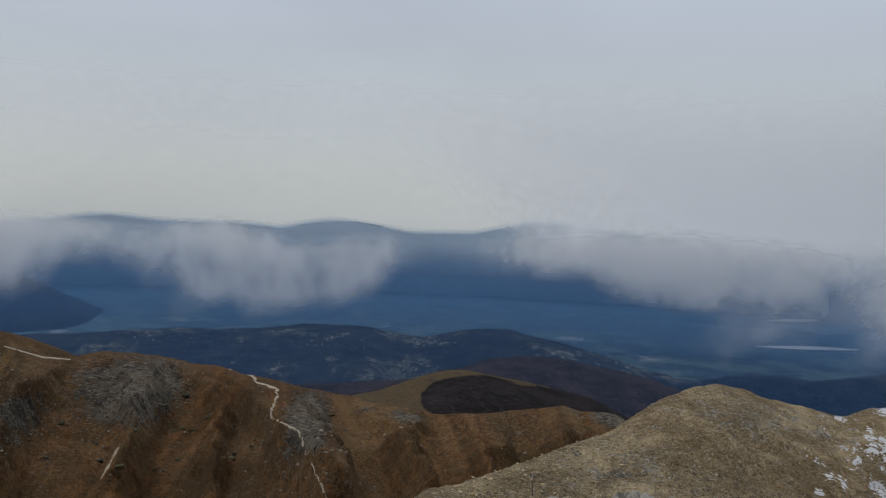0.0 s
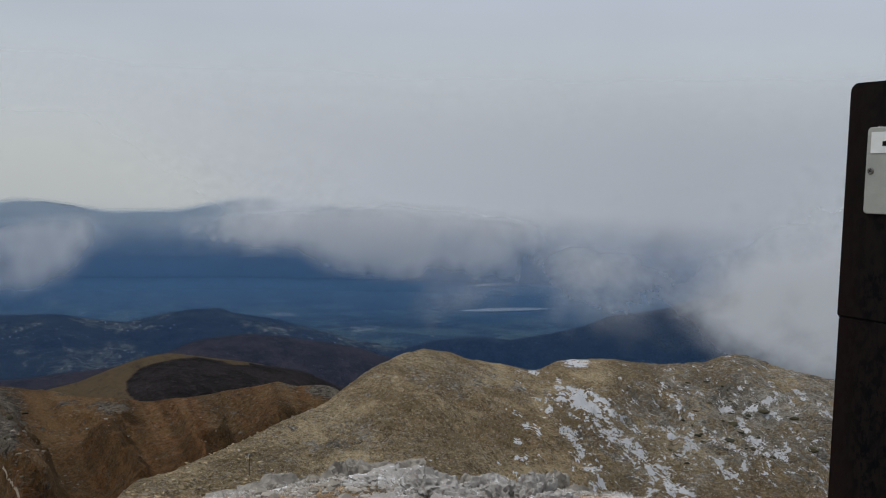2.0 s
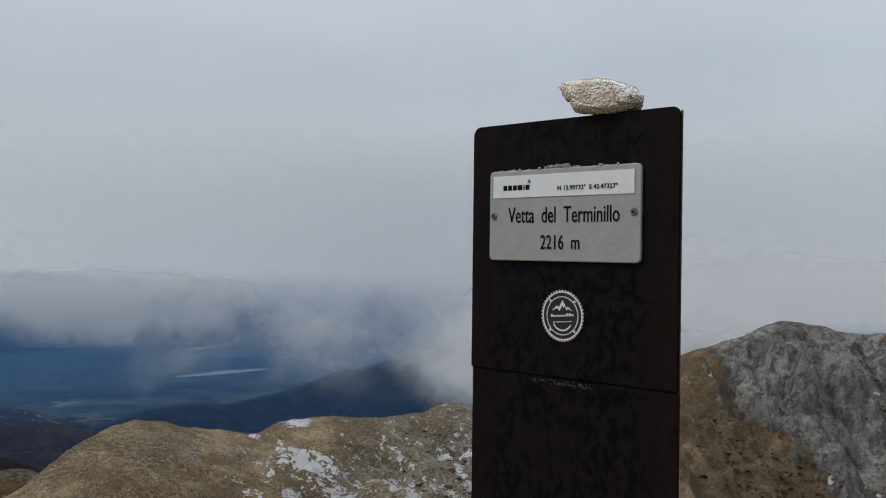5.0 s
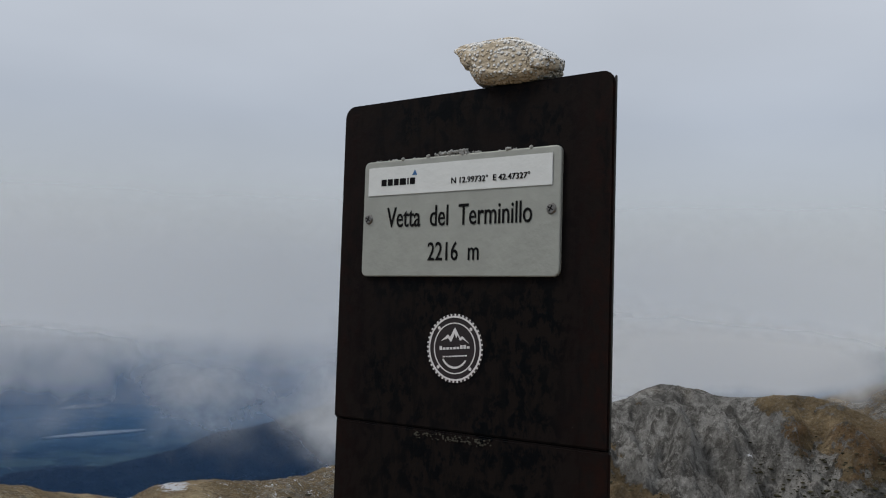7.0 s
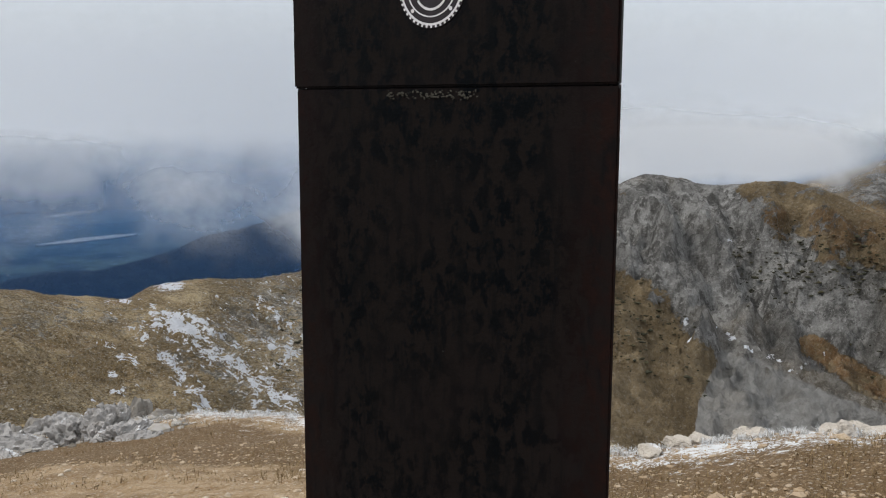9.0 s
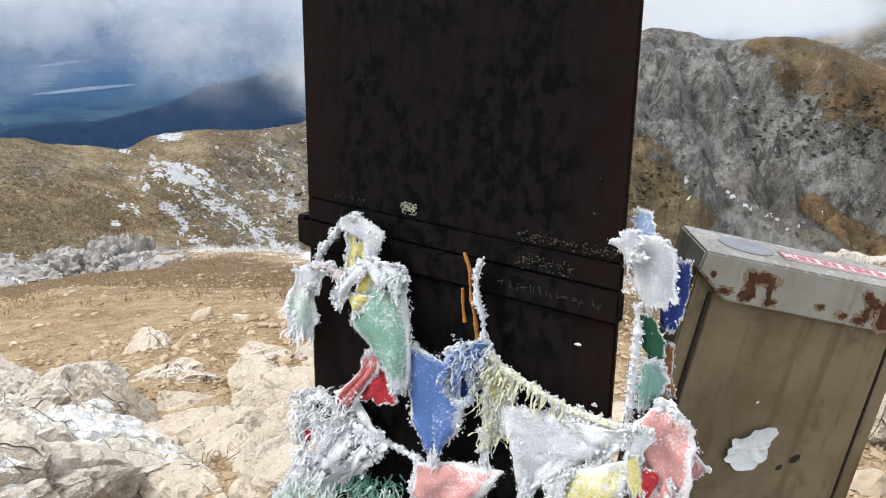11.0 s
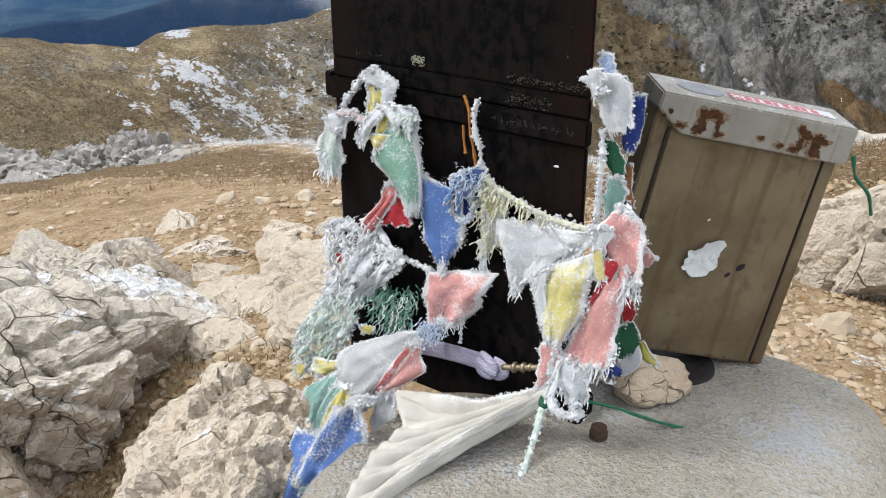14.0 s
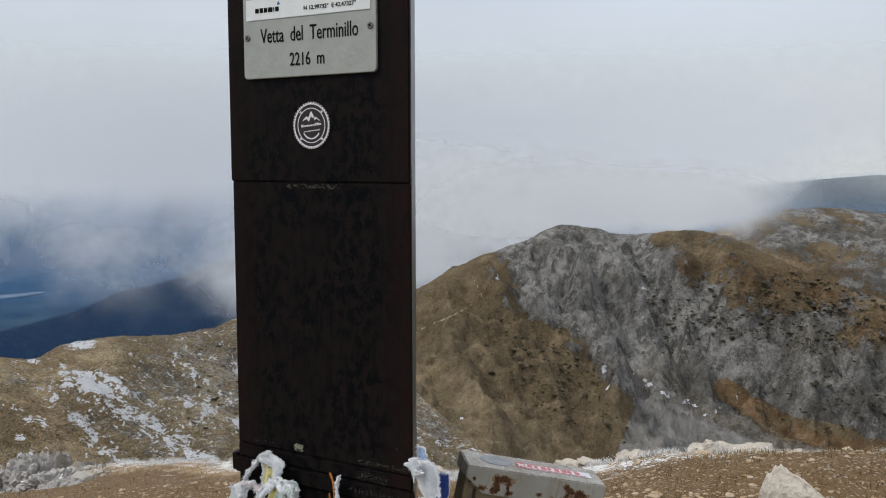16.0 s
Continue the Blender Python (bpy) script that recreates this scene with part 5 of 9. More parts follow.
def loose_stones():
    """Stones that lie singly on the trodden ground, from a few shared meshes."""
    rng = random.Random(3)
    kinds = [rock_mesh("stone", (1, 0.78, 0.62), 200 + k, 3, cuts=20, rough=0.10, flat=0.2) for k in range(7)]
    spots = [(-2.73, 2.02, 0.09), (-2.28, 2.16, 0.08), (-2.45, 2.05, 0.07), (-2.0, 2.1, 0.06), (-1.37, 0.81, 0.08), (-0.9, 0.40, 0.08), (0.45, 1.39, 0.08), (-1.2, 0.62, 0.09), (-0.62, 0.42, 0.08), (-0.55, 0.62, 0.07), (-1.0, 0.7, 0.07)]
    while len(spots) < 130:
        w, r = rng.uniform(-60, 84), 0.75 + 5.2 * rng.random() ** 1.4
        x, y = HUB[0] - r * math.sin(radians(w)), HUB[1] + r * math.cos(radians(w))
        spots.append((x, y, rng.uniform(0.012, 0.036) * (1.3 if rng.random() < 0.2 else 1)))
    for k, (x, y, s) in enumerate(spots):
        mesh = kinds[k % 7]
        ob = new("stone", mesh)
        if not mesh.materials:
            mesh.materials.append(chip_stone)
        z = float(summit_height(np.array(x), np.array(y)))
        ob.matrix_world = pose(x, y, z + 0.02 * s, rng.uniform(-15, 15), rng.uniform(-15, 15), rng.uniform(0, 360)) @ Matrix.Diagonal((s, s, s, 1))
        tagged(ob, "loose pale limestone stone lying on ochre gravel", "stone", "loose stones on the summit")


loose_stones()


def scatter(name, label, count, size, seed, material, yaws, near, far, power, squash, category):
    """Many tiny stones in one mesh."""
    rng = np.random.RandomState(seed)
    p, f = sphere_points(1)
    w, r = np.radians(rng.uniform(*yaws, count)), near + (far - near) * rng.rand(count) ** power
    x, y = HUB[0] - r * np.sin(w), HUB[1] + r * np.cos(w)
    z = summit_height(x, y)
    s = size * np.exp(rng.normal(0, 0.45, count)) * (0.7 + 0.12 * r)
    a = rng.uniform(0, 2 * np.pi, count)
    q = p[None] * (0.65 + 0.7 * rng.rand(count, len(p), 1)) * np.stack([s, s * rng.uniform(0.5, 1, count), s * squash], -1)[:, None]
    c, d = np.cos(a)[:, None], np.sin(a)[:, None]
    q = np.stack([q[..., 0] * c - q[..., 1] * d + x[:, None], q[..., 0] * d + q[..., 1] * c + y[:, None], q[..., 2] + z[:, None] + 0.1 * s[:, None]], -1)
    faces = (f[None] + np.arange(count)[:, None, None] * len(p)).reshape(-1, 3)
    return tagged(part(name, tri_mesh(name, q.reshape(-1, 3), faces), material), label, category, kind="stuff")


def pebble_material(name, low, high, stain, scale):
    m = Mat(name)
    col = m.mix(m.island(), low, high)
    col = m.mix(m.span(m.noise(scale, 4), 0.4, 0.65), col, stain)
    return m.done(col, 0.9, 0, m.bump(m.noise(120, 3), 0.4, 0.003), 0.2)


gravel = pebble_material("gravel", (0.20, 0.128, 0.064), (0.41, 0.335, 0.245), (0.31, 0.235, 0.150), 60)
rubble_stone = pebble_material("rubble", (0.13, 0.115, 0.095), (0.36, 0.345, 0.32), (0.24, 0.215, 0.175), 20)
scatter("gravel", "pale limestone gravel over ochre earth", 15000, 0.011, 61, gravel, (-115, 100), 0.42, 3.6, 0.9, 0.55, "gravel")
scatter("gravel", "pale limestone chips over ochre earth", 7000, 0.009, 62, gravel, (-60, 88), 0.6, 7.0, 1.0, 0.5, "gravel")


scatter("rubble", "grey rimed limestone rubble inside the rim", 1300, 0.020, 63, rubble_stone, (54, 86), 8.5, 12.6, 0.8, 0.7, "rubble")


# frosted grass along the rim and dry stems in the gaps between rocks
def blades(name, label, spots, height, seed, material, spread):
    rng = np.random.RandomState(seed)
    n = len(spots)
    base = np.array(spots)
    a, lean = rng.uniform(0, 2 * np.pi, n), rng.uniform(0.2, 1.0, n)
    h = height * rng.uniform(0.5, 1.2, n)
    side = np.stack([np.cos(a + 1.57), np.sin(a + 1.57), 0 * a], -1) * (height * 0.045)
    mid = base + np.stack([np.cos(a) * lean * h * 0.35 * spread, np.sin(a) * lean * h * 0.35 * spread, h * 0.6], -1)
    tip = base + np.stack([np.cos(a) * lean * h * spread, np.sin(a) * lean * h * spread, h * (1 - 0.3 * lean)], -1)
    pts = np.stack([base - side, base + side, mid + side * 0.7, mid - side * 0.7, tip], 1)
    f = np.array([[0, 1, 2], [0, 2, 3], [3, 2, 4]])
    faces = (f[None] + np.arange(n)[:, None, None] * 5).reshape(-1, 3)
    tagged(part(name, tri_mesh(name, pts.reshape(-1, 3), faces), material), label, "grass", kind="stuff")


def grass_material(name, low, high):
    m = Mat(name)
    return m.done(m.mix(m.island(), low, high), 0.9, 0, None, 0.1)


def rim_grass():
    rng = np.random.RandomState(71)
    n = 26000
    w = rng.uniform(-12, 84, n)
    r = lip_distance(w) * (1 + rng.normal(-0.01, 0.045, n))
    keep = value_noise(w * 1.3, r * 2.5, 0, 5) > 0.38
    w, r = np.radians(w[keep]), r[keep]
    x, y = HUB[0] - r * np.sin(w), HUB[1] + r * np.cos(w)
    blades("frosted_grass", "short grass white with rime along the rim", np.stack([x, y, summit_height(x, y) - 0.005], -1), 0.055, 72, grass_material("rimed_grass", (0.30, 0.29, 0.26), (0.58, 0.59, 0.60)), 1.4)


rim_grass()


def turf_band():
    """Short brown grass on the level ground inside the rim."""
    rng = np.random.RandomState(75)
    n = 16000
    w = rng.uniform(-12, 84, n)
    r = lip_distance(w) * rng.uniform(0.42, 0.93, n)
    keep = value_noise(w * 0.5, r * 1.6, 0, 8) > 0.47
    w, r = np.radians(w[keep]), r[keep]
    x, y = HUB[0] - r * np.sin(w), HUB[1] + r * np.cos(w)
    blades("brown_turf", "short brown winter grass on the summit", np.stack([x, y, summit_height(x, y) - 0.004], -1), 0.048, 76, grass_material("brown_grass", (0.085, 0.052, 0.022), (0.21, 0.150, 0.078)), 1.9)


turf_band()


def strewn(name, label, face, count, low, high, seed, material, flat, where, category):
    """Lumps set on a mountain's face: one mesh of small uneven stones or bushes. where(bearing, rise): how likely."""
    rng = np.random.RandomState(seed)
    X, Y, Z, W, T = FACE[face]
    p, f = sphere_points(1)
    chance = np.clip(where(W, T), 0, 1).ravel() * np.hypot(X, Y).ravel() ** 1.2
    at = rng.choice(chance.size, count, p=chance / chance.sum())
    x, y, z = (a.ravel()[at] for a in (X, Y, Z))
    s = low * (high / low) ** (rng.rand(count) ** 2.2)
    a = rng.uniform(0, 2 * np.pi, count)
    q = p[None] * (0.6 + 0.8 * rng.rand(count, len(p), 1)) * np.stack([s, s * rng.uniform(0.45, 1, count), s * flat * rng.uniform(0.6, 1.3, count)], -1)[:, None]
    c, d = np.cos(a)[:, None], np.sin(a)[:, None]
    x, y = x + rng.normal(0, s), y + rng.normal(0, s)
    q = np.stack([q[..., 0] * c - q[..., 1] * d + x[:, None], q[..., 0] * d + q[..., 1] * c + y[:, None], q[..., 2] + z[:, None] + 0.1 * s[:, None] * flat], -1)
    faces = (f[None] + np.arange(count)[:, None, None] * len(p)).reshape(-1, 3)
    tagged(part(name, tri_mesh(name, q.reshape(-1, 3), faces), material), label, category, kind="stuff")


hill_stone = pebble_material("hill_stone", (0.09, 0.078, 0.06), (0.32, 0.29, 0.24), (0.20, 0.17, 0.125), 3)
ridge_stone = pebble_material("ridge_stone", (0.05, 0.042, 0.032), (0.24, 0.215, 0.18), (0.11, 0.088, 0.06), 0.5)
tussock = pebble_material("tussock", (0.12, 0.080, 0.036), (0.40, 0.325, 0.20), (0.28, 0.215, 0.12), 3)
juniper = pebble_material("juniper", (0.018, 0.020, 0.010), (0.050, 0.042, 0.020), (0.030, 0.026, 0.014), 0.6)
strewn("hill_stones", "grey stones strewn over the frosted hill", "near_hill", 6500, 0.03, 0.17, 81, hill_stone, 0.55, lambda w, t: 0.25 + 0.6 * (w < 50) + 0.5 * (w > 64), "stones")
strewn("grass_tussocks", "tussocks of dry pale grass on the hill", "near_hill", 16000, 0.05, 0.16, 82, tussock, 0.55, lambda w, t: 0.6 + 0 * w, "grass")
strewn("junipers", "dark dwarf juniper cushions on the hill", "near_hill", 46, 0.35, 0.95, 83, juniper, 0.4, lambda w, t: blob(w, t, 43, -0.25, 6, 0.06), "shrubs")
strewn("junipers", "dark dwarf juniper cushions on the mountain", "rocky_mountain", 1500, 0.6, 2.0, 84, juniper, 0.35,
       lambda w, t: np.maximum(np.maximum(1.4 * blob(w, t, 23.6, -0.235, 4.2, 0.08, 4.0), 1.5 * blob(w, t, 9, -0.155, 9, 0.045, 2.2)), np.maximum(0.9 * blob(w, t, 15.5, -0.16, 4, 0.05), 0.5 * blob(w, t, 5, -0.24, 7, 0.06))), "shrubs")
strewn("ridge_stones", "grey stones strewn over the russet ridge", "brown_ridge", 3000, 0.28, 1.0, 86, ridge_stone, 0.5, lambda w, t: 0.15 + np.clip(blob(w, t, 97.6, -0.23, 5, 0.07), 0, 1) + np.clip(blob(w, t, 104, -0.24, 4, 0.07), 0, 1) + 0.8 * np.clip(blob(w, t, 87, -0.28, 3, 0.06), 0, 1), "stones")
strewn("junipers", "dark dwarf juniper cushions on the ridge", "brown_ridge", 60, 1.0, 2.8, 87, juniper, 0.45, lambda w, t: blob(w, t, 95, -0.27, 12, 0.07), "shrubs")


def dry_grass():
    rng = np.random.RandomState(73)
    out = []
    for cx, cy, s, n in ((-0.72, -0.18, 0.14, 420), (-0.55, -0.02, 0.12, 300), (-0.80, 0.05, 0.10, 260), (-0.62, 0.05, 0.10, 260), (-0.70, 0.18, 0.10, 260), (-0.95, 0.30, 0.10, 200), (-0.62, -0.10, 0.12, 300), (-0.55, 0.30, 0.10, 160), (-1.0, 0.62, 0.10, 200), (0.75, 1.75, 0.16, 260), (0.95, 1.6, 0.14, 220), (0.45, 1.95, 0.10, 120), (-1.3, 1.1, 0.14, 140), (-1.7, 1.5, 0.2, 140)):
        x, y = cx + rng.normal(0, s, n), cy + rng.normal(0, s, n)
        out.append(np.stack([x, y, summit_height(x, y) - 0.01], -1))
    blades("dry_grass", "dry brown grass between limestone rocks", np.concatenate(out), 0.038, 74, grass_material("straw", (0.08, 0.055, 0.025), (0.19, 0.14, 0.07)), 1.6)


dry_grass()


# ---- the concrete base ----
def concrete_material():
    m = Mat("rough_concrete")
    a, b, c = m.noise(5, 5), m.noise(24, 6, 0.65), m.noise(140, 4, 0.6)
    col = m.mix(m.span(a, 0.35, 0.65), (0.430, 0.392, 0.325), (0.540, 0.500, 0.425))
    col = m.mix(m.math("MULTIPLY", m.span(b, 0.5, 0.72), 0.6), col, (0.22, 0.195, 0.16))
    agg = m.cells(75, "F1")
    col = m.mix(m.math("MULTIPLY", m.span(agg, 0.15, 0.34, 1.0, 0.0), 0.65), col, (0.42, 0.40, 0.365))
    col = m.mix(m.math("MULTIPLY", m.span(m.noise(60, 5, 0.7), 0.55, 0.68), 0.45), col, (0.16, 0.135, 0.105))
    col = m.mix(m.math("MULTIPLY", m.span(m.noise(150, 4, 0.75), 0.54, 0.62), 0.85), col, (0.56, 0.55, 0.525))
    col = m.mix(m.math("MULTIPLY", m.span(m.noise(190, 4, 0.75), 0.55, 0.63), 0.5), col, (0.16, 0.14, 0.115))
    rim = m.math("ADD", m.math("MULTIPLY", m.up(), 0.3), m.math("MULTIPLY", m.math("SUBTRACT", m.math("ADD", m.math("MULTIPLY", b, 0.4), m.math("MULTIPLY", c, 0.6)), 0.5), 3.0))
    rim = m.math("ADD", rim, m.math("MULTIPLY", m.math("SUBTRACT", a, 0.5), 2.6))
    col = m.mix(m.span(rim, 0.45, 0.85), col, (0.54, 0.55, 0.56))
    return m.done(col, 0.9, 0, m.bump(m.math("ADD", b, m.math("MULTIPLY", c, 1.3)), 1.0, 0.022), 0.2)


def concrete_base():
    n, rings = 120, 26
    pts = []
    for j in range(rings):
        s = j / (rings - 1)
        rad = 1 - max(0, s - 0.45) / 0.55 if s > 0.45 else 1.0
        for i in range(n):
            a = 2 * math.pi * i / n
            c, d = math.cos(a), math.sin(a)
            k = (abs(c) ** 3.2 + abs(d) ** 3.2) ** (-1 / 3.2)
            x, y = 0.4925 + 0.3125 * k * c * rad, -0.05 + 0.415 * k * d * rad
            z = -0.35 + 0.535 * min(1, s / 0.40)
            if s >= 0.40:
                z = 0.185 + 0.018 * (1 - rad ** 4)
            if 0.36 < s < 0.47:
                z -= 0.012
            pts.append((x, y, z))
    pos = np.array(pts).reshape(rings, n, 3)
    push = 0.016 * fractal(pos[..., 0] * 7, pos[..., 1] * 7, pos[..., 2] * 7, 5, 0.55, 77)
    mid = np.array((0.4925, -0.05, 0))
    out = pos - mid
    flat = np.hypot(out[..., 0], out[..., 1])[..., None]
    pos = pos + np.concatenate([out[..., :2] / np.maximum(flat, 0.05) * push[..., None], 0.5 * push[..., None]], -1)
    # worn hollow before the stele
    pos[..., 2] -= 0.030 * np.exp(-((pos[..., 0] - 0.19) / 0.10) ** 2 - ((pos[..., 1] + 0.02) / 0.07) ** 2)
    ob = part("concrete_base", grid_mesh("concrete_base", pos, None, True), concrete_material())
    tagged(ob, "rough frosted concrete base with rounded edges under the stele", "base")


concrete_base()


# ---- the stele ----
def steel_material():
    """Blackened steel, dull, with darker runs of rust-brown and small pale scuffs."""
    m = Mat("blackened_steel")
    a = m.noise(3.0, 5, 0.6)
    v = m.scaled(m.coords(), (58, 58, 40))
    b = m.noise(1.0, 6, 0.7, v, 0.2)
    c = m.noise(170, 4, 0.6)
    runs = m.noise(1.0, 6, 0.65, m.scaled(m.coords(), (60, 60, 9)), 0.3)
    col = m.mix(m.math("MULTIPLY", m.span(b, 0.46, 0.56), m.span(m.noise(9, 3), 0.36, 0.56, 0.35, 1.0)), (0.0088, 0.0066, 0.0062), (0.0017, 0.0022, 0.0031))
    col = m.mix(m.math("MULTIPLY", m.span(a, 0.50, 0.70), 0.35), col, (0.0090, 0.0064, 0.0060))
    col = m.mix(m.math("MULTIPLY", m.span(runs, 0.50, 0.62), 0.6), col, (0.0030, 0.0031, 0.0037))
    col = m.mix(m.math("MULTIPLY", m.attr("edge"), m.span(b, 0.40, 0.62)), col, (0.016, 0.0072, 0.0056))
    speck = m.math("MULTIPLY", m.span(m.noise(90, 3, 0.7), 0.735, 0.77), m.span(a, 0.4, 0.6))
    col = m.mix(speck, col, (0.16, 0.155, 0.145))
    rough = m.span(b, 0.42, 0.58, 0.70, 0.44)
    return m.done(col, rough, 0.0, m.bump(m.math("ADD", m.math("MULTIPLY", b, 0.8), m.math("MULTIPLY", c, 0.3)), 0.35, 0.0025), 0.045)


steel = steel_material()


def steel_sheet(name, x0, x1, y0, y1, z0, z1, corner=0.0, parent=None, label="", wear=True):
    """A steel plate with softened rims; corner: the radius of its two top corners. 'edge' marks where rust creeps in."""
    bm = bmesh.new()
    out = [(x0, z0), (x1, z0)]
    if corner:
        for cx, a0 in ((x1 - corner, 0), (x0 + corner, 90)):
            out += [(cx + corner * math.cos(radians(a0 + 18 * k)), z1 - corner + corner * math.sin(radians(a0 + 18 * k))) for k in range(6)]
    else:
        out += [(x1, z1), (x0, z1)]
    face = bm.faces.new([bm.verts.new((x, y0, z)) for x, z in out])
    ext = bmesh.ops.extrude_face_region(bm, geom=[face])
    bmesh.ops.translate(bm, vec=(0, y1 - y0, 0), verts=[v for v in ext["geom"] if isinstance(v, bmesh.types.BMVert)])
    bmesh.ops.recalc_face_normals(bm, faces=bm.faces[:])
    sharp = [e for e in bm.edges if len(e.link_faces) == 2 and e.calc_face_angle() > 0.6]
    bmesh.ops.bevel(bm, geom=sharp, offset=0.0022, segments=2, affect="EDGES")
    bmesh.ops.triangulate(bm, faces=[f for f in bm.faces if len(f.verts) > 4])
    bmesh.ops.subdivide_edges(bm, edges=[e for e in bm.edges if e.calc_length() > 0.05], cuts=5, use_grid_fill=True)
    mesh = bpy.data.meshes.new(name)
    bm.to_mesh(mesh)
    bm.free()
    a = mesh.attributes.new("edge", "FLOAT", "POINT")
    values = [max(0.0, 1 - min(x1 - v.co.x, (v.co.x - x0) * 5.0) / 0.035) if wear else 0.0 for v in mesh.vertices]
    a.data.foreach_set("value", values)
    return part(name, mesh, steel, parent, label)


def words(text, x, z, width, height, y, parent, material, name="lettering", label="", weight=0.0):
    """Words in the built-in font on a face towards -y, of that width and height of capitals, centred on x, z."""
    cu = bpy.data.curves.new(name, "FONT")
    cu.body, cu.align_x, cu.align_y = text, "CENTER", "CENTER"
    cu.extrude, cu.offset, cu.resolution_u = 0.01, weight, 3
    ob = bpy.data.objects.new(name, cu)
    scene.collection.objects.link(ob)
    bpy.context.view_layer.update()
    mesh = bpy.data.meshes.new_from_object(ob.evaluated_get(bpy.context.evaluated_depsgraph_get()))
    bpy.data.objects.remove(ob)
    bpy.data.curves.remove(cu)
    co = np.array([v.co[:] for v in mesh.vertices])
    lo, hi = co.min(0), co.max(0)
    s = np.array([width / (hi[0] - lo[0]), height / (hi[1] - lo[1]), 0.04])
    mid = (lo + hi) / 2
    co = (co - mid) * s
    pts = np.stack([x + co[:, 0], y - co[:, 2] - 0.0002, z + co[:, 1]], -1)
    mesh.vertices.foreach_set("co", pts.reshape(-1).astype(np.float32))
    mesh.update()
    return part(name, mesh, material, parent, label)


stele = empty("summit_stele", 0.21, 0.012, 0.19)
tagged(stele, "tall three-sided blackened steel summit stele on a concrete base", "stele")


def on(parent, ob):
    """Keeps a part where it is while it hangs under its thing."""
    ob.parent = parent
    ob.matrix_parent_inverse = parent.matrix_world.inverted()
    return ob


bpy.context.view_layer.update()
# Three-sided: the front towards -y and two flanks that meet at the back.
D0, D1 = 0.0, 0.004
APEX = (0.209, 0.337)


def flank(name, right, z0, z1, inset=0.0):
    """A side sheet from a front corner to the back edge."""
    a = Vector((0.4125 - inset, D1, 0)) if right else Vector((0.0075 + inset, D1, 0))
    b = Vector((*APEX, 0))
    d = b - a
    ob = part(name, box_bm(0, d.length, -0.0015, 0.0015, z0, z1, 0.0008), steel_flank)
    ob.matrix_world = Matrix.Translation(a) @ Matrix.Rotation(math.atan2(d.y, d.x), 4, "Z")
    bpy.context.view_layer.update()
    return on(stele, ob)


steel_flank = plain("worn_steel", (0.07, 0.068, 0.066), 0.38, 0.7, 0.4, 30)
on(stele, steel_sheet("upper_panel", 0.005, 0.413, D0, D1, 1.1605, 1.583, 0.016))
on(stele, steel_sheet("middle_panel", 0.009, 0.4145, D0 + 0.001, D1, 0.648, 1.1590))
on(stele, steel_sheet("band", 0.010, 0.416, D0 - 0.002, D1, 0.621, 0.6465, 0, None, "rust-flecked steel band"))
on(stele, steel_sheet("band", 0.004, 0.4165, D0 - 0.006, D1 + 0.004, 0.5885, 0.6195, 0, None, "welded steel strip with scratched letters"))
on(stele, steel_sheet("lower_panel", 0.012, 0.4135, D0, D1, 0.158, 0.588))
for right in (True, False):
    flank("upper_flank", right, 1.161, 1.577)
    flank("middle_flank", right, 0.6235, 1.1607)
    flank("lower_flank", right, 0.19, 0.6232)
bm = bmesh.new()
bm.faces.new([bm.verts.new(v) for v in ((0.02, 0.006, 1.572), (0.40, 0.006, 1.572), (APEX[0], APEX[1] - 0.01, 1.572))])
bmesh.ops.solidify(bm, geom=bm.faces[:], thickness=0.003)
on(stele, part("cap_plate", bm, steel_flank))
on(stele, part("backing", box_bm(0.02, 0.40, 0.0055, 0.0085, 0.2, 1.56), steel))
on(stele, part("foot_plate", box_bm(0.03, 0.40, 0.006, 0.03, 0.165, 0.206, 0.002), steel))
on(stele, part("foot_post", box_bm(0.392, 0.432, -0.012, 0.03, 0.165, 0.235, 0.003), steel))
on(stele, part("side_clip", box_bm(-0.006, 0.008, -0.004, 0.02, 0.590, 0.625, 0.002), steel))

alu = plain("brushed_aluminium", (0.315, 0.325, 0.300), 0.46, 0.25, 0.10, 40, 0.4)
white_film = plain("white_film", (0.62, 0.64, 0.64), 0.45, 0, 0.05, 50)
ink = plain("black_enamel", (0.008, 0.008, 0.009), 0.8, spec=0.05)
ink_blue = plain("blue_ink", (0.03, 0.12, 0.30), 0.5)
decal_white = plain("sticker_white", (0.66, 0.64, 0.65), 0.5, 0, 0.1, 200)
decal_dark = plain("sticker_dark", (0.020, 0.014, 0.016), 0.45)
screw_steel = plain("screw_steel", (0.20, 0.19, 0.18), 0.35, 0.9)
rime_white = plain("rime", (0.64, 0.655, 0.675), 0.85, 0, 0.08, 150)


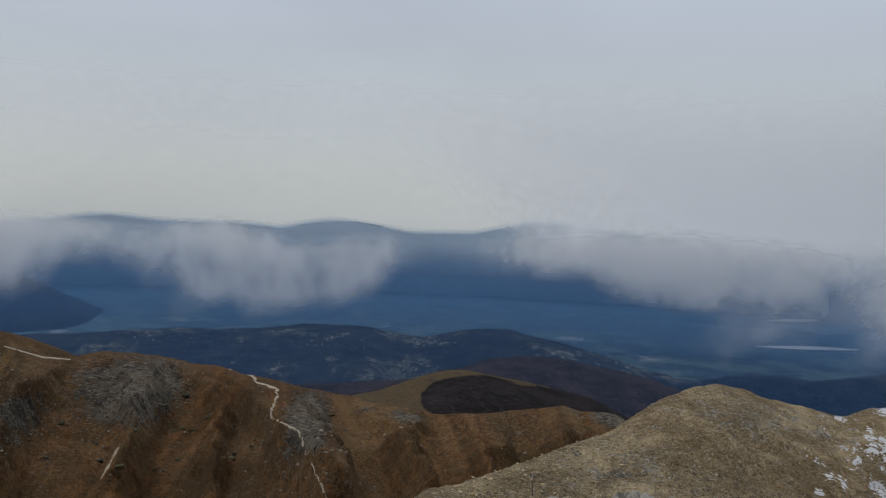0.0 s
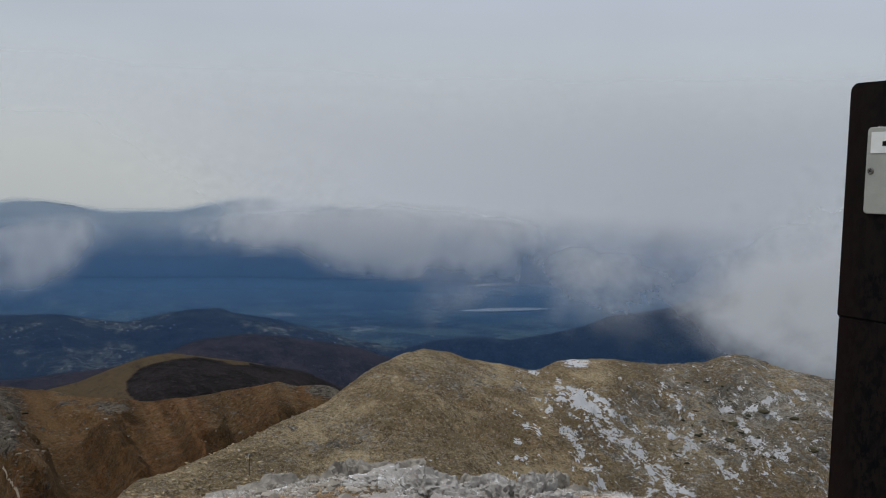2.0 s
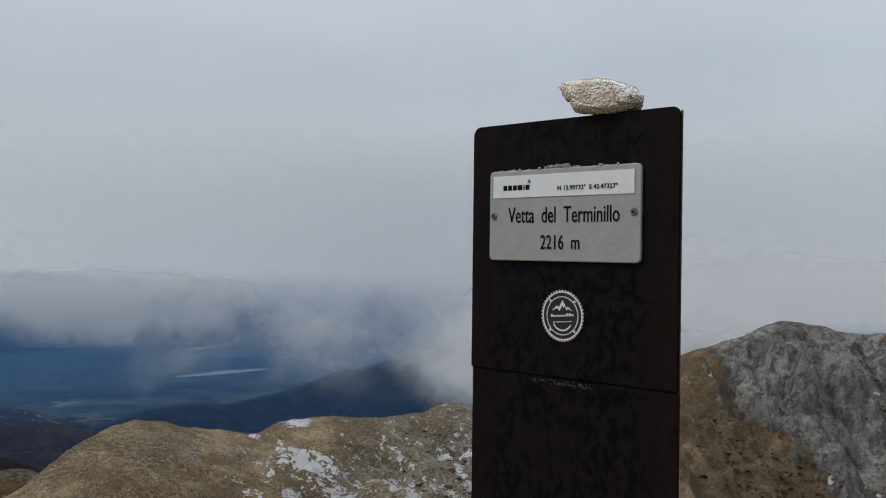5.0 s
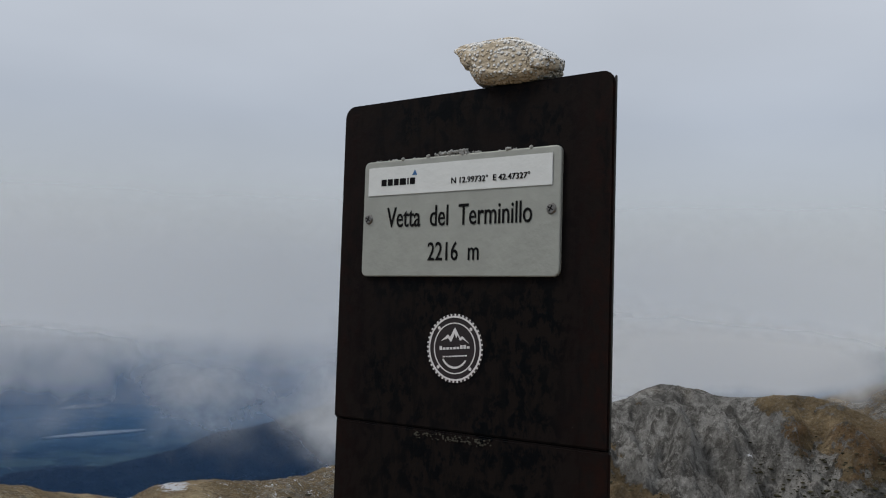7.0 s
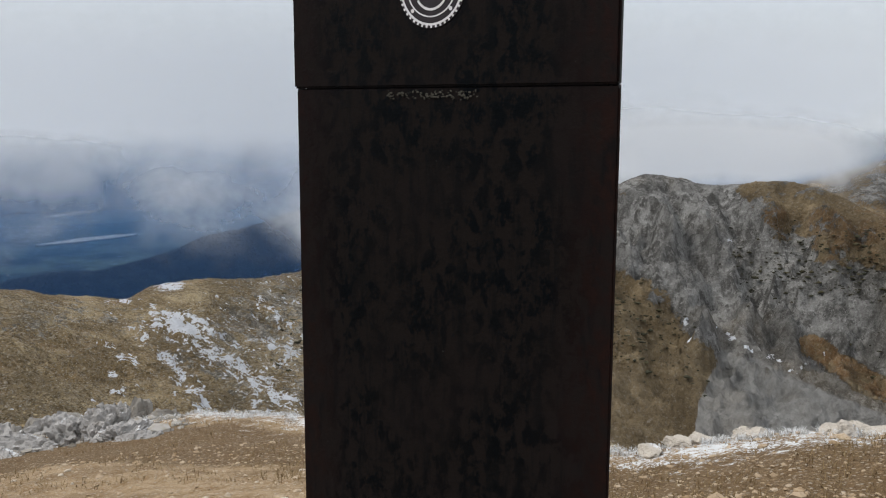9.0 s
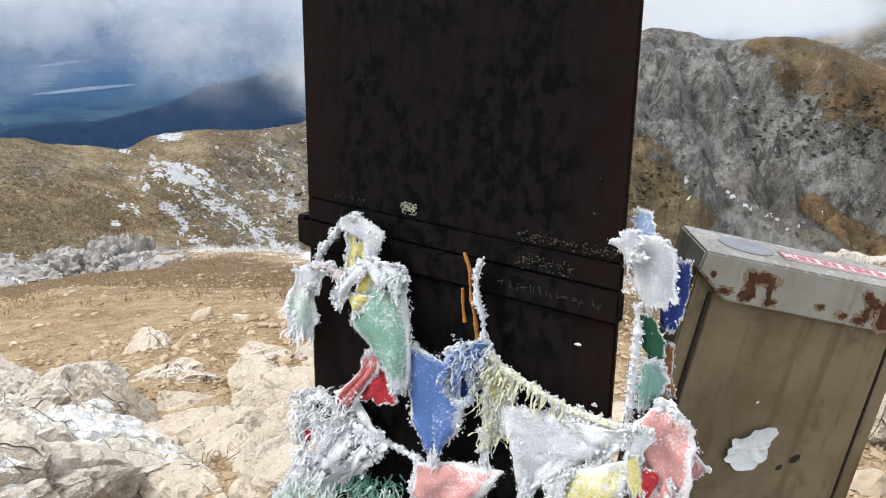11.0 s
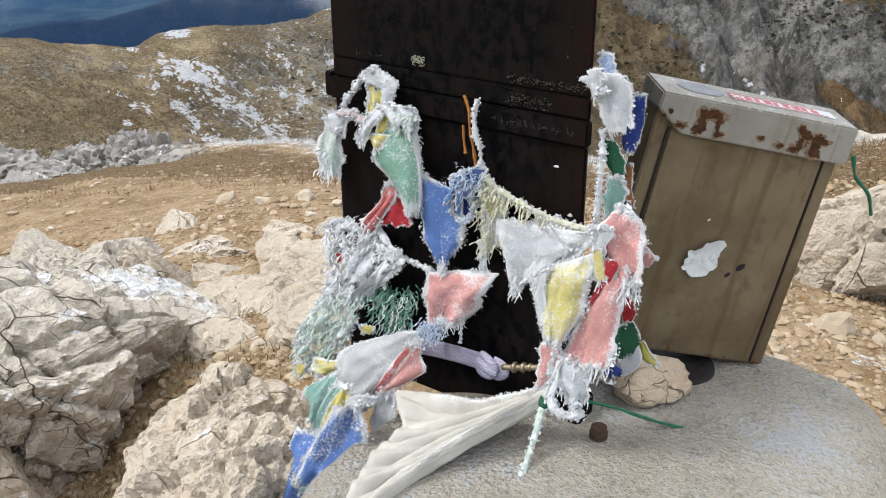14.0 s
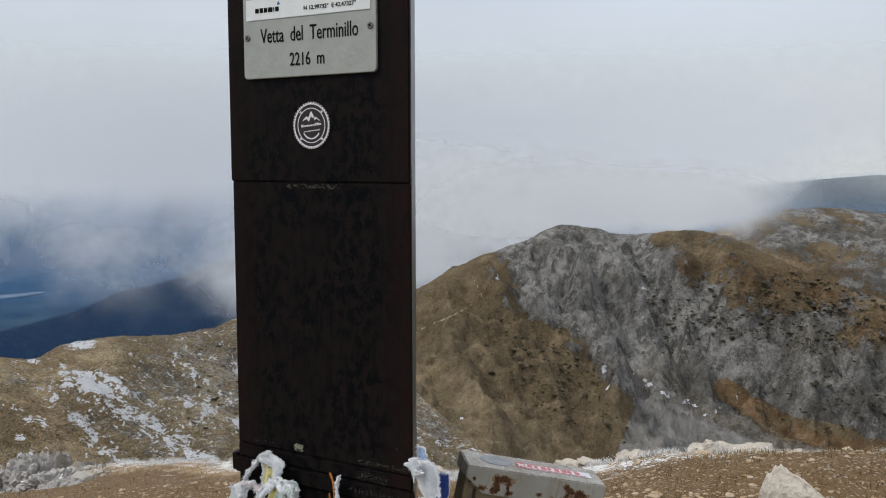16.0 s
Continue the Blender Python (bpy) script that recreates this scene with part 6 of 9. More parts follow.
def plate_sheet():
    """A thin sheet with rounded corners and a softened front rim."""
    bm = bmesh.new()
    rings = []
    for inset, y in ((0.0, -0.0005), (0.0, -0.0044), (0.0006, -0.0052), (0.0016, -0.0055)):
        r, ring = 0.008 - inset, []
        for cx, cz, a0 in ((0.342, 1.494, 0), (0.058, 1.494, 90), (0.058, 1.358, 180), (0.342, 1.358, 270)):
            for k in range(7):
                a = radians(a0 + 15 * k)
                ring.append(bm.verts.new((cx + r * math.cos(a), y, cz + r * math.sin(a))))
        rings.append(ring)
    n = len(rings[0])
    for a, b in zip(rings, rings[1:]):
        for k in range(n):
            bm.faces.new((a[k], a[(k + 1) % n], b[(k + 1) % n], b[k]))
    bm.faces.new(rings[-1])
    bm.faces.new(rings[0][::-1])
    bmesh.ops.recalc_face_normals(bm, faces=bm.faces[:])
    return bm


plate = on(stele, part("name_plate", plate_sheet(), alu, None, "grey aluminium plate with black engraved words"))


def sub(ob):
    ob.parent = plate
    ob.matrix_parent_inverse = plate.matrix_world.inverted()
    return ob


bpy.context.view_layer.update()
sub(part("title_strip", box_bm(0.0585, 0.3395, -0.0068, -0.0056, 1.4560, 1.4935, 0.0004), white_film, None, "white printed strip"))
sub(words("Vetta  del  Terminillo", 0.2025, 1.4265, 0.221, 0.0262, -0.0058, None, ink, weight=0.004))
sub(words("2216  m", 0.2000, 1.3815, 0.078, 0.0235, -0.0058, None, ink, weight=0.004))
sub(words("N 12.99732°  E 42.47327°", 0.2525, 1.4695, 0.114, 0.0078, -0.0070, None, ink, weight=0.006))
# the maker's mark, as plain strokes and a small triangle
LOGO = bmesh.new()
bmesh.ops.create_cone(LOGO, cap_ends=True, segments=3, radius1=0.0046, radius2=0.0046, depth=0.0006, matrix=Matrix.Translation((0.137, -0.0070, 1.4825)) @ Matrix.Rotation(radians(90), 4, "X"))
for k, (w, g) in enumerate(((0.0085, 0), (0.0085, 0), (0.0080, 0), (0.0105, 0), (0.0022, 0), (0.0085, 0))):
    x = 0.0815 + (0, 0.0105, 0.0210, 0.0308, 0.0435, 0.0478)[k]
    sub(part("logo_stroke", box_bm(x, x + w, -0.0072, -0.0069, 1.4685, 1.4770), ink))
sub(part("logo_triangle", LOGO, ink_blue))


def screw_at(x, z):
    bm = bmesh.new()
    bmesh.ops.create_cone(bm, cap_ends=True, segments=24, radius1=0.0068, radius2=0.0052, depth=0.0024, matrix=pose(x, -0.0068, z, 90))
    s = sub(part("screw", bm, screw_steel))
    return s


for sx, sz in ((0.0605, 1.4255), (0.3385, 1.4285)):
    screw_at(sx, sz)
    for turn in (30, 120):
        bm = box_bm(-0.0042, 0.0042, -0.0003, 0.0003, -0.0007, 0.0007)
        bmesh.ops.transform(bm, matrix=pose(sx, -0.0081, sz, 0, turn, 0), verts=bm.verts[:])
        sub(part("screw_slot", bm, ink))

# stains of rime on the plate's upper rim
bm = bmesh.new()
prng = random.Random(40)
for _ in range(70):
    x = prng.choice((prng.uniform(0.165, 0.225), prng.uniform(0.165, 0.225), prng.uniform(0.06, 0.345)))
    s = prng.uniform(0.0012, 0.003)
    bmesh.ops.create_icosphere(bm, subdivisions=1, radius=s, matrix=Matrix.Translation((x, -0.003 + prng.uniform(-0.002, 0.002), 1.5025 + prng.uniform(-0.001, 0.004 if 0.165 < x < 0.225 else 0.001))))
tagged(sub(part("rime", bm, plain("grey_crust", (0.34, 0.34, 0.33), 0.9), None, "grey crust on the plate's top rim")), kind="stuff")


# the round sticker: a toothed ring with a mountain and two illegible lines
def prism(outline, y, thick=0.0005):
    """A thin flat shape standing towards -y from an outline of x, z."""
    bm = bmesh.new()
    f = bm.faces.new([bm.verts.new((x, y, z)) for x, z in outline])
    ext = bmesh.ops.extrude_face_region(bm, geom=[f])
    bmesh.ops.translate(bm, vec=(0, -thick, 0), verts=[v for v in ext["geom"] if isinstance(v, bmesh.types.BMVert)])
    bmesh.ops.recalc_face_normals(bm, faces=bm.faces[:])
    return bm


def ring_bm(cx, cz, r0, r1, y, n=64, thick=0.0005):
    bm = bmesh.new()
    v = [[bm.verts.new((cx + r * math.cos(2 * math.pi * k / n), yy, cz + r * math.sin(2 * math.pi * k / n))) for k in range(n)] for r, yy in ((r0, y), (r0, y - thick), (r1, y - thick), (r1, y))]
    for q in range(3):
        for k in range(n):
            bm.faces.new((v[q][k], v[q][(k + 1) % n], v[q + 1][(k + 1) % n], v[q + 1][k]))
    bmesh.ops.recalc_face_normals(bm, faces=bm.faces[:])
    return bm


def disc_bm(cx, cz, r, y, n=48):
    bm = bmesh.new()
    bmesh.ops.create_cone(bm, cap_ends=True, segments=n, radius1=r, radius2=r, depth=0.0004, matrix=pose(cx, y, cz, 90))
    return bm


BX, BZ, BR = 0.2035, 1.262, 0.0425
badge = on(stele, part("sticker", disc_bm(BX, BZ, BR, -0.0004), decal_dark, None, "round dark sticker with a white toothed ring"))
bpy.context.view_layer.update()


def onto_badge(ob):
    ob.parent = badge
    ob.matrix_parent_inverse = badge.matrix_world.inverted()
    return ob


onto_badge(part("ring", ring_bm(BX, BZ, 0.0376, 0.0398, -0.0006, 72), decal_white))
for k in range(44):
    a = 2 * math.pi * k / 44
    bm = box_bm(-0.0011, 0.0011, -0.0002, 0.0002, 0.0392, 0.0422)
    bmesh.ops.transform(bm, matrix=Matrix.Translation((BX, -0.0010, BZ)) @ Matrix.Rotation(a, 4, "Y"), verts=bm.verts[:])
    onto_badge(part("tooth", bm, decal_white))
onto_badge(part("ring", ring_bm(BX, BZ, 0.0302, 0.0316, -0.0006, 60), decal_white))
for k in range(4):
    a = radians(45 + 90 * k)
    onto_badge(part("dot", disc_bm(BX + 0.034 * math.cos(a), BZ + 0.034 * math.sin(a), 0.0021, -0.0010, 16), decal_white))


def polygon(points, y):
    return prism([(BX + x, BZ + z) for x, z in points], y)


onto_badge(part("peak", polygon(((-0.021, 0.008), (-0.0105, 0.0165), (-0.007, 0.0135), (0.0, 0.0255), (0.008, 0.013), (0.011, 0.0155), (0.021, 0.007), (0.012, 0.0120), (0.008, 0.0095), (0.0045, 0.0165), (0.002, 0.0125), (0.0, 0.0185), (-0.003, 0.012), (-0.0055, 0.0075), (-0.010, 0.0120)), -0.0006), decal_white))
for k in range(9):
    x = -0.0225 + k * 0.0052
    bm = box_bm(x, x + 0.0038, -0.0002, 0.0002, -0.0012, 0.0035 if k in (0, 6, 7) else 0.0016)
    bmesh.ops.transform(bm, matrix=Matrix.Translation((BX, -0.0011, BZ)) @ pose(0, 0, 0, 0, -5, 0), verts=bm.verts[:])
    onto_badge(part("text_bar", bm, decal_white))
for k in range(8):
    x = -0.018 + k * 0.0047
    bm = box_bm(x, x + 0.0034, -0.0002, 0.0002, -0.0105, -0.0088)
    bmesh.ops.transform(bm, matrix=Matrix.Translation((BX, -0.0011, BZ)) @ pose(0, 0, 0, 0, -5, 0), verts=bm.verts[:])
    onto_badge(part("text_bar", bm, decal_white))
onto_badge(part("arc", polygon([(0.022 * math.cos(radians(a)), 0.024 * math.sin(radians(a)) - 0.001) for a in range(215, 326, 10)] + [(0.020 * math.cos(radians(a)), 0.0215 * math.sin(radians(a)) - 0.001) for a in range(325, 214, -10)], -0.0006), decal_white))


# glue remains, scratched strokes and lichen on the panels
def crust(name, x0, x1, z0, z1, n, seed, material, y=-0.0006, size=0.0016, label=""):
    rng = random.Random(seed)
    bm = bmesh.new()
    for _ in range(n):
        s = size * rng.uniform(0.4, 1.3)
        bmesh.ops.create_icosphere(bm, subdivisions=1, radius=1, matrix=Matrix.Translation((rng.uniform(x0, x1), y, rng.triangular(z0, z1))) @ Matrix.Diagonal((s * rng.uniform(0.6, 2.2), s * 0.45, s, 1)))
    return tagged(on(stele, part(name, bm, material, None, label)), kind="stuff")


glue = plain("old_glue", (0.050, 0.046, 0.036), 0.9)
lichen = plain("pale_lichen", (0.26, 0.26, 0.19), 0.95)
crust("glue_stain", 0.145, 0.262, 1.146, 1.158, 120, 1, glue, size=0.0010, label="grey remains of an old sticker")
crust("lichen", 0.150, 0.172, 0.652, 0.668, 110, 2, lichen, size=0.0009, label="tuft of pale lichen")
crust("glue_stain", 0.30, 0.41, 0.650, 0.664, 130, 3, glue, size=0.0008, label="pale worn patch")
crust("glue_stain", 0.05, 0.10, 0.653, 0.662, 26, 4, glue, size=0.0007, label="pale worn patch")
crust("glue_stain", 0.30, 0.365, 0.6225, 0.641, 110, 5, glue, y=-0.0026, size=0.0008, label="pale worn patch")
for k, (x, z) in enumerate(((0.374, 0.556), (0.399, 0.43), (0.398, 0.497))):
    crust("speck", x - 0.002, x + 0.002, z - 0.001, z + 0.001, 3, 20 + k, decal_white, size=0.0015)
scratch = plain("scratched_steel", (0.022, 0.023, 0.023), 0.6)
rng4 = random.Random(14)
for k in range(13):
    x = 0.286 + k * 0.0093
    for _ in range(2):
        h = rng4.uniform(0.006, 0.010)
        bm = box_bm(-0.0005, 0.0005, -0.0002, 0.0002, -h / 2, h / 2)
        bmesh.ops.transform(bm, matrix=pose(x + rng4.uniform(-0.003, 0.003), -0.0063, 0.604 + rng4.uniform(-0.002, 0.002), 0, rng4.choice((0, 20, -20, 80)), 0), verts=bm.verts[:])
        on(stele, part("scratch", bm, scratch))

# ---- stones on the stele and the base ----
def knobbly_stone():
    """Ochre limestone, its upper side under a crust of knobbly rime."""
    m = Mat("rimed_ochre_stone")
    knob = m.cells(190, "F1")
    low, fine = m.noise(22, 4), m.noise(260, 4, 0.65)
    col = m.mix(m.span(low, 0.4, 0.6), (0.46, 0.385, 0.285), (0.58, 0.515, 0.42))
    crust = m.math("ADD", m.math("MULTIPLY", m.up(), 0.42), m.math("MULTIPLY", m.math("SUBTRACT", low, 0.5), 1.6))
    crust = m.math("ADD", crust, m.span(knob, 0.15, 0.55, 0.75, -0.15))
    col = m.mix(m.span(crust, -0.02, 0.32), col, (0.70, 0.70, 0.69))
    hgt = m.math("ADD", m.span(knob, 0.1, 0.6, 1.0, 0.0), m.math("MULTIPLY", fine, 0.4))
    return m.done(col, 0.9, 0, m.bump(hgt, 0.9, 0.004), 0.2)


top_stone_mat = knobbly_stone()


def top_stone():
    """Narrow below, wide above, with a pointed corner to one side."""
    mesh = rock_mesh("top_stone", (1, 1, 1), 231, 6, cuts=9, rough=0.05, joints=0.0)
    for v in mesh.vertices:
        x, y, h = (math.copysign(min(1.0, abs(c)) ** 0.72, c) for c in v.co)
        left = np.interp(h, (-1, -0.2, 0.5, 1), (0.056, 0.066, 0.084, 0.088))
        right = np.interp(h, (-1, 0, 0.6, 1), (0.070, 0.074, 0.066, 0.046))
        v.co = (x * (left if x < 0 else right), y * (0.046 - 0.018 * max(0.0, -x) ** 2), 0.0310 * h - 0.010 * max(x, 0) ** 2 * (h > 0) + 0.006 * max(0.0, -x) ** 2 * (h > 0.2))
    ob = part("top_stone", mesh, top_stone_mat, None, "", True)
    ob.matrix_world = pose(0.262, 0.022, 1.6115, 2, 2, 4)
    tagged(ob, "rough limestone stone with rime lying on the stele", "stone")


top_stone()
base_stone = part("base_stone", rock_mesh("base_stone", (0.072, 0.046, 0.040), 243, 4, cuts=18, rough=0.12, joints=0.02), limestone("yellow_limestone", (0.62, 0.50, 0.37), -0.05, 3.0), None, "", True)
base_stone.matrix_world = pose(0.468, 0.110, 0.226, 0, 4, 38)
tagged(base_stone, "yellowish rounded stone lying on the concrete base", "stone")


def bolt_mesh():
    bm = bmesh.new()
    bmesh.ops.create_cone(bm, cap_ends=True, segments=20, radius1=0.0115, radius2=0.0105, depth=0.045, matrix=Matrix.Translation((0, 0, 0.0225)))
    for k in range(6):
        bmesh.ops.create_cone(bm, cap_ends=True, segments=20, radius1=0.0122, radius2=0.0122, depth=0.0022, matrix=Matrix.Translation((0, 0, 0.006 + k * 0.006)))
    return bm


rust_brown = plain("rusty_iron", (0.075, 0.045, 0.032), 0.85, 0.1, 0.4, 150)
bolt = part("anchor_bolt", bolt_mesh(), rust_brown)
bolt.location = (0.466, -0.020, 0.176)
tagged(bolt, "rusty threaded bolt standing in the concrete", "bolt")


def puck():
    bm = bmesh.new()
    n = 40
    prof = ((0.0, 0.022), (0.030, 0.022), (0.032, 0.020), (0.046, 0.020), (0.048, 0.022), (0.066, 0.021), (0.072, 0.016), (0.073, 0.0), (0.0, 0.0))
    rows = [[bm.verts.new((r * math.cos(2 * math.pi * k / n), r * math.sin(2 * math.pi * k / n), z)) for k in range(n)] for r, z in prof]
    for a, b in zip(rows, rows[1:]):
        for k in range(n):
            bm.faces.new((a[k], a[(k + 1) % n], b[(k + 1) % n], b[k]))
    bmesh.ops.remove_doubles(bm, verts=bm.verts[:], dist=1e-5)
    bmesh.ops.recalc_face_normals(bm, faces=bm.faces[:])
    ob = part("iron_cap", bm, plain("dark_iron", (0.016, 0.013, 0.013), 0.75, 0.0, 0.5, 90), None, "", True)
    ob.location = (0.468, 0.212, 0.197)
    ob.scale = (0.86, 0.86, 0.45)
    tagged(ob, "dark round iron cap under the metal box", "cap")


puck()


# ---- the metal box for the summit book ----
def box_material(name, base, dirt, rusty):
    m = Mat(name)
    a, b, c = m.noise(6, 5, 0.6), m.noise(28, 5, 0.65), m.noise(160, 4)
    col = m.mix(m.span(a, 0.38, 0.62), base, dirt)
    col = m.mix(m.math("MULTIPLY", m.span(b, 0.55, 0.72), 0.5), col, tuple(x * 0.55 for x in dirt))
    runs = m.noise(1.0, 5, 0.6, m.scaled(m.coords(), (46, 46, 4)), 0.3)
    col = m.mix(m.math("MULTIPLY", m.span(runs, 0.50, 0.66), 0.55), col, (dirt[0] * 0.72, dirt[1] * 0.62, dirt[2] * 0.45))
    r = m.math("ADD", m.math("MULTIPLY", m.attr("rusty"), 0.85), m.math("MULTIPLY", m.math("SUBTRACT", m.noise(70, 6, 0.7), 0.5), 4.2))
    r = m.math("ADD", r, m.math("MULTIPLY", m.math("SUBTRACT", b, 0.5), 1.4))
    col = m.mix(m.span(r, 0.42, 0.62), col, rusty)
    col = m.mix(m.math("MULTIPLY", m.span(r, 0.7, 0.85), 0.7), col, (0.03, 0.015, 0.01))
    f = m.math("ADD", m.attr("frost"), m.math("MULTIPLY", m.math("SUBTRACT", c, 0.5), 3.0))
    col = m.mix(m.span(f, 0.62, 0.8), col, (0.50, 0.51, 0.52))
    return m.done(col, m.span(b, 0.3, 0.7, 0.42, 0.6), 0.35, m.bump(m.math("ADD", b, c), 0.2, 0.002), 0.4)


body_metal = box_material("weathered_steel_body", (0.205, 0.160, 0.098), (0.140, 0.102, 0.058), (0.10, 0.040, 0.014))
lid_metal = box_material("weathered_steel_lid", (0.36, 0.345, 0.31), (0.27, 0.25, 0.215), (0.13, 0.048, 0.016))

ex = Vector((0.7100, 0.6681, -0.2226)).normalized()
ez = Vector((0.1365, 0.1796, 0.9742))
ez = (ez - ez.dot(ex) * ex).normalized()
ey = ez.cross(ex)
CORNER = Vector((0.3825, 0.0998, 0.2581)) + 0.006 * ex + 0.012 * ey
frame_m = Matrix.Translation(CORNER) @ Matrix(((ex.x, ey.x, ez.x, 0), (ex.y, ey.y, ez.y, 0), (ex.z, ey.z, ez.z, 0), (0, 0, 0, 1)))
# in the box's own axes: x across its front, y to its back, z up
BW, BD, BH, LH = 0.277, 0.057, 0.3365, 0.0495
book_box = new("book_box")
book_box.matrix_world = frame_m
tagged(book_box, "leaning weathered steel box with a rust-eaten lid", "box")


def box_part(name, bm, material, label="", cuts=0, rusty=None, frost=None, parent=None):
    if cuts:
        bmesh.ops.subdivide_edges(bm, edges=[e for e in bm.edges if e.calc_length() > 0.03], cuts=cuts, use_grid_fill=True)
    mesh = bpy.data.meshes.new(name)
    bm.to_mesh(mesh)
    bm.free()
    co = np.array([v.co[:] for v in mesh.vertices])
    for key, fn in (("rusty", rusty), ("frost", frost)):
        a = mesh.attributes.new(key, "FLOAT", "POINT")
        a.data.foreach_set("value", (fn(co) if fn else np.full(len(co), -2.0)).astype(np.float32))
    return part(name, mesh, material, parent or book_box, label)


def spots(points):
    def f(co):
        out = np.full(len(co), -2.0)
        for x, z, rx, rz in points:
            out = np.maximum(out, 1.3 - 1.3 * np.hypot((co[:, 0] - x) / rx, (co[:, 2] - z) / rz))
        return out
    return f


body = box_part("body", box_bm(0, BW, 0.002, BD, 0, BH + 0.02, 0.002), body_metal, "", 12,
                lambda co: np.where(co[:, 2] < 0.012, 0.35 - co[:, 2] * 30, -2.0))
door = box_part("front_panel", box_bm(0.024, 0.252, -0.0025, 0.004, 0.004, BH + 0.006, 0.0012), body_metal, "dull grey-brown steel front panel", 14,
                lambda co: np.maximum(spots([(0.09, 0.012, 0.03, 0.010), (0.20, 0.01, 0.03, 0.008)])(co), np.where(co[:, 2] < 0.016, 0.22, -2.0)),
                lambda co: 0.50 - 1.2 * np.hypot((co[:, 0] - 0.185) / 0.085, (co[:, 2] - 0.312) / 0.03))


def lid_bm():
    """The lid: a cap that slopes to its front, its flange cut off slantwise at the left."""
    bm = bmesh.new()
    x0, x1, f, b, z0, z1 = -0.006, BW + 0.006, -0.012, BD + 0.006, BH - 0.012, BH + LH
    lower = 0.011
    front = [(x0, f, z0 + 0.029), (x0 + 0.040, f - 0.001, z0), (x1 - 0.004, f - 0.001, z0 - 0.002), (x1, f, z0 + 0.004), (x1, f, z1 - lower), (x0 + 0.002, f, z1 - lower)]
    back = [(x0, b, z0 + 0.029), (x0 + 0.040, b, z0 + 0.02), (x1 - 0.004, b, z0 + 0.02), (x1, b, z0 + 0.022), (x1, b, z1), (x0, b, z1)]
    vf, vb = [bm.verts.new(p) for p in front], [bm.verts.new(p) for p in back]
    bm.faces.new(vf)
    bm.faces.new(vb[::-1])
    for k in range(6):
        bm.faces.new((vf[k], vb[k], vb[(k + 1) % 6], vf[(k + 1) % 6]))
    bmesh.ops.recalc_face_normals(bm, faces=bm.faces[:])
    bmesh.ops.bevel(bm, geom=[e for e in bm.edges if e.calc_face_angle(0) > 0.5], offset=0.0022, segments=2, affect="EDGES")
    bmesh.ops.triangulate(bm, faces=bm.faces[:])
    return bm


RUST = ((0.072, 0.358, 0.016, 0.0055), (0.058, 0.357, 0.007, 0.006), (0.057, 0.345, 0.006, 0.010), (0.054, 0.334, 0.007, 0.006), (0.082, 0.345, 0.0032, 0.015), (0.085, 0.333, 0.006, 0.004), (0.062, 0.340, 0.004, 0.005),
        (0.200, 0.361, 0.005, 0.0045), (0.210, 0.354, 0.008, 0.006), (0.228, 0.352, 0.008, 0.007), (0.236, 0.349, 0.009, 0.004), (0.227, 0.340, 0.0065, 0.010), (0.228, 0.331, 0.010, 0.0055), (0.204, 0.340, 0.005, 0.008),
        (0.198, 0.332, 0.007, 0.004), (0.176, 0.334, 0.005, 0.0035), (0.147, 0.339, 0.0045, 0.0030), (0.012, 0.352, 0.0035, 0.0035), (0.030, 0.336, 0.008, 0.0035), (0.004, 0.345, 0.003, 0.002))
lid = box_part("lid", lid_bm(), lid_metal, "pale steel lid with rust holes", 16,
               spots([(x, z, rx * 1.7, rz * 1.7) for x, z, rx, rz in RUST[:7]] + [(x, z, rx * 1.5, rz * 1.5) for x, z, rx, rz in RUST[8:15]]),
               lambda co: np.where(co[:, 2] > BH + LH - 0.013, 0.34, -2.0))
rust_scale = plain("rust_scale", (0.085, 0.034, 0.014), 0.9, 0, 0.6, 180)
rust_stain = plain("rust_stain", (0.25, 0.175, 0.105), 0.85, 0, 0.4, 160)


def rust_patch(x, z, rx, rz, seed, material, y, name):
    """A ragged flake of rust on the lid's front."""
    out = []
    for k in range(26):
        a = 2 * math.pi * k / 26
        r = 1 + 0.55 * noise.noise((math.cos(a) * 1.7, math.sin(a) * 1.7, seed * 3.1)) + 0.45 * noise.noise((math.cos(a) * 5, math.sin(a) * 5, seed * 1.7))
        out.append((x + rx * r * math.cos(a), z + rz * r * math.sin(a)))
    part(name, prism_at(out, y, 0.0004), material, lid)


def prism_at(outline, y, thick):
    bm = bmesh.new()
    f = bm.faces.new([bm.verts.new((x, y, z)) for x, z in outline])
    ext = bmesh.ops.extrude_face_region(bm, geom=[f])
    bmesh.ops.translate(bm, vec=(0, -thick, 0), verts=[v for v in ext["geom"] if isinstance(v, bmesh.types.BMVert)])
    bmesh.ops.recalc_face_normals(bm, faces=bm.faces[:])
    return bm


for k, (x, z, rx, rz) in enumerate(RUST):
    if rx > 0.004:
        rust_patch(x, z, rx * 1.35, rz * 1.45, 40 + k, rust_stain, -0.0128 - 0.00002 * k, "rust_stain")
    rust_patch(x, z, rx, rz, k, rust_scale, -0.0134 - 0.00002 * k, "rust_flake")
# seams beside the front panel
for x in (0.0205, 0.2555):
    box_part("seam", box_bm(x - 0.0014, x + 0.0014, -0.0008, 0.003, 0.004, BH - 0.008), decal_dark)
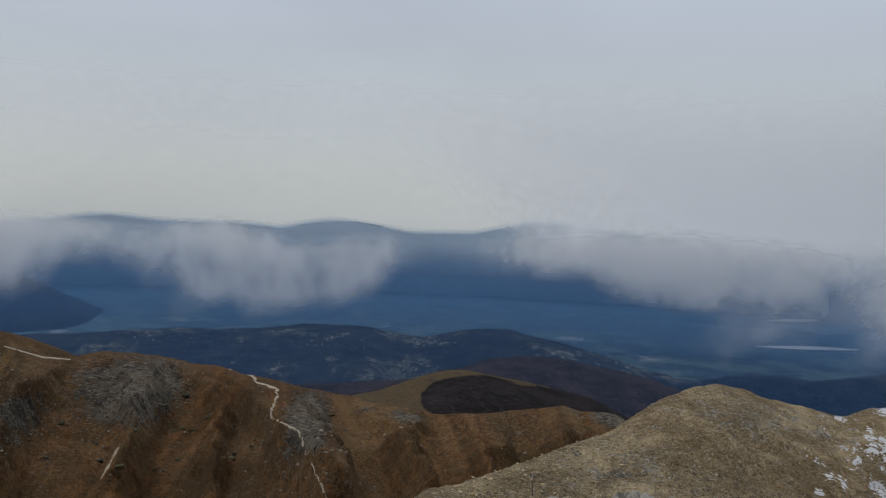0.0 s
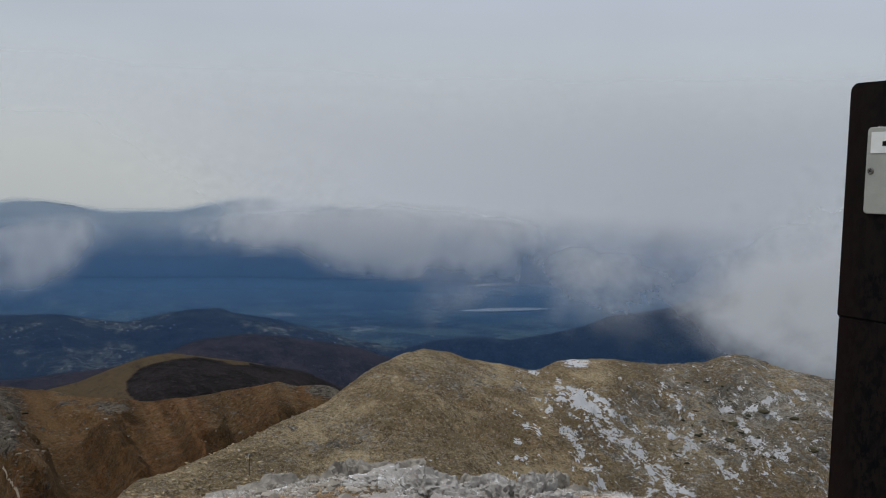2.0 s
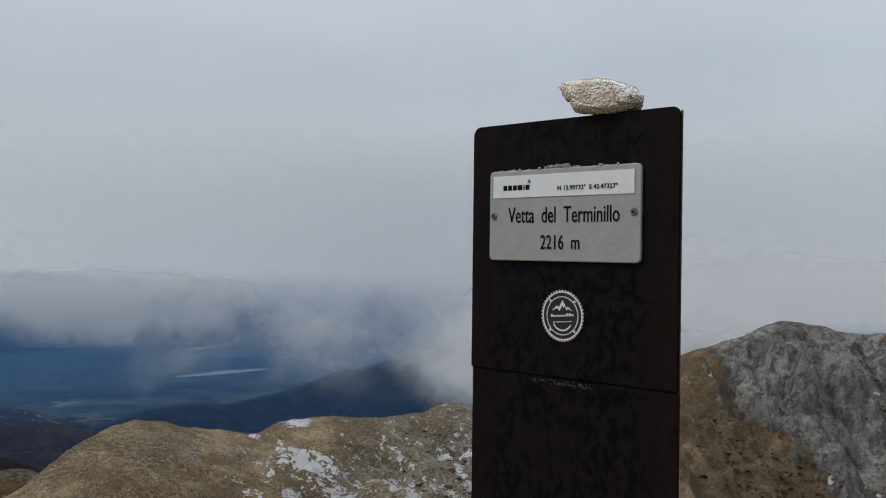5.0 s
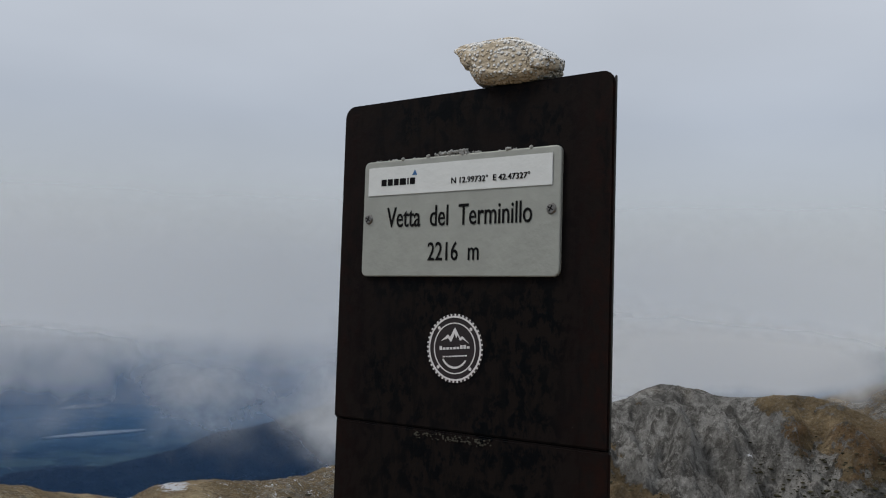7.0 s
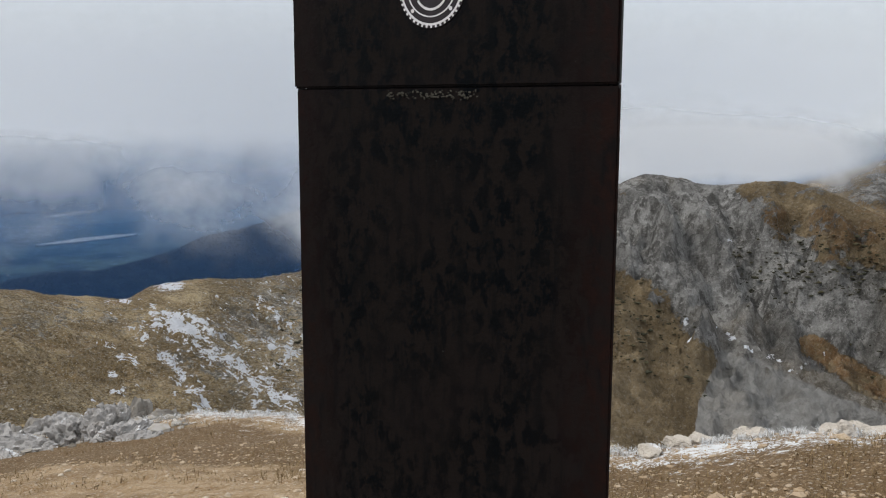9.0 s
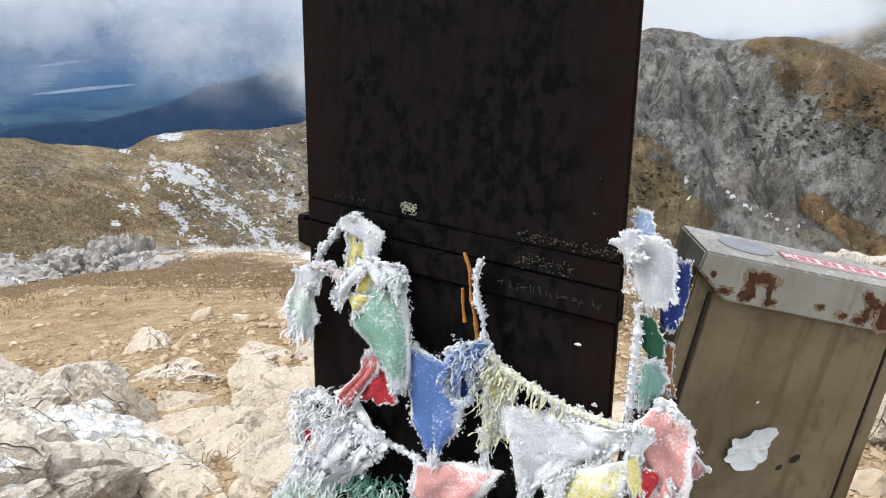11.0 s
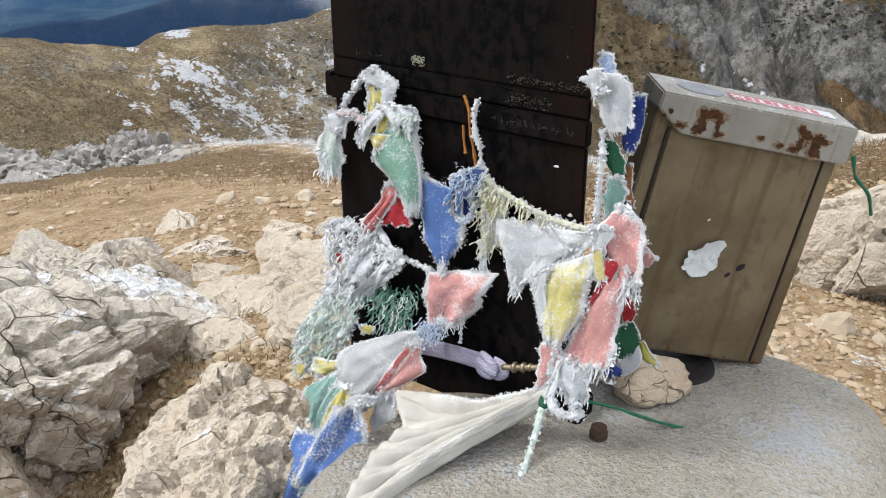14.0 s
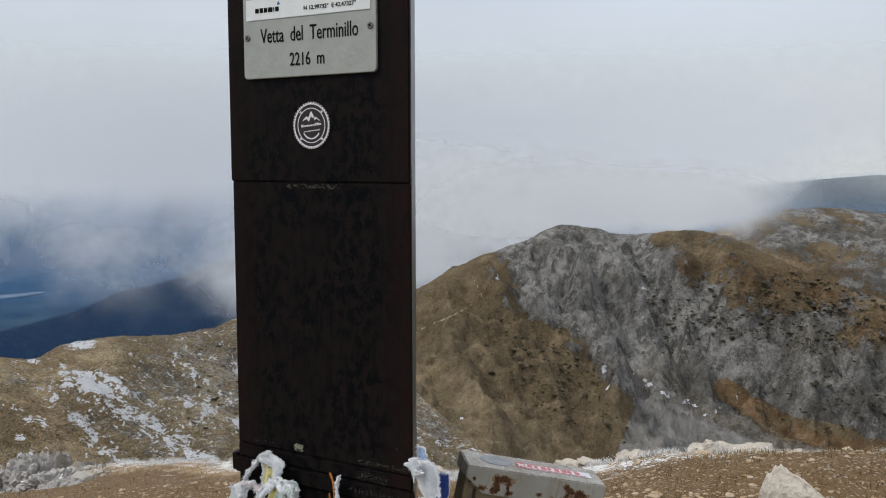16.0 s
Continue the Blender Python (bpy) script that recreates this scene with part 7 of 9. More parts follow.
# stickers on the lid, which slopes to its front
grey_print = plain("grey_print", (0.27, 0.28, 0.30), 0.6)
red_print = plain("red_print", (0.58, 0.17, 0.18), 0.6, 0, 0.35, 160)
slope = math.atan2(0.011, BD + 0.018)
top_m = Matrix.Translation((0, -0.012, BH + LH - 0.011)) @ Matrix.Rotation(slope, 4, "X")
bm = bmesh.new()
bmesh.ops.create_cone(bm, cap_ends=True, segments=36, radius1=1, radius2=1, depth=0.0006, matrix=top_m @ Matrix.Translation((0.062, 0.042, 0.0006)) @ Matrix.Diagonal((0.034, 0.021, 1, 1)))
part("sticker", bm, grey_print, lid, "round grey sticker")


def on_lid(name, x0, x1, y0, y1, z0, z1, material, label="", turn=0.0):
    bm = box_bm(-(x1 - x0) / 2, (x1 - x0) / 2, y0 - (y0 + y1) / 2, y1 - (y0 + y1) / 2, z0, z1)
    bmesh.ops.transform(bm, matrix=top_m @ Matrix.Translation(((x0 + x1) / 2, (y0 + y1) / 2, 0)) @ Matrix.Rotation(radians(turn), 4, "Z"), verts=bm.verts[:])
    return part(name, bm, material, lid, label)


on_lid("sticker", 0.104, 0.262, 0.026, 0.050, 0.0004, 0.0009, rime_white, "white frosted sticker strip")
on_lid("sticker", 0.104, 0.122, 0.027, 0.049, 0.0010, 0.0013, red_print, "red printed mark")
on_lid("sticker", 0.120, 0.250, 0.0270, 0.0300, 0.0010, 0.0013, red_print, "red printed border")
on_lid("sticker", 0.120, 0.236, 0.0470, 0.0490, 0.0010, 0.0013, red_print, "red printed border")
for k, w in enumerate((0.011, 0.008, 0.012, 0.007, 0.010, 0.013, 0.008, 0.011)):
    on_lid("text_bar", 0.126 + 0.0145 * k, 0.126 + 0.0145 * k + w, 0.033, 0.0445, 0.0010, 0.0013, red_print, "", 8 * (k % 3 - 1))
for k, turn in enumerate((40, -40)):
    on_lid("text_bar", 0.105, 0.121, 0.036, 0.040, 0.0014, 0.0017, rime_white, "", turn)


def torn_paper():
    """A torn white sticker that has come away from the panel at its rim."""
    n, rings = 36, 5
    verts = []
    for j in range(rings + 1):
        for k in range(n):
            a = 2 * math.pi * k / n
            r = 0.023 * (1 + 0.45 * noise.noise((math.cos(a) * 1.3, math.sin(a) * 1.3, 3.4)) + 0.30 * noise.noise((math.cos(a) * 3, math.sin(a) * 3, 7.0)) + 0.15 * noise.noise((math.cos(a) * 9, math.sin(a) * 9, 2.0)))
            r *= (1.25 if 40 < math.degrees(a) < 100 else 1.0) * j / rings
            x, z = r * math.cos(a) * 1.1, r * math.sin(a)
            y = -0.0050 - 0.006 * (j / rings) ** 3 * (0.5 + 0.5 * noise.noise((x * 60, z * 60, 1.0))) - 0.0042 * abs(noise.noise((x * 70, z * 70, 5.0)))
            verts.append((0.123 + x * 1.12, y, 0.152 + z * 1.05))
    bm = bmesh.new()
    vs = [bm.verts.new(v) for v in verts]
    for j in range(rings):
        for k in range(n):
            bm.faces.new((vs[j * n + k], vs[j * n + (k + 1) % n], vs[(j + 1) * n + (k + 1) % n], vs[(j + 1) * n + k]))
    bmesh.ops.remove_doubles(bm, verts=bm.verts[:], dist=1e-6)
    bmesh.ops.solidify(bm, geom=bm.faces[:], thickness=0.0005)
    return bm


part("torn_sticker", torn_paper(), white_film, door, "torn white paper sticker")
for x, z, s in ((0.188, 0.150, 0.0052), (0.172, 0.136, 0.0034), (0.118, 0.212, 0.0016)):
    bm = bmesh.new()
    bmesh.ops.create_icosphere(bm, subdivisions=1, radius=1, matrix=Matrix.Translation((x, -0.0028, z)) @ pose(0, 0, 0, 0, 40, 0) @ Matrix.Diagonal((s, 0.0006, s * 1.7, 1)))
    part("paper_scrap", bm, decal_dark if s > 0.002 else white_film, door)


# ---- tubes for cords and straps ----
def tube(points, radius, sides=6, flat=1.0, rough=0.0, seed=0):
    """A cord along points, smoothed; flat squashes it into a strap."""
    pts = [Vector(p) for p in points]
    fine = []
    for k in range(len(pts) - 1):
        p0, p1, p2, p3 = pts[max(k - 1, 0)], pts[k], pts[k + 1], pts[min(k + 2, len(pts) - 1)]
        steps = max(3, int((p2 - p1).length / 0.008))
        for s in range(steps):
            f = s / steps
            fine.append(0.5 * ((2 * p1) + (p2 - p0) * f + (2 * p0 - 5 * p1 + 4 * p2 - p3) * f * f + (3 * p1 - p0 - 3 * p2 + p3) * f ** 3))
    fine.append(pts[-1])
    bm = bmesh.new()
    rings = []
    rng = random.Random(seed)
    for k, p in enumerate(fine):
        d = (fine[min(k + 1, len(fine) - 1)] - fine[max(k - 1, 0)]).normalized()
        side = d.cross(Vector((0.05, -1, 0.02))).normalized()
        front = side.cross(d).normalized()
        r = radius * (1 + rough * rng.uniform(-1, 1))
        rings.append([bm.verts.new(p + side * r * math.cos(2 * math.pi * s / sides) + front * r * flat * math.sin(2 * math.pi * s / sides)) for s in range(sides)])
    for a, b in zip(rings, rings[1:]):
        for s in range(sides):
            bm.faces.new((a[s], a[(s + 1) % sides], b[(s + 1) % sides], b[s]))
    bm.faces.new(rings[0][::-1])
    bm.faces.new(rings[-1])
    return bm


green_cord_mat = plain("green_cord", (0.03, 0.16, 0.09), 0.8, 0, 0.4, 300)
cord = part("green_string", tube([(0.636, 0.365, 0.520), (0.642, 0.368, 0.492), (0.650, 0.376, 0.478), (0.662, 0.382, 0.462), (0.668, 0.392, 0.430)], 0.0026, 6, 1, 0.35, 2), green_cord_mat)
tagged(cord, "short green plastic string hanging from the metal box", "string")


# ---- small things far down at the rim ----
def survey_pole():
    """A thin pole with a small head, standing on the near hill's flank."""
    d, w = 55.0, radians(72.7)
    x, y = EYE[0] - d * math.sin(w), EYE[1] + d * math.cos(w)
    root = empty("marker_pole", x, y, EYE[2] - 0.330 * d)
    bm = bmesh.new()
    bmesh.ops.create_cone(bm, cap_ends=True, segments=10, radius1=0.030, radius2=0.022, depth=1.75, matrix=Matrix.Translation((0, 0, 0.875)))
    part("shaft", bm, plain("grey_pole", (0.055, 0.058, 0.055), 0.6, 0.3), root)
    bm = bmesh.new()
    bmesh.ops.create_uvsphere(bm, u_segments=10, v_segments=6, radius=0.07, matrix=Matrix.Translation((0, 0, 1.72)) @ Matrix.Diagonal((1.4, 1, 0.5, 1)))
    part("head", bm, plain("grey_head", (0.10, 0.105, 0.10), 0.6), root)
    tagged(root, "thin dark metal pole standing on the frosted hillside", "pole")


survey_pole()


def lost_bag():
    d, w = 13.2, radians(74.2)
    x, y = EYE[0] - d * math.sin(w), EYE[1] + d * math.cos(w)
    root = empty("small_bag", x, y, float(summit_height(np.array(x), np.array(y))))
    part("body", rock_mesh("body", (0.10, 0.07, 0.07), 301, 3, cuts=6, rough=0.05), plain("dark_nylon", (0.02, 0.022, 0.035), 0.7), root, "", True)
    pocket = part("pocket", rock_mesh("pocket", (0.075, 0.06, 0.055), 302, 3, cuts=6, rough=0.05), plain("yellow_nylon", (0.55, 0.27, 0.02), 0.7), root, "yellow pocket", True)
    pocket.location = (0.05, 0.12, 0.0)
    root.location.z += 0.05
    tagged(root, "small dark bag with a yellow pocket among rim rocks", "bag")


lost_bag()


# ---- prayer flags, stiff with rime ----
def cloth_material(name, color, frost):
    """Thin cotton, dusted with rime in fine grains, thickest along its rims and in clumps."""
    m = Mat(name)
    a, b, c = m.noise(22, 4), m.noise(330, 4, 0.65), m.noise(1100, 3)
    weave = m.math("ADD", m.math("MULTIPLY", c, 0.45), m.math("MULTIPLY", b, 0.55))
    col = m.mix(m.span(a, 0.3, 0.7), tuple(x * 0.8 for x in color), color)
    col = m.mix(0.20 * frost, col, (0.56, 0.575, 0.59))
    f = m.math("ADD", m.math("MULTIPLY", m.math("SUBTRACT", weave, 0.5), 4.0), m.math("MULTIPLY", m.math("SUBTRACT", a, 0.5), 2.0))
    f = m.math("ADD", f, m.math("MULTIPLY", m.attr("rim"), 1.1))
    col = m.mix(m.span(f, 0.78 - frost, 1.22 - frost, 0.0, 0.95), col, (0.72, 0.735, 0.75))
    return m.done(col, 0.9, 0, m.bump(weave, 0.8, 0.004), 0.15)


CLOTH = {
    "green": cloth_material("green_cotton", (0.15, 0.38, 0.27), 0.72),
    "pale_green": cloth_material("pale_green_cotton", (0.45, 0.60, 0.52), 0.95),
    "deep_green": cloth_material("deep_green_cotton", (0.014, 0.108, 0.050), 0.15),
    "yellow": cloth_material("yellow_cotton", (0.66, 0.57, 0.12), 0.72),
    "clear_yellow": cloth_material("clear_yellow_cotton", (0.62, 0.54, 0.11), 0.4),
    "red": cloth_material("red_cotton", (0.5, 0.075, 0.065), 0.55),
    "deep_red": cloth_material("deep_red_cotton", (0.4, 0.022, 0.032), 0.1),
    "pink": cloth_material("pink_cotton", (0.66, 0.27, 0.245), 0.66),
    "blue": cloth_material("blue_cotton", (0.05, 0.150, 0.45), 0.46),
    "deep_blue": cloth_material("deep_blue_cotton", (0.014, 0.043, 0.259), 0.20),
    "white": cloth_material("white_cotton", (0.56, 0.585, 0.63), 0.75),
    "orange": cloth_material("orange_cotton", (0.396, 0.144, 0.022), 0.30),
    "grey": cloth_material("grey_cotton", (0.46, 0.465, 0.48), 0.5),
    "blue_white": cloth_material("pale_blue_cotton", (0.22, 0.33, 0.56), 0.7),
    "teal": cloth_material("teal_cotton", (0.2, 0.42, 0.36), 0.6),
}
LABEL = {"blue_white": "pale blue flag thick with rime", "pale_green": "pale green flag thick with rime", "deep_green": "dark green flag", "clear_yellow": "yellow flag lightly frosted", "deep_red": "crumpled red flag", "deep_blue": "deep blue flag"}


def spikes(points, normals, size, seed, spread=1.0):
    """Rime: one mesh of small three-sided needles standing on the points."""
    rng = np.random.RandomState(seed)
    n = len(points)
    d = normals + rng.normal(0, spread, (n, 3))
    d /= np.maximum(np.linalg.norm(d, axis=1, keepdims=True), 1e-6)
    s = (size * np.exp(rng.normal(0, 0.4, n)))[:, None]
    u = np.cross(d, rng.normal(size=(n, 3)))
    u /= np.maximum(np.linalg.norm(u, axis=1, keepdims=True), 1e-6)
    w = np.cross(d, u)
    k = 0.85
    v = np.stack([points + u * s * k - d * s * 0.2, points + (-0.5 * u + 0.866 * w) * s * k - d * s * 0.2, points + (-0.5 * u - 0.866 * w) * s * k - d * s * 0.2, points + d * s], 1)
    f = np.array([[0, 1, 3], [1, 2, 3], [2, 0, 3]])
    return tri_mesh("rime", v.reshape(-1, 3), (f[None] + np.arange(n)[:, None, None] * 4).reshape(-1, 3))


def drape(kind, rows, seed, crust=1.0, ragged=0.012, fold=0.006, folds=3.0, belly=0.010, fringe=0.0, n=26, lace=0.0):
    """A rimed cotton flag, hung between rows of (left, right) places from its top to its lower rim."""
    rows = np.array(rows, float)
    at = np.linspace(0, len(rows) - 1, n)
    i = np.minimum(at.astype(int), len(rows) - 2)
    f = (at - i)[:, None, None]
    before, after = rows[np.maximum(i - 1, 0)], rows[np.minimum(i + 2, len(rows) - 1)]
    f2 = f * f
    edge = 0.5 * (2 * rows[i] + (rows[i + 1] - before) * f + (2 * before - 5 * rows[i] + 4 * rows[i + 1] - after) * f2 + (3 * rows[i] - before - 3 * rows[i + 1] + after) * f2 * f)
    u, v = np.meshgrid(np.linspace(0, 1, n), np.linspace(0, 1, n))
    p = edge[:, :1] * (1 - u)[..., None] + edge[:, 1:] * u[..., None]
    across, down = (edge[:, 1] - edge[:, 0]).mean(0) * 2, edge[-1].sum(0) - edge[0].sum(0)
    nor = np.cross(down, across)
    nor /= max(np.linalg.norm(nor), 1e-9)
    if nor[1] > 0:
        nor = -nor
    fold = fold * min(1.0, (np.linalg.norm(across) / 2 / 0.10) ** 1.3)
    belly = belly * min(1.0, np.linalg.norm(across) / 2 / 0.08)
    wave = np.sin((u * folds + 0.35 * v * folds * (seed % 3 - 1) + seed * 0.37) * math.pi) * fold * (0.35 + 0.65 * v)
    wave = wave + fold * 1.6 * fractal(u * 3 + seed, v * 3, 0, 4, 0.55, seed) + belly * np.sin(u * math.pi) * np.sin(np.minimum(v * 1.2, 1) * math.pi * 0.5)
    p = p + nor * wave[..., None]
    size = np.linalg.norm(down) / 2
    # torn lower rim and uneven sides
    d = down / max(np.linalg.norm(down), 1e-9)
    a = across / max(np.linalg.norm(across), 1e-9)
    tear = ragged * (fractal(u * 9 + seed, 0 * u, 0, 4, 0.7, seed + 2))
    p = p + d * (tear * v ** 4 * 1.8)[..., None]
    p = p + a * (ragged * 0.5 * fractal(v * 7, 0 * v + seed, 0, 3, 0.6, seed + 5) * (np.abs(u - 0.5) * 2) ** 3)[..., None]
    rim = np.clip(1 - np.minimum(np.minimum(u, 1 - u), np.minimum(v, 1 - v)) / 0.13, 0, 1)
    ob = part("flag", grid_mesh("flag", p, {"rim": rim}), CLOTH[kind], None, LABEL.get(kind, f"{kind} cotton flag crusted with rime"))
    # holes where the cloth has rotted to lace
    worn = fractal(u * 7 + seed, v * 9 + seed, 0, 3, 0.6, seed + 61) + 0.30 * lace
    torn = (worn > (0.42 if lace else 9.0))[:-1, :-1].reshape(-1)
    if torn.any():
        bm = bmesh.new()
        bm.from_mesh(ob.data)
        bm.faces.ensure_lookup_table()
        bmesh.ops.delete(bm, geom=[bm.faces[int(k)] for k in np.flatnonzero(torn)], context="FACES")
        bm.to_mesh(ob.data)
        bm.free()
    solid = ob.modifiers.new("thickness", "SOLIDIFY")
    solid.thickness = 0.0012
    # rime: thick along the rims, in grains over the face; hanging threads at the lower rim
    rng = np.random.RandomState(seed + 100)
    area = np.linalg.norm(across) * np.linalg.norm(down) / 4
    m1, m2 = int(min(crust, 2.4) * 11000 * math.sqrt(area)), int(crust * 330000 * area)
    ui, vi = rng.rand(m1), rng.rand(m1)
    pick = rng.randint(0, 4, m1)
    ui, vi = np.where(pick == 0, 0, np.where(pick == 1, 1, ui)), np.where(pick == 2, 1, np.where(pick == 3, 0, vi))
    ui, vi = np.concatenate([ui, rng.rand(m2)]), np.concatenate([vi, rng.rand(m2)])
    keep = fractal(ui * 5 + seed, vi * 5, 0, 4, 0.6, seed + 31) > 0.0
    keep[:m1] = True
    ui, vi = ui[keep], vi[keep]
    gi, gj = (vi * (n - 1)).astype(int), (ui * (n - 1)).astype(int)
    pts = p[gi, gj] + rng.normal(0, size / n * 0.5, (len(gi), 3)) * (1 - np.abs(nor)) + nor * 0.0006
    thick = np.clip(0.5 + 1.6 * fractal(pts[:, 0] * 55 + seed, pts[:, 2] * 55, 0, 3, 0.6, seed + 41), 0.15, 1.3)
    edged = (np.minimum(np.minimum(ui, 1 - ui), np.minimum(vi, 1 - vi)) < 0.02)
    pts = pts + np.where(edged[:, None], rng.normal(0, 0.0011, (len(gi), 3)) * thick[:, None], 0)
    outw = np.where(edged[:, None], (a * (ui - 0.5)[:, None] + d * (vi - 0.5)[:, None]) * 1.4 + nor * 0.6, nor)
    if len(pts):
        tagged(part("rime", spikes(pts, outw, np.where(edged, 0.0016 * thick, 0.00075), seed), rime_white, ob, "white rime grains"), kind="stuff")
    if fringe:
        strands(ob, [tuple(p[-1 - rng.randint(0, 4), int(q * (n - 1))]) for q in rng.rand(int(fringe * 34))], 0.006 + fringe * 0.008, seed, None, 0.40, 0.0009)
    return ob


def strands(parent, starts, length, seed, material=None, wild=0.5, radius=0.0007, name="threads", label="rimed loose threads", gravity=1.0):
    """Loose frosted threads, in one mesh."""
    rng = random.Random(seed)
    verts, faces = [], []
    for s in starts:
        p = np.array(s, float)
        d = np.array((rng.uniform(-1, 1) * wild, rng.uniform(-1, 0.3) * wild, -gravity))
        steps = 6
        step = length * rng.uniform(0.4, 1.3) / steps
        base = len(verts)
        for k in range(steps + 1):
            r = radius * rng.uniform(0.6, 1.7) * (1 - 0.45 * k / steps)
            for q in range(3):
                a = 2 * math.pi * q / 3
                verts.append((p[0] + r * math.cos(a), p[1] + r * math.sin(a), p[2] + r * 0.4 * math.sin(a * 2)))
            d = d + np.array((rng.uniform(-1, 1), rng.uniform(-1, 0.6), rng.uniform(-0.6, 0.3))) * wild
            d = d / max(np.linalg.norm(d), 1e-6)
            p = p + d * step
        for k in range(steps):
            for q in range(3):
                a, b = base + 3 * k + q, base + 3 * k + (q + 1) % 3
                faces.append((a, b, b + 3))
                faces.append((a, b + 3, a + 3))
    if verts:
        tagged(part(name, tri_mesh(name, np.array(verts), np.array(faces)), material or rime_white, parent, label), kind="stuff")


def rimed_cord(parent, points, radius, seed, material=None, crust=1.0, name="cord", label="cord thick with rime", grain=0.0013):
    mat = material or rime_white
    ob = part(name, tube(points, radius * 0.8, 8, 1, 0.55, seed), mat, parent, label)
    if crust:
        rng = np.random.RandomState(seed)
        co = np.array([v.co[:] for v in ob.data.vertices])
        pick = rng.randint(0, len(co), int(len(co) * 4.5 * crust))
        mid = co[pick] + rng.normal(0, radius * 0.3, (len(pick), 3))
        tagged(part("rime", spikes(mid, rng.normal(0, 1, (len(pick), 3)) + (0, -0.5, 0), grain, seed), rime_white, ob), kind="stuff")
    return ob


def tangle(parent, name, label, x, y, z, rx, ry, rz, count, seed, material, length=0.05, radius=0.0008):
    """A matted tangle of rimed threads about a place."""
    rng = random.Random(seed)
    starts = [(x + rng.gauss(0, rx * 0.5), y + rng.gauss(0, ry * 0.5), z + rng.gauss(0, rz * 0.5)) for _ in range(int(count * 1.6))]
    strands(parent, starts, length, seed + 1, material, 1.6, radius, name, label, 0.1)


def matting(kind, rows, count, seed, material=None, length=0.022, radius=0.0011, label="lacy matted threads thick with rime"):
    """Rotten cloth that has come apart into a lace of rimed threads, between rows of (left, right) places."""
    rng = np.random.RandomState(seed)
    rows = np.array(rows, float)
    at = rng.rand(count) * (len(rows) - 1)
    i = np.minimum(at.astype(int), len(rows) - 2)
    f = (at - i)[:, None, None]
    edge = rows[i] * (1 - f) + rows[i + 1] * f
    u = rng.rand(count)[:, None]
    starts = edge[:, 0] * (1 - u) + edge[:, 1] * u + rng.normal(0, (0.003, 0.005, 0.003), (count, 3))
    strands(None, [tuple(q) for q in starts], length, seed, material, 0.95, radius, "threads", label, 0.55)
    if kind:
        drape(kind, rows + (0, 0.006, 0), seed + 7, 2.4, 0.02, 0.012, 4, 0.006, 0.8, lace=1.0)


def string_of_flags(label):
    ob = empty("prayer_flag_string", 0.2, -0.02, 0.5)
    bpy.context.view_layer.update()
    return tagged(ob, label, "prayer flags", "strings of prayer flags on the stele")


class Hang:
    """Gathers parts in world places and then hangs them under one thing."""

    def __init__(self, label):
        self.root = string_of_flags(label)
        self.before = set(bpy.data.objects)

    def close(self):
        self.root.location = (0, 0, 0)
        for ob in set(bpy.data.objects) - self.before:
            if ob.parent is None:
                ob.parent = self.root


orange_cord = plain("orange_cord", (0.45, 0.18, 0.04), 0.8, 0, 0.4, 300)
green_rime = plain("green_rime", (0.56, 0.66, 0.60), 0.9, 0, 0.35, 90)
teal_thread = plain("teal_thread", (0.144, 0.302, 0.238), 0.9, 0, 0.5, 90)
straw_rime = plain("straw_rime", (0.63, 0.62, 0.46), 0.9, 0, 0.3, 90)
blue_rime = plain("blue_rime", (0.42, 0.50, 0.62), 0.9, 0, 0.3, 90)

pink_rime = plain("pink_rime", (0.518, 0.418, 0.418), 0.9)

# first string: from the welded strip down to the middle
h = Hang("frozen green, yellow, red and blue prayer flags on a cord")
rimed_cord(None, [(0.036, -0.016, 0.569), (0.044, -0.016, 0.592), (0.06, -0.016, 0.609), (0.075, -0.016, 0.627), (0.092, -0.016, 0.638), (0.116, -0.016, 0.632), (0.129, -0.016, 0.627)], 0.0048, 3, crust=1.6)
rimed_cord(None, [(0.043, -0.03, 0.574), (0.066, -0.03, 0.581), (0.084, -0.03, 0.574), (0.101, -0.03, 0.574)], 0.0065, 4, pink_rime, 1.4)
drape("pale_green", [((0.008, -0.02, 0.563), (0.040, -0.02, 0.556)), ((-0.008, -0.02, 0.521), (0.036, -0.02, 0.541)), ((-0.012, -0.02, 0.5), (0.034, -0.02, 0.508)), ((-0.007, -0.02, 0.484), (0.031, -0.02, 0.487))], 5, 2.0, 0.016, 0.008, fringe=1.2)
matting(None, [((-0.006, -0.022, 0.515), (0.010, -0.022, 0.520)), ((-0.006, -0.022, 0.482), (0.020, -0.022, 0.490))], 60, 205, None, 0.016)
drape("white", [((0.014, -0.024, 0.568), (0.069, -0.024, 0.586)), ((0.020, -0.024, 0.560), (0.064, -0.024, 0.571)), ((0.028, -0.024, 0.546), (0.052, -0.024, 0.557))], 6, 3.0, 0.014, fringe=0.5)
drape("yellow", [((0.094, -0.026, 0.624), (0.130, -0.026, 0.630)), ((0.097, -0.026, 0.608), (0.126, -0.026, 0.612)), ((0.091, -0.026, 0.577), (0.124, -0.026, 0.593))], 7, 2.6, 0.006, 0.008, 4, lace=0.3)
drape("white", [((0.089, -0.028, 0.64), (0.115, -0.028, 0.65)), ((0.094, -0.028, 0.63), (0.147, -0.028, 0.635)), ((0.117, -0.028, 0.621), (0.142, -0.028, 0.623)), ((0.122, -0.028, 0.597), (0.139, -0.028, 0.596))], 98, 3.2, 0.010)
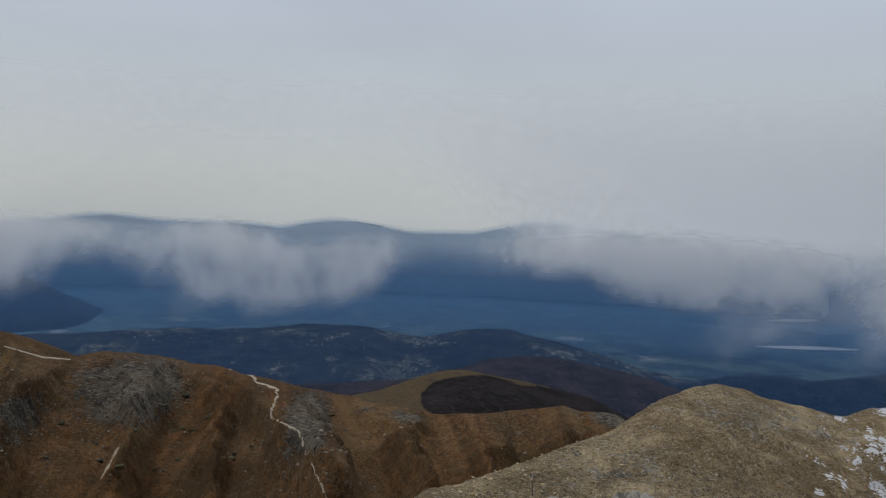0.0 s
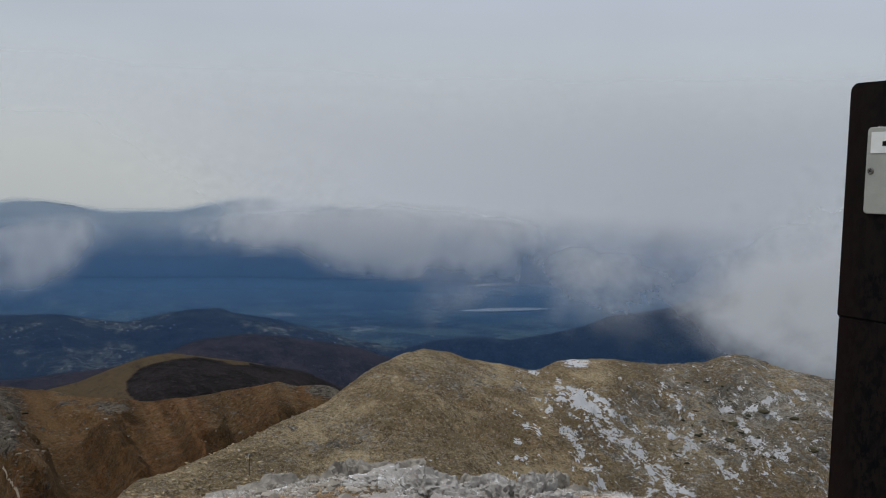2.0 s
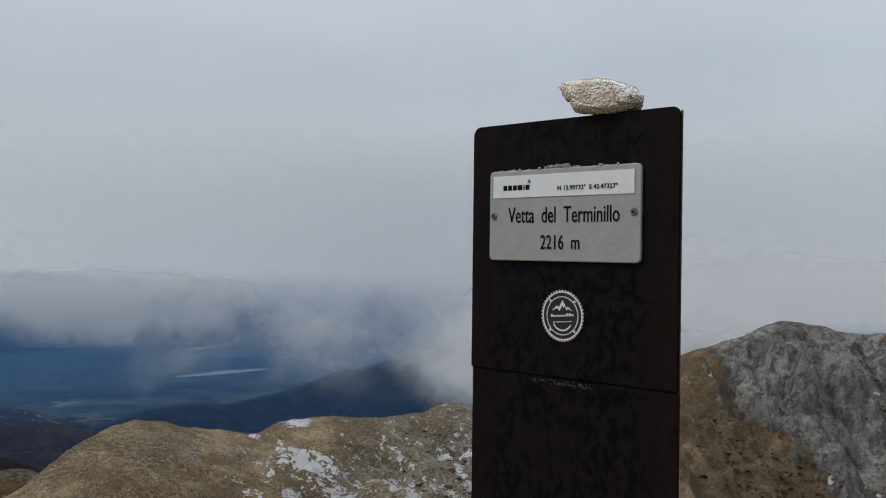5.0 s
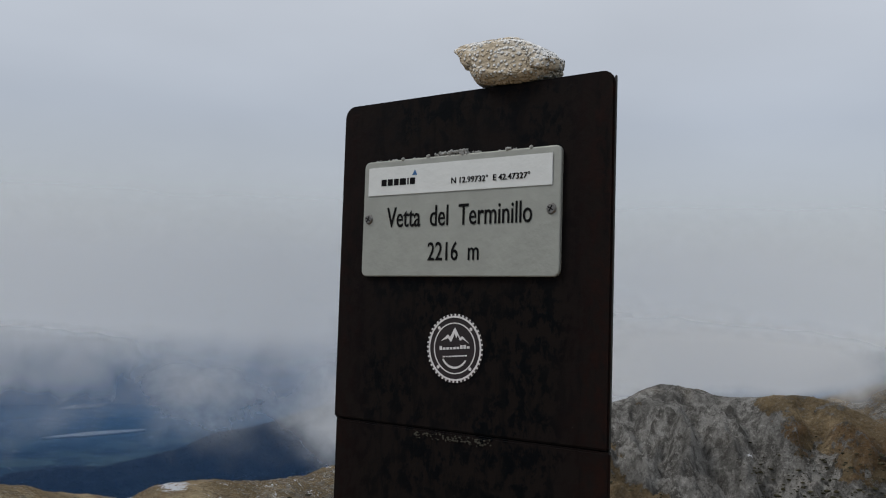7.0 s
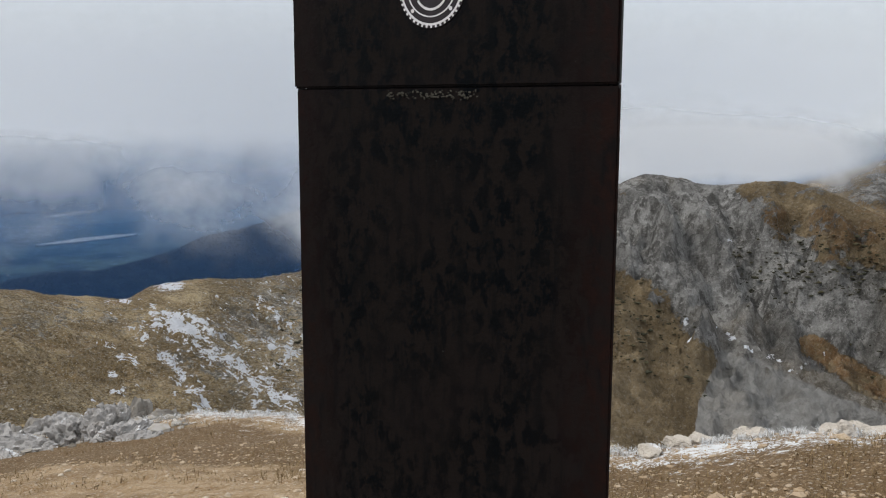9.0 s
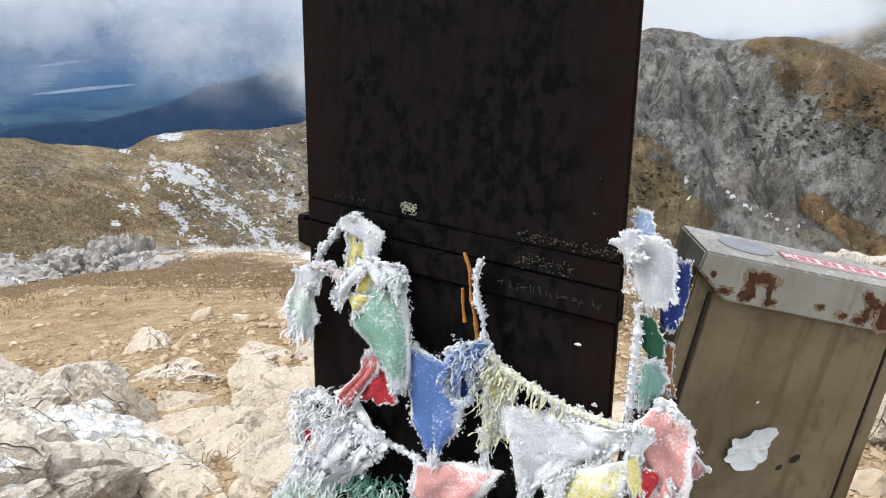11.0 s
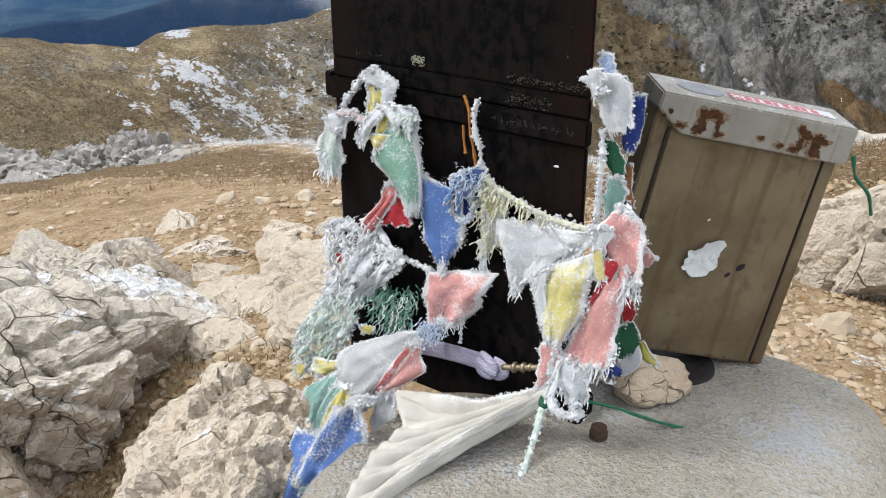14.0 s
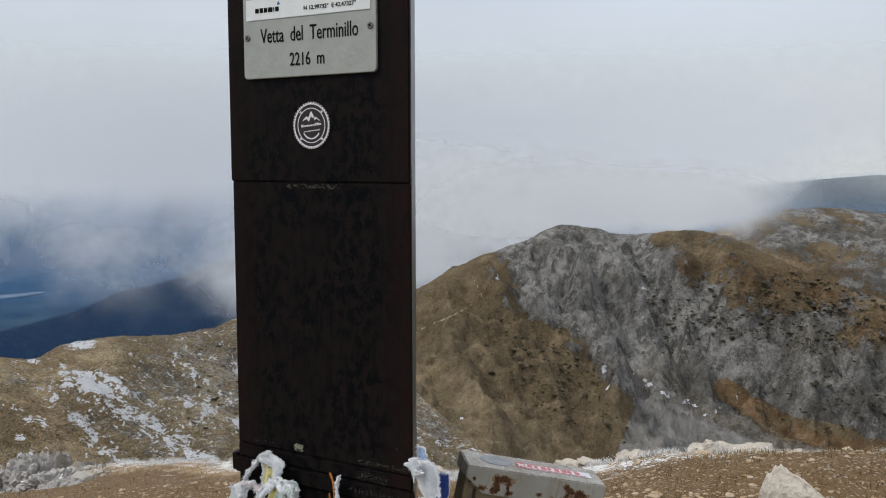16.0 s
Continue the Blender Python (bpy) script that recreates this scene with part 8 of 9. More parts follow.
drape("clear_yellow", [((0.131, -0.030, 0.593), (0.159, -0.030, 0.598)), ((0.113, -0.030, 0.576), (0.155, -0.030, 0.580)), ((0.110, -0.030, 0.561), (0.150, -0.030, 0.563)), ((0.118, -0.030, 0.552), (0.138, -0.030, 0.550))], 8, 0.6, 0.006, 0.010, 2.2, -0.008)
drape("white", [((0.122, -0.042, 0.602), (0.150, -0.042, 0.601)), ((0.106, -0.046, 0.580), (0.130, -0.046, 0.587)), ((0.091, -0.046, 0.557), (0.116, -0.046, 0.572)), ((0.095, -0.044, 0.547), (0.107, -0.044, 0.555))], 9, 3.0, 0.010, 0.008, 2, fringe=0.5)
drape("yellow", [((0.104, -0.042, 0.560), (0.143, -0.042, 0.566)), ((0.108, -0.042, 0.555), (0.136, -0.042, 0.556)), ((0.117, -0.042, 0.545), (0.127, -0.042, 0.544))], 209, 3.0, 0.008, 0.006, 2, fringe=0.4)
drape("green", [((0.140, -0.036, 0.580), (0.184, -0.036, 0.600)), ((0.106, -0.036, 0.532), (0.186, -0.036, 0.572)), ((0.126, -0.035, 0.504), (0.186, -0.035, 0.543)), ((0.149, -0.034, 0.483), (0.187, -0.034, 0.504)), ((0.160, -0.030, 0.466), (0.183, -0.030, 0.467))], 10, 1.35, 0.010, 0.007, 1.6, fringe=0.5)
drape("white", [((0.136, -0.042, 0.606), (0.173, -0.042, 0.611)), ((0.139, -0.042, 0.592), (0.191, -0.042, 0.603)), ((0.152, -0.042, 0.574), (0.189, -0.042, 0.581))], 12, 3.0, 0.012, 0.010, 4, fringe=0.8)
matting(None, [((0.150, -0.044, 0.600), (0.188, -0.044, 0.602)), ((0.156, -0.044, 0.578), (0.186, -0.044, 0.584))], 60, 212, green_rime, 0.012)
drape("grey", [((0.142, -0.024, 0.475), (0.158, -0.024, 0.475)), ((0.149, -0.024, 0.46), (0.173, -0.024, 0.465)), ((0.155, -0.024, 0.447), (0.169, -0.024, 0.454))], 13, 0.5, 0.010)
drape("red", [((0.120, -0.026, 0.487), (0.139, -0.026, 0.492)), ((0.106, -0.026, 0.457), (0.137, -0.026, 0.470)), ((0.080, -0.026, 0.424), (0.118, -0.026, 0.440)), ((0.072, -0.026, 0.406), (0.096, -0.026, 0.406))], 14, 1.6, 0.010, 0.010, 4, fringe=0.7)
drape("deep_red", [((0.123, -0.022, 0.478), (0.141, -0.022, 0.482)), ((0.115, -0.022, 0.445), (0.153, -0.022, 0.457)), ((0.104, -0.022, 0.421), (0.163, -0.022, 0.433))], 15, 0.35, 0.004, 0.008, 2.4)
drape("blue", [((0.179, -0.022, 0.518), (0.198, -0.022, 0.509)), ((0.178, -0.022, 0.487), (0.249, -0.022, 0.494)), ((0.181, -0.022, 0.442), (0.253, -0.022, 0.461)), ((0.184, -0.022, 0.414), (0.248, -0.022, 0.435)), ((0.203, -0.022, 0.394), (0.233, -0.022, 0.408)), ((0.213, -0.022, 0.381), (0.223, -0.022, 0.385))], 16, 1.4, 0.016, 0.008, 3, fringe=1.0)
drape("deep_blue", [((0.227, -0.016, 0.491), (0.261, -0.016, 0.499)), ((0.227, -0.016, 0.469), (0.26, -0.016, 0.479)), ((0.234, -0.016, 0.458), (0.253, -0.016, 0.464))], 17, 0.4, 0.006)
h.close()

# second string: knotted at the middle, running to the right edge
h = Hang("frozen white, yellow and pink prayer flags knotted on a cord")
part("cord", tube([(0.242, -0.01, 0.628), (0.25, -0.01, 0.608), (0.251, -0.01, 0.584), (0.257, -0.01, 0.561), (0.261, -0.01, 0.535)], 0.0021, 7, 1, 0.35, 3), orange_cord, None, "orange cord")
part("cord", tube([(0.242, -0.012, 0.589), (0.243, -0.012, 0.571), (0.246, -0.012, 0.552)], 0.0021, 7, 1, 0.35, 4), orange_cord, None, "orange cord")
rimed_cord(None, [(0.267, -0.016, 0.626), (0.262, -0.016, 0.606), (0.264, -0.016, 0.58), (0.271, -0.016, 0.565), (0.274, -0.016, 0.537), (0.277, -0.016, 0.518)], 0.0038, 21, crust=1.0)
rimed_cord(None, [(0.24, -0.03, 0.493), (0.237, -0.03, 0.476), (0.248, -0.03, 0.466), (0.264, -0.03, 0.47), (0.271, -0.03, 0.484), (0.269, -0.03, 0.501), (0.26, -0.03, 0.511)], 0.0040, 22, blue_rime, 1.0)
drape("blue", [((0.237, -0.03, 0.524), (0.281, -0.03, 0.548)), ((0.233, -0.03, 0.509), (0.287, -0.03, 0.53)), ((0.229, -0.03, 0.492), (0.282, -0.03, 0.508))], 23, 3.0, 0.014, 0.014, 5)
tangle(None, "knot", "knotted rimed blue cord", 0.263, -0.034, 0.523, 0.018, 0.008, 0.020, 70, 24, blue_rime, 0.024, 0.0009)
rimed_cord(None, [(0.281, -0.024, 0.534), (0.303, -0.024, 0.519), (0.338, -0.024, 0.508), (0.371, -0.024, 0.499), (0.403, -0.024, 0.495), (0.434, -0.024, 0.494), (0.451, -0.024, 0.495)], 0.0046, 25, straw_rime, 1.6)
strands(None, [(0.285 + 0.165 * k / 60, -0.026, float(np.interp(0.285 + 0.165 * k / 60, (0.281, 0.303, 0.338, 0.371, 0.403, 0.45), (0.532, 0.519, 0.508, 0.499, 0.495, 0.495)))) for k in range(60)], 0.020, 225, straw_rime, 0.30, 0.0013)
matting(None, [((0.282, -0.026, 0.528), (0.300, -0.026, 0.520)), ((0.280, -0.026, 0.490), (0.322, -0.026, 0.498)), ((0.279, -0.026, 0.452), (0.312, -0.026, 0.462)), ((0.284, -0.026, 0.430), (0.296, -0.026, 0.432))], 170, 226, straw_rime, 0.018)
drape("yellow", [((0.281, -0.022, 0.523), (0.295, -0.022, 0.52)), ((0.28, -0.022, 0.501), (0.316, -0.022, 0.508)), ((0.278, -0.022, 0.483), (0.313, -0.022, 0.488))], 31, 2.6, 0.016, 0.008, 3, fringe=1.2)
drape("white", [((0.283, -0.024, 0.498), (0.318, -0.024, 0.493)), ((0.28, -0.024, 0.47), (0.315, -0.024, 0.471)), ((0.278, -0.024, 0.441), (0.3, -0.024, 0.435)), ((0.284, -0.024, 0.427), (0.291, -0.024, 0.428))], 27, 3.0, 0.020, 0.008, 3, fringe=1.4)
drape("white", [((0.31, -0.028, 0.483), (0.436, -0.028, 0.493)), ((0.314, -0.028, 0.458), (0.427, -0.028, 0.474)), ((0.323, -0.028, 0.433), (0.4, -0.028, 0.448)), ((0.329, -0.028, 0.407), (0.37, -0.028, 0.417)), ((0.338, -0.028, 0.391), (0.349, -0.028, 0.396))], 28, 1.1, 0.014, 0.008, 2.5, fringe=1.2)
drape("white", [((0.375, -0.03, 0.486), (0.442, -0.03, 0.495)), ((0.396, -0.03, 0.471), (0.438, -0.03, 0.475)), ((0.408, -0.03, 0.454), (0.424, -0.03, 0.46))], 29, 1.6, 0.016, fringe=1.4)
drape("yellow", [((0.395, -0.05, 0.443), (0.456, -0.05, 0.479)), ((0.387, -0.052, 0.422), (0.456, -0.052, 0.452)), ((0.386, -0.053, 0.39), (0.45, -0.053, 0.417)), ((0.396, -0.054, 0.362), (0.442, -0.054, 0.383)), ((0.405, -0.056, 0.344), (0.427, -0.056, 0.353))], 30, 1.3, 0.012, 0.012, 2.6)
drape("white", [((0.375, -0.054, 0.423), (0.397, -0.054, 0.441)), ((0.382, -0.054, 0.389), (0.395, -0.054, 0.397)), ((0.391, -0.054, 0.36), (0.408, -0.054, 0.357)), ((0.402, -0.054, 0.329), (0.422, -0.054, 0.336))], 32, 3.2, 0.018, fringe=0.6)
drape("pink", [((0.476, -0.03, 0.536), (0.502, -0.03, 0.529)), ((0.454, -0.033, 0.509), (0.511, -0.033, 0.513)), ((0.452, -0.035, 0.486), (0.514, -0.035, 0.495)), ((0.47, -0.037, 0.462), (0.514, -0.037, 0.473)), ((0.491, -0.04, 0.443), (0.512, -0.04, 0.449))], 33, 1.2, 0.016, 0.012, 3.2, fringe=1.4)
drape("white", [((0.449, -0.046, 0.509), (0.479, -0.046, 0.515)), ((0.453, -0.046, 0.49), (0.471, -0.046, 0.49)), ((0.457, -0.046, 0.465), (0.47, -0.046, 0.465)), ((0.462, -0.046, 0.447), (0.476, -0.046, 0.448))], 34, 3.0, 0.016, 0.008, 3, fringe=0.8)
drape("yellow", [((0.456, -0.05, 0.485), (0.467, -0.05, 0.488)), ((0.459, -0.05, 0.464), (0.474, -0.05, 0.465)), ((0.463, -0.05, 0.446), (0.476, -0.05, 0.448))], 35, 1.8, 0.010)
drape("pink", [((0.471, -0.044, 0.457), (0.499, -0.044, 0.468)), ((0.456, -0.048, 0.415), (0.497, -0.048, 0.431)), ((0.443, -0.051, 0.382), (0.497, -0.051, 0.393)), ((0.428, -0.054, 0.342), (0.497, -0.054, 0.36)), ((0.425, -0.058, 0.322), (0.497, -0.058, 0.343))], 36, 0.75, 0.014, 0.010, 2.2, fringe=1.6)
drape("deep_red", [((0.473, -0.048, 0.476), (0.485, -0.048, 0.476)), ((0.468, -0.048, 0.447), (0.487, -0.048, 0.464)), ((0.45, -0.048, 0.403), (0.468, -0.048, 0.428))], 37, 0.3, 0.006)
drape("pink", [((0.5, -0.02, 0.497), (0.506, -0.02, 0.493)), ((0.498, -0.02, 0.479), (0.521, -0.02, 0.48)), ((0.504, -0.02, 0.463), (0.514, -0.02, 0.466))], 38, 1.6, 0.008)
drape("pink", [((0.397, -0.06, 0.342), (0.421, -0.06, 0.356)), ((0.395, -0.06, 0.314), (0.432, -0.06, 0.328)), ((0.393, -0.06, 0.29), (0.417, -0.06, 0.301)), ((0.391, -0.06, 0.275), (0.403, -0.06, 0.28))], 39, 1.3, 0.014, fringe=1.0)
drape("white", [((0.416, -0.062, 0.335), (0.440, -0.062, 0.338)), ((0.413, -0.062, 0.313), (0.462, -0.062, 0.325)), ((0.422, -0.062, 0.293), (0.470, -0.062, 0.305)), ((0.436, -0.062, 0.280), (0.464, -0.062, 0.286))], 40, 1.6, 0.016, 0.010, 3, fringe=1.0)
h.close()

# third string: round the right edge
h = Hang("bundle of blue, green and white prayer flags beside the stele")
rimed_cord(None, [(0.435, -0.004, 0.613), (0.437, -0.004, 0.587), (0.436, -0.004, 0.552), (0.435, -0.004, 0.519), (0.435, -0.004, 0.497)], 0.0042, 41, crust=1.4)
drape("white", [((0.418, -0.008, 0.684), (0.432, -0.008, 0.688)), ((0.41, -0.008, 0.672), (0.436, -0.008, 0.669)), ((0.418, -0.008, 0.66), (0.434, -0.008, 0.657))], 42, 3.2, 0.016)
drape("blue_white", [((0.42, 0.012, 0.701), (0.435, 0.012, 0.7)), ((0.42, 0.012, 0.682), (0.44, 0.012, 0.686)), ((0.425, 0.012, 0.67), (0.441, 0.012, 0.672))], 43, 1.6, 0.010)
drape("white", [((0.419, 0.006, 0.677), (0.445, 0.006, 0.681)), ((0.422, 0.006, 0.654), (0.462, 0.006, 0.666)), ((0.428, 0.006, 0.631), (0.467, 0.006, 0.64)), ((0.436, 0.006, 0.607), (0.47, 0.006, 0.618))], 44, 1.0, 0.008)
drape("deep_blue", [((0.443, 0.04, 0.65), (0.466, 0.04, 0.651)), ((0.447, 0.04, 0.626), (0.467, 0.04, 0.626)), ((0.439, 0.04, 0.598), (0.462, 0.04, 0.598)), ((0.443, 0.04, 0.579), (0.458, 0.04, 0.581))], 45, 0.3, 0.006)
drape("deep_green", [((0.425, 0.024, 0.596), (0.44, 0.024, 0.594)), ((0.426, 0.024, 0.57), (0.453, 0.024, 0.573)), ((0.44, 0.024, 0.551), (0.455, 0.024, 0.553))], 46, 0.15, 0.006)
drape("teal", [((0.439, 0.014, 0.553), (0.458, 0.014, 0.554)), ((0.433, 0.014, 0.527), (0.464, 0.014, 0.534)), ((0.431, 0.014, 0.507), (0.457, 0.014, 0.513))], 48, 1.8, 0.014)
drape("orange", [((0.452, 0.04, 0.565), (0.459, 0.04, 0.565)), ((0.448, 0.04, 0.537), (0.457, 0.04, 0.536)), ((0.455, 0.04, 0.514), (0.464, 0.04, 0.511))], 47, 0.4, 0.006)
drape("deep_red", [((0.465, 0.02, 0.396), (0.48, 0.02, 0.397)), ((0.465, 0.02, 0.375), (0.486, 0.02, 0.381)), ((0.474, 0.02, 0.36), (0.481, 0.02, 0.364))], 49, 0.3, 0.004, 0.010)
drape("deep_green", [((0.461, 0.024, 0.351), (0.482, 0.024, 0.366)), ((0.457, 0.024, 0.324), (0.495, 0.024, 0.344)), ((0.469, 0.024, 0.301), (0.486, 0.024, 0.32))], 50, 0.15, 0.004, 0.012, 1.6, 0.016)
drape("white", [((0.481, 0.022, 0.318), (0.493, 0.022, 0.332)), ((0.467, 0.022, 0.298), (0.499, 0.022, 0.311)), ((0.477, 0.022, 0.284), (0.485, 0.022, 0.289))], 51, 0.3, 0.004)
drape("clear_yellow", [((0.486, 0.04, 0.328), (0.493, 0.04, 0.332)), ((0.489, 0.04, 0.307), (0.504, 0.04, 0.317)), ((0.503, 0.04, 0.299), (0.518, 0.04, 0.304))], 52, 0.3, 0.004)
drape("deep_blue", [((0.449, 0.014, 0.297), (0.462, 0.014, 0.302)), ((0.449, 0.014, 0.283), (0.477, 0.014, 0.293)), ((0.464, 0.014, 0.278), (0.473, 0.014, 0.283))], 53, 0.3, 0.006)
rimed_cord(None, [(0.501, -0.01, 0.488), (0.501, -0.01, 0.46), (0.5, -0.01, 0.434), (0.502, -0.01, 0.413)], 0.0016, 54, crust=0.6)
h.close()

# fourth string: across the lower panel and heaped to the left of it
h = Hang("matted white, green and pink prayer flags thick with rime")
rimed_cord(None, [(0.013, -0.024, 0.395), (0.058, -0.024, 0.405), (0.09, -0.024, 0.395), (0.132, -0.024, 0.382), (0.173, -0.024, 0.377), (0.197, -0.024, 0.373)], 0.0044, 61, crust=1.4)
matting("white", [((0.000, -0.03, 0.398), (0.080, -0.03, 0.425)), ((0.004, -0.03, 0.374), (0.125, -0.03, 0.395)), ((0.004, -0.03, 0.347), (0.145, -0.03, 0.381)), ((0.000, -0.03, 0.305), (0.110, -0.03, 0.338)), ((0.006, -0.03, 0.270), (0.075, -0.03, 0.305))], 420, 62)
drape("white", [((0.086, -0.036, 0.402), (0.160, -0.036, 0.384)), ((0.070, -0.036, 0.376), (0.150, -0.036, 0.374)), ((0.040, -0.036, 0.335), (0.126, -0.036, 0.342)), ((0.014, -0.036, 0.296), (0.086, -0.036, 0.314))], 69, 2.6, 0.020, 0.010, 3, fringe=1.4, lace=0.35)
matting("pale_green", [((-0.012, -0.036, 0.272), (0.076, -0.036, 0.319)), ((-0.050, -0.040, 0.215), (0.068, -0.040, 0.274)), ((-0.070, -0.044, 0.165), (0.050, -0.044, 0.230)), ((-0.072, -0.048, 0.125), (0.004, -0.048, 0.165))], 420, 64, green_rime)
matting(None, [((0.075, -0.024, 0.310), (0.116, -0.024, 0.330)), ((0.088, -0.026, 0.300), (0.176, -0.026, 0.336)), ((0.093, -0.026, 0.278), (0.163, -0.026, 0.296)), ((0.119, -0.026, 0.252), (0.157, -0.026, 0.271))], 190, 66, teal_thread, 0.026, 0.0012, "dark green threads matted with rime")
matting(None, [((0.080, -0.030, 0.308), (0.170, -0.030, 0.332)), ((0.110, -0.030, 0.262), (0.158, -0.030, 0.275))], 90, 67, green_rime, 0.020, 0.0010)
drape("clear_yellow", [((0.074, -0.04, 0.255), (0.101, -0.04, 0.261)), ((0.078, -0.04, 0.242), (0.096, -0.04, 0.248))], 72, 0.8, 0.006)
drape("yellow", [((-0.01, -0.062, 0.181), (0.044, -0.062, 0.191)), ((-0.017, -0.062, 0.159), (0.047, -0.062, 0.176)), ((-0.008, -0.062, 0.148), (0.018, -0.062, 0.159))], 73, 1.5, 0.010, fringe=0.6)
drape("yellow", [((-0.05, -0.064, 0.157), (-0.024, -0.064, 0.163)), ((-0.052, -0.064, 0.133), (-0.037, -0.064, 0.138))], 74, 1.6, 0.008)
drape("deep_red", [((0.022, -0.032, 0.36), (0.036, -0.032, 0.36)), ((0.02, -0.032, 0.339), (0.032, -0.032, 0.344))], 75, 0.9, 0.006)
drape("pink", [((0.192, -0.026, 0.373), (0.311, -0.026, 0.403)), ((0.19, -0.026, 0.344), (0.291, -0.026, 0.372)), ((0.187, -0.026, 0.313), (0.273, -0.026, 0.342)), ((0.199, -0.026, 0.287), (0.251, -0.026, 0.319))], 76, 1.9, 0.020, 0.008, 3, fringe=1.4)
rimed_cord(None, [(0.256, -0.028, 0.333), (0.252, -0.028, 0.31), (0.248, -0.028, 0.278)], 0.0018, 77, crust=0.8)
h.close()

# fifth string: the heap of flags at the foot, over the rock
h = Hang("heap of frozen multicoloured prayer flags at the stele's foot")
rimed_cord(None, [(0.248, -0.07, 0.333), (0.236, -0.07, 0.317), (0.219, -0.07, 0.306), (0.205, -0.07, 0.292)], 0.0052, 81, blue_rime, 1.6)
tangle(None, "knot", "rimed blue knot", 0.234, -0.07, 0.316, 0.016, 0.012, 0.010, 70, 82, blue_rime, 0.025, 0.0009)
drape("grey", [((0.174, -0.08, 0.292), (0.227, -0.08, 0.315)), ((0.115, -0.086, 0.26), (0.221, -0.086, 0.3)), ((0.079, -0.092, 0.232), (0.207, -0.092, 0.273)), ((0.075, -0.098, 0.206), (0.193, -0.098, 0.251)), ((0.095, -0.104, 0.189), (0.17, -0.104, 0.219)), ((0.131, -0.11, 0.187), (0.155, -0.11, 0.2))], 83, 0.9, 0.008, 0.006, 1.2, 0.030)
drape("white", [((0.08, -0.1, 0.213), (0.125, -0.1, 0.229)), ((0.074, -0.1, 0.189), (0.134, -0.1, 0.204)), ((0.091, -0.1, 0.178), (0.144, -0.1, 0.188))], 84, 3.0, 0.016, fringe=0.8)
drape("pink", [((0.222, -0.094, 0.302), (0.231, -0.094, 0.305)), ((0.205, -0.099, 0.273), (0.234, -0.099, 0.28)), ((0.181, -0.103, 0.238), (0.241, -0.103, 0.264)), ((0.156, -0.108, 0.195), (0.194, -0.108, 0.227))], 85, 0.9, 0.010, 0.010, 2, fringe=1.0)
drape("red", [((0.221, -0.11, 0.304), (0.24, -0.11, 0.314)), ((0.191, -0.11, 0.26), (0.21, -0.11, 0.272)), ((0.158, -0.11, 0.209), (0.175, -0.11, 0.221)), ((0.144, -0.11, 0.188), (0.162, -0.11, 0.199))], 86, 1.4, 0.006, 0.012, 2)
drape("white", [((0.162, -0.11, 0.195), (0.2, -0.11, 0.221)), ((0.155, -0.117, 0.163), (0.204, -0.117, 0.186)), ((0.157, -0.123, 0.133), (0.208, -0.123, 0.16)), ((0.175, -0.13, 0.116), (0.205, -0.13, 0.143))], 87, 1.6, 0.010, 0.012, 2)
drape("teal", [((0.079, -0.14, 0.212), (0.12, -0.14, 0.24)), ((0.039, -0.14, 0.175), (0.107, -0.14, 0.205)), ((0.054, -0.14, 0.159), (0.086, -0.14, 0.166)), ((0.056, -0.14, 0.138), (0.075, -0.14, 0.142))], 89, 0.6, 0.006, 0.014, 2, 0.018)
drape("teal", [((0.118, -0.146, 0.222), (0.132, -0.146, 0.231)), ((0.088, -0.146, 0.18), (0.116, -0.146, 0.196)), ((0.069, -0.146, 0.139), (0.093, -0.146, 0.152)), ((0.065, -0.146, 0.121), (0.084, -0.146, 0.131))], 97, 1.2, 0.006)
drape("clear_yellow", [((0.13, -0.15, 0.221), (0.152, -0.15, 0.235)), ((0.106, -0.15, 0.185), (0.144, -0.15, 0.2)), ((0.089, -0.15, 0.145), (0.126, -0.15, 0.166)), ((0.089, -0.15, 0.119), (0.113, -0.15, 0.135))], 90, 0.35, 0.006, 0.014, 3.2, 0.016)
drape("blue", [((0.154, -0.186, 0.216), (0.201, -0.186, 0.249)), ((0.116, -0.186, 0.159), (0.215, -0.186, 0.212)), ((0.093, -0.186, 0.11), (0.212, -0.186, 0.166)), ((0.075, -0.186, 0.061), (0.193, -0.186, 0.116)), ((0.061, -0.186, 0.019), (0.152, -0.186, 0.065))], 92, 1.7, 0.010, 0.012, 2.4, 0.020)
drape("white", [((0.147, -0.15, 0.216), (0.197, -0.15, 0.232)), ((0.139, -0.15, 0.192), (0.178, -0.15, 0.208)), ((0.128, -0.15, 0.166), (0.155, -0.15, 0.18))], 99, 2.6, 0.012)
drape("blue", [((0.045, -0.16, 0.128), (0.09, -0.16, 0.125)), ((0.039, -0.17, 0.095), (0.104, -0.17, 0.125)), ((0.053, -0.18, 0.066), (0.102, -0.18, 0.099)), ((0.041, -0.19, 0.014), (0.089, -0.19, 0.046)), ((0.037, -0.2, -0.024), (0.076, -0.2, 0.001))], 93, 0.5, 0.008, 0.014, 2, 0.024)
drape("teal", [((0.102, -0.196, 0.098), (0.123, -0.196, 0.116)), ((0.085, -0.196, 0.062), (0.109, -0.196, 0.08)), ((0.076, -0.196, 0.044), (0.098, -0.196, 0.058))], 95, 1.6, 0.008)
drape("pink", [((0.112, -0.2, 0.069), (0.138, -0.2, 0.09)), ((0.104, -0.2, 0.031), (0.149, -0.2, 0.063)), ((0.107, -0.2, 0.016), (0.136, -0.2, 0.036))], 96, 1.4, 0.010)
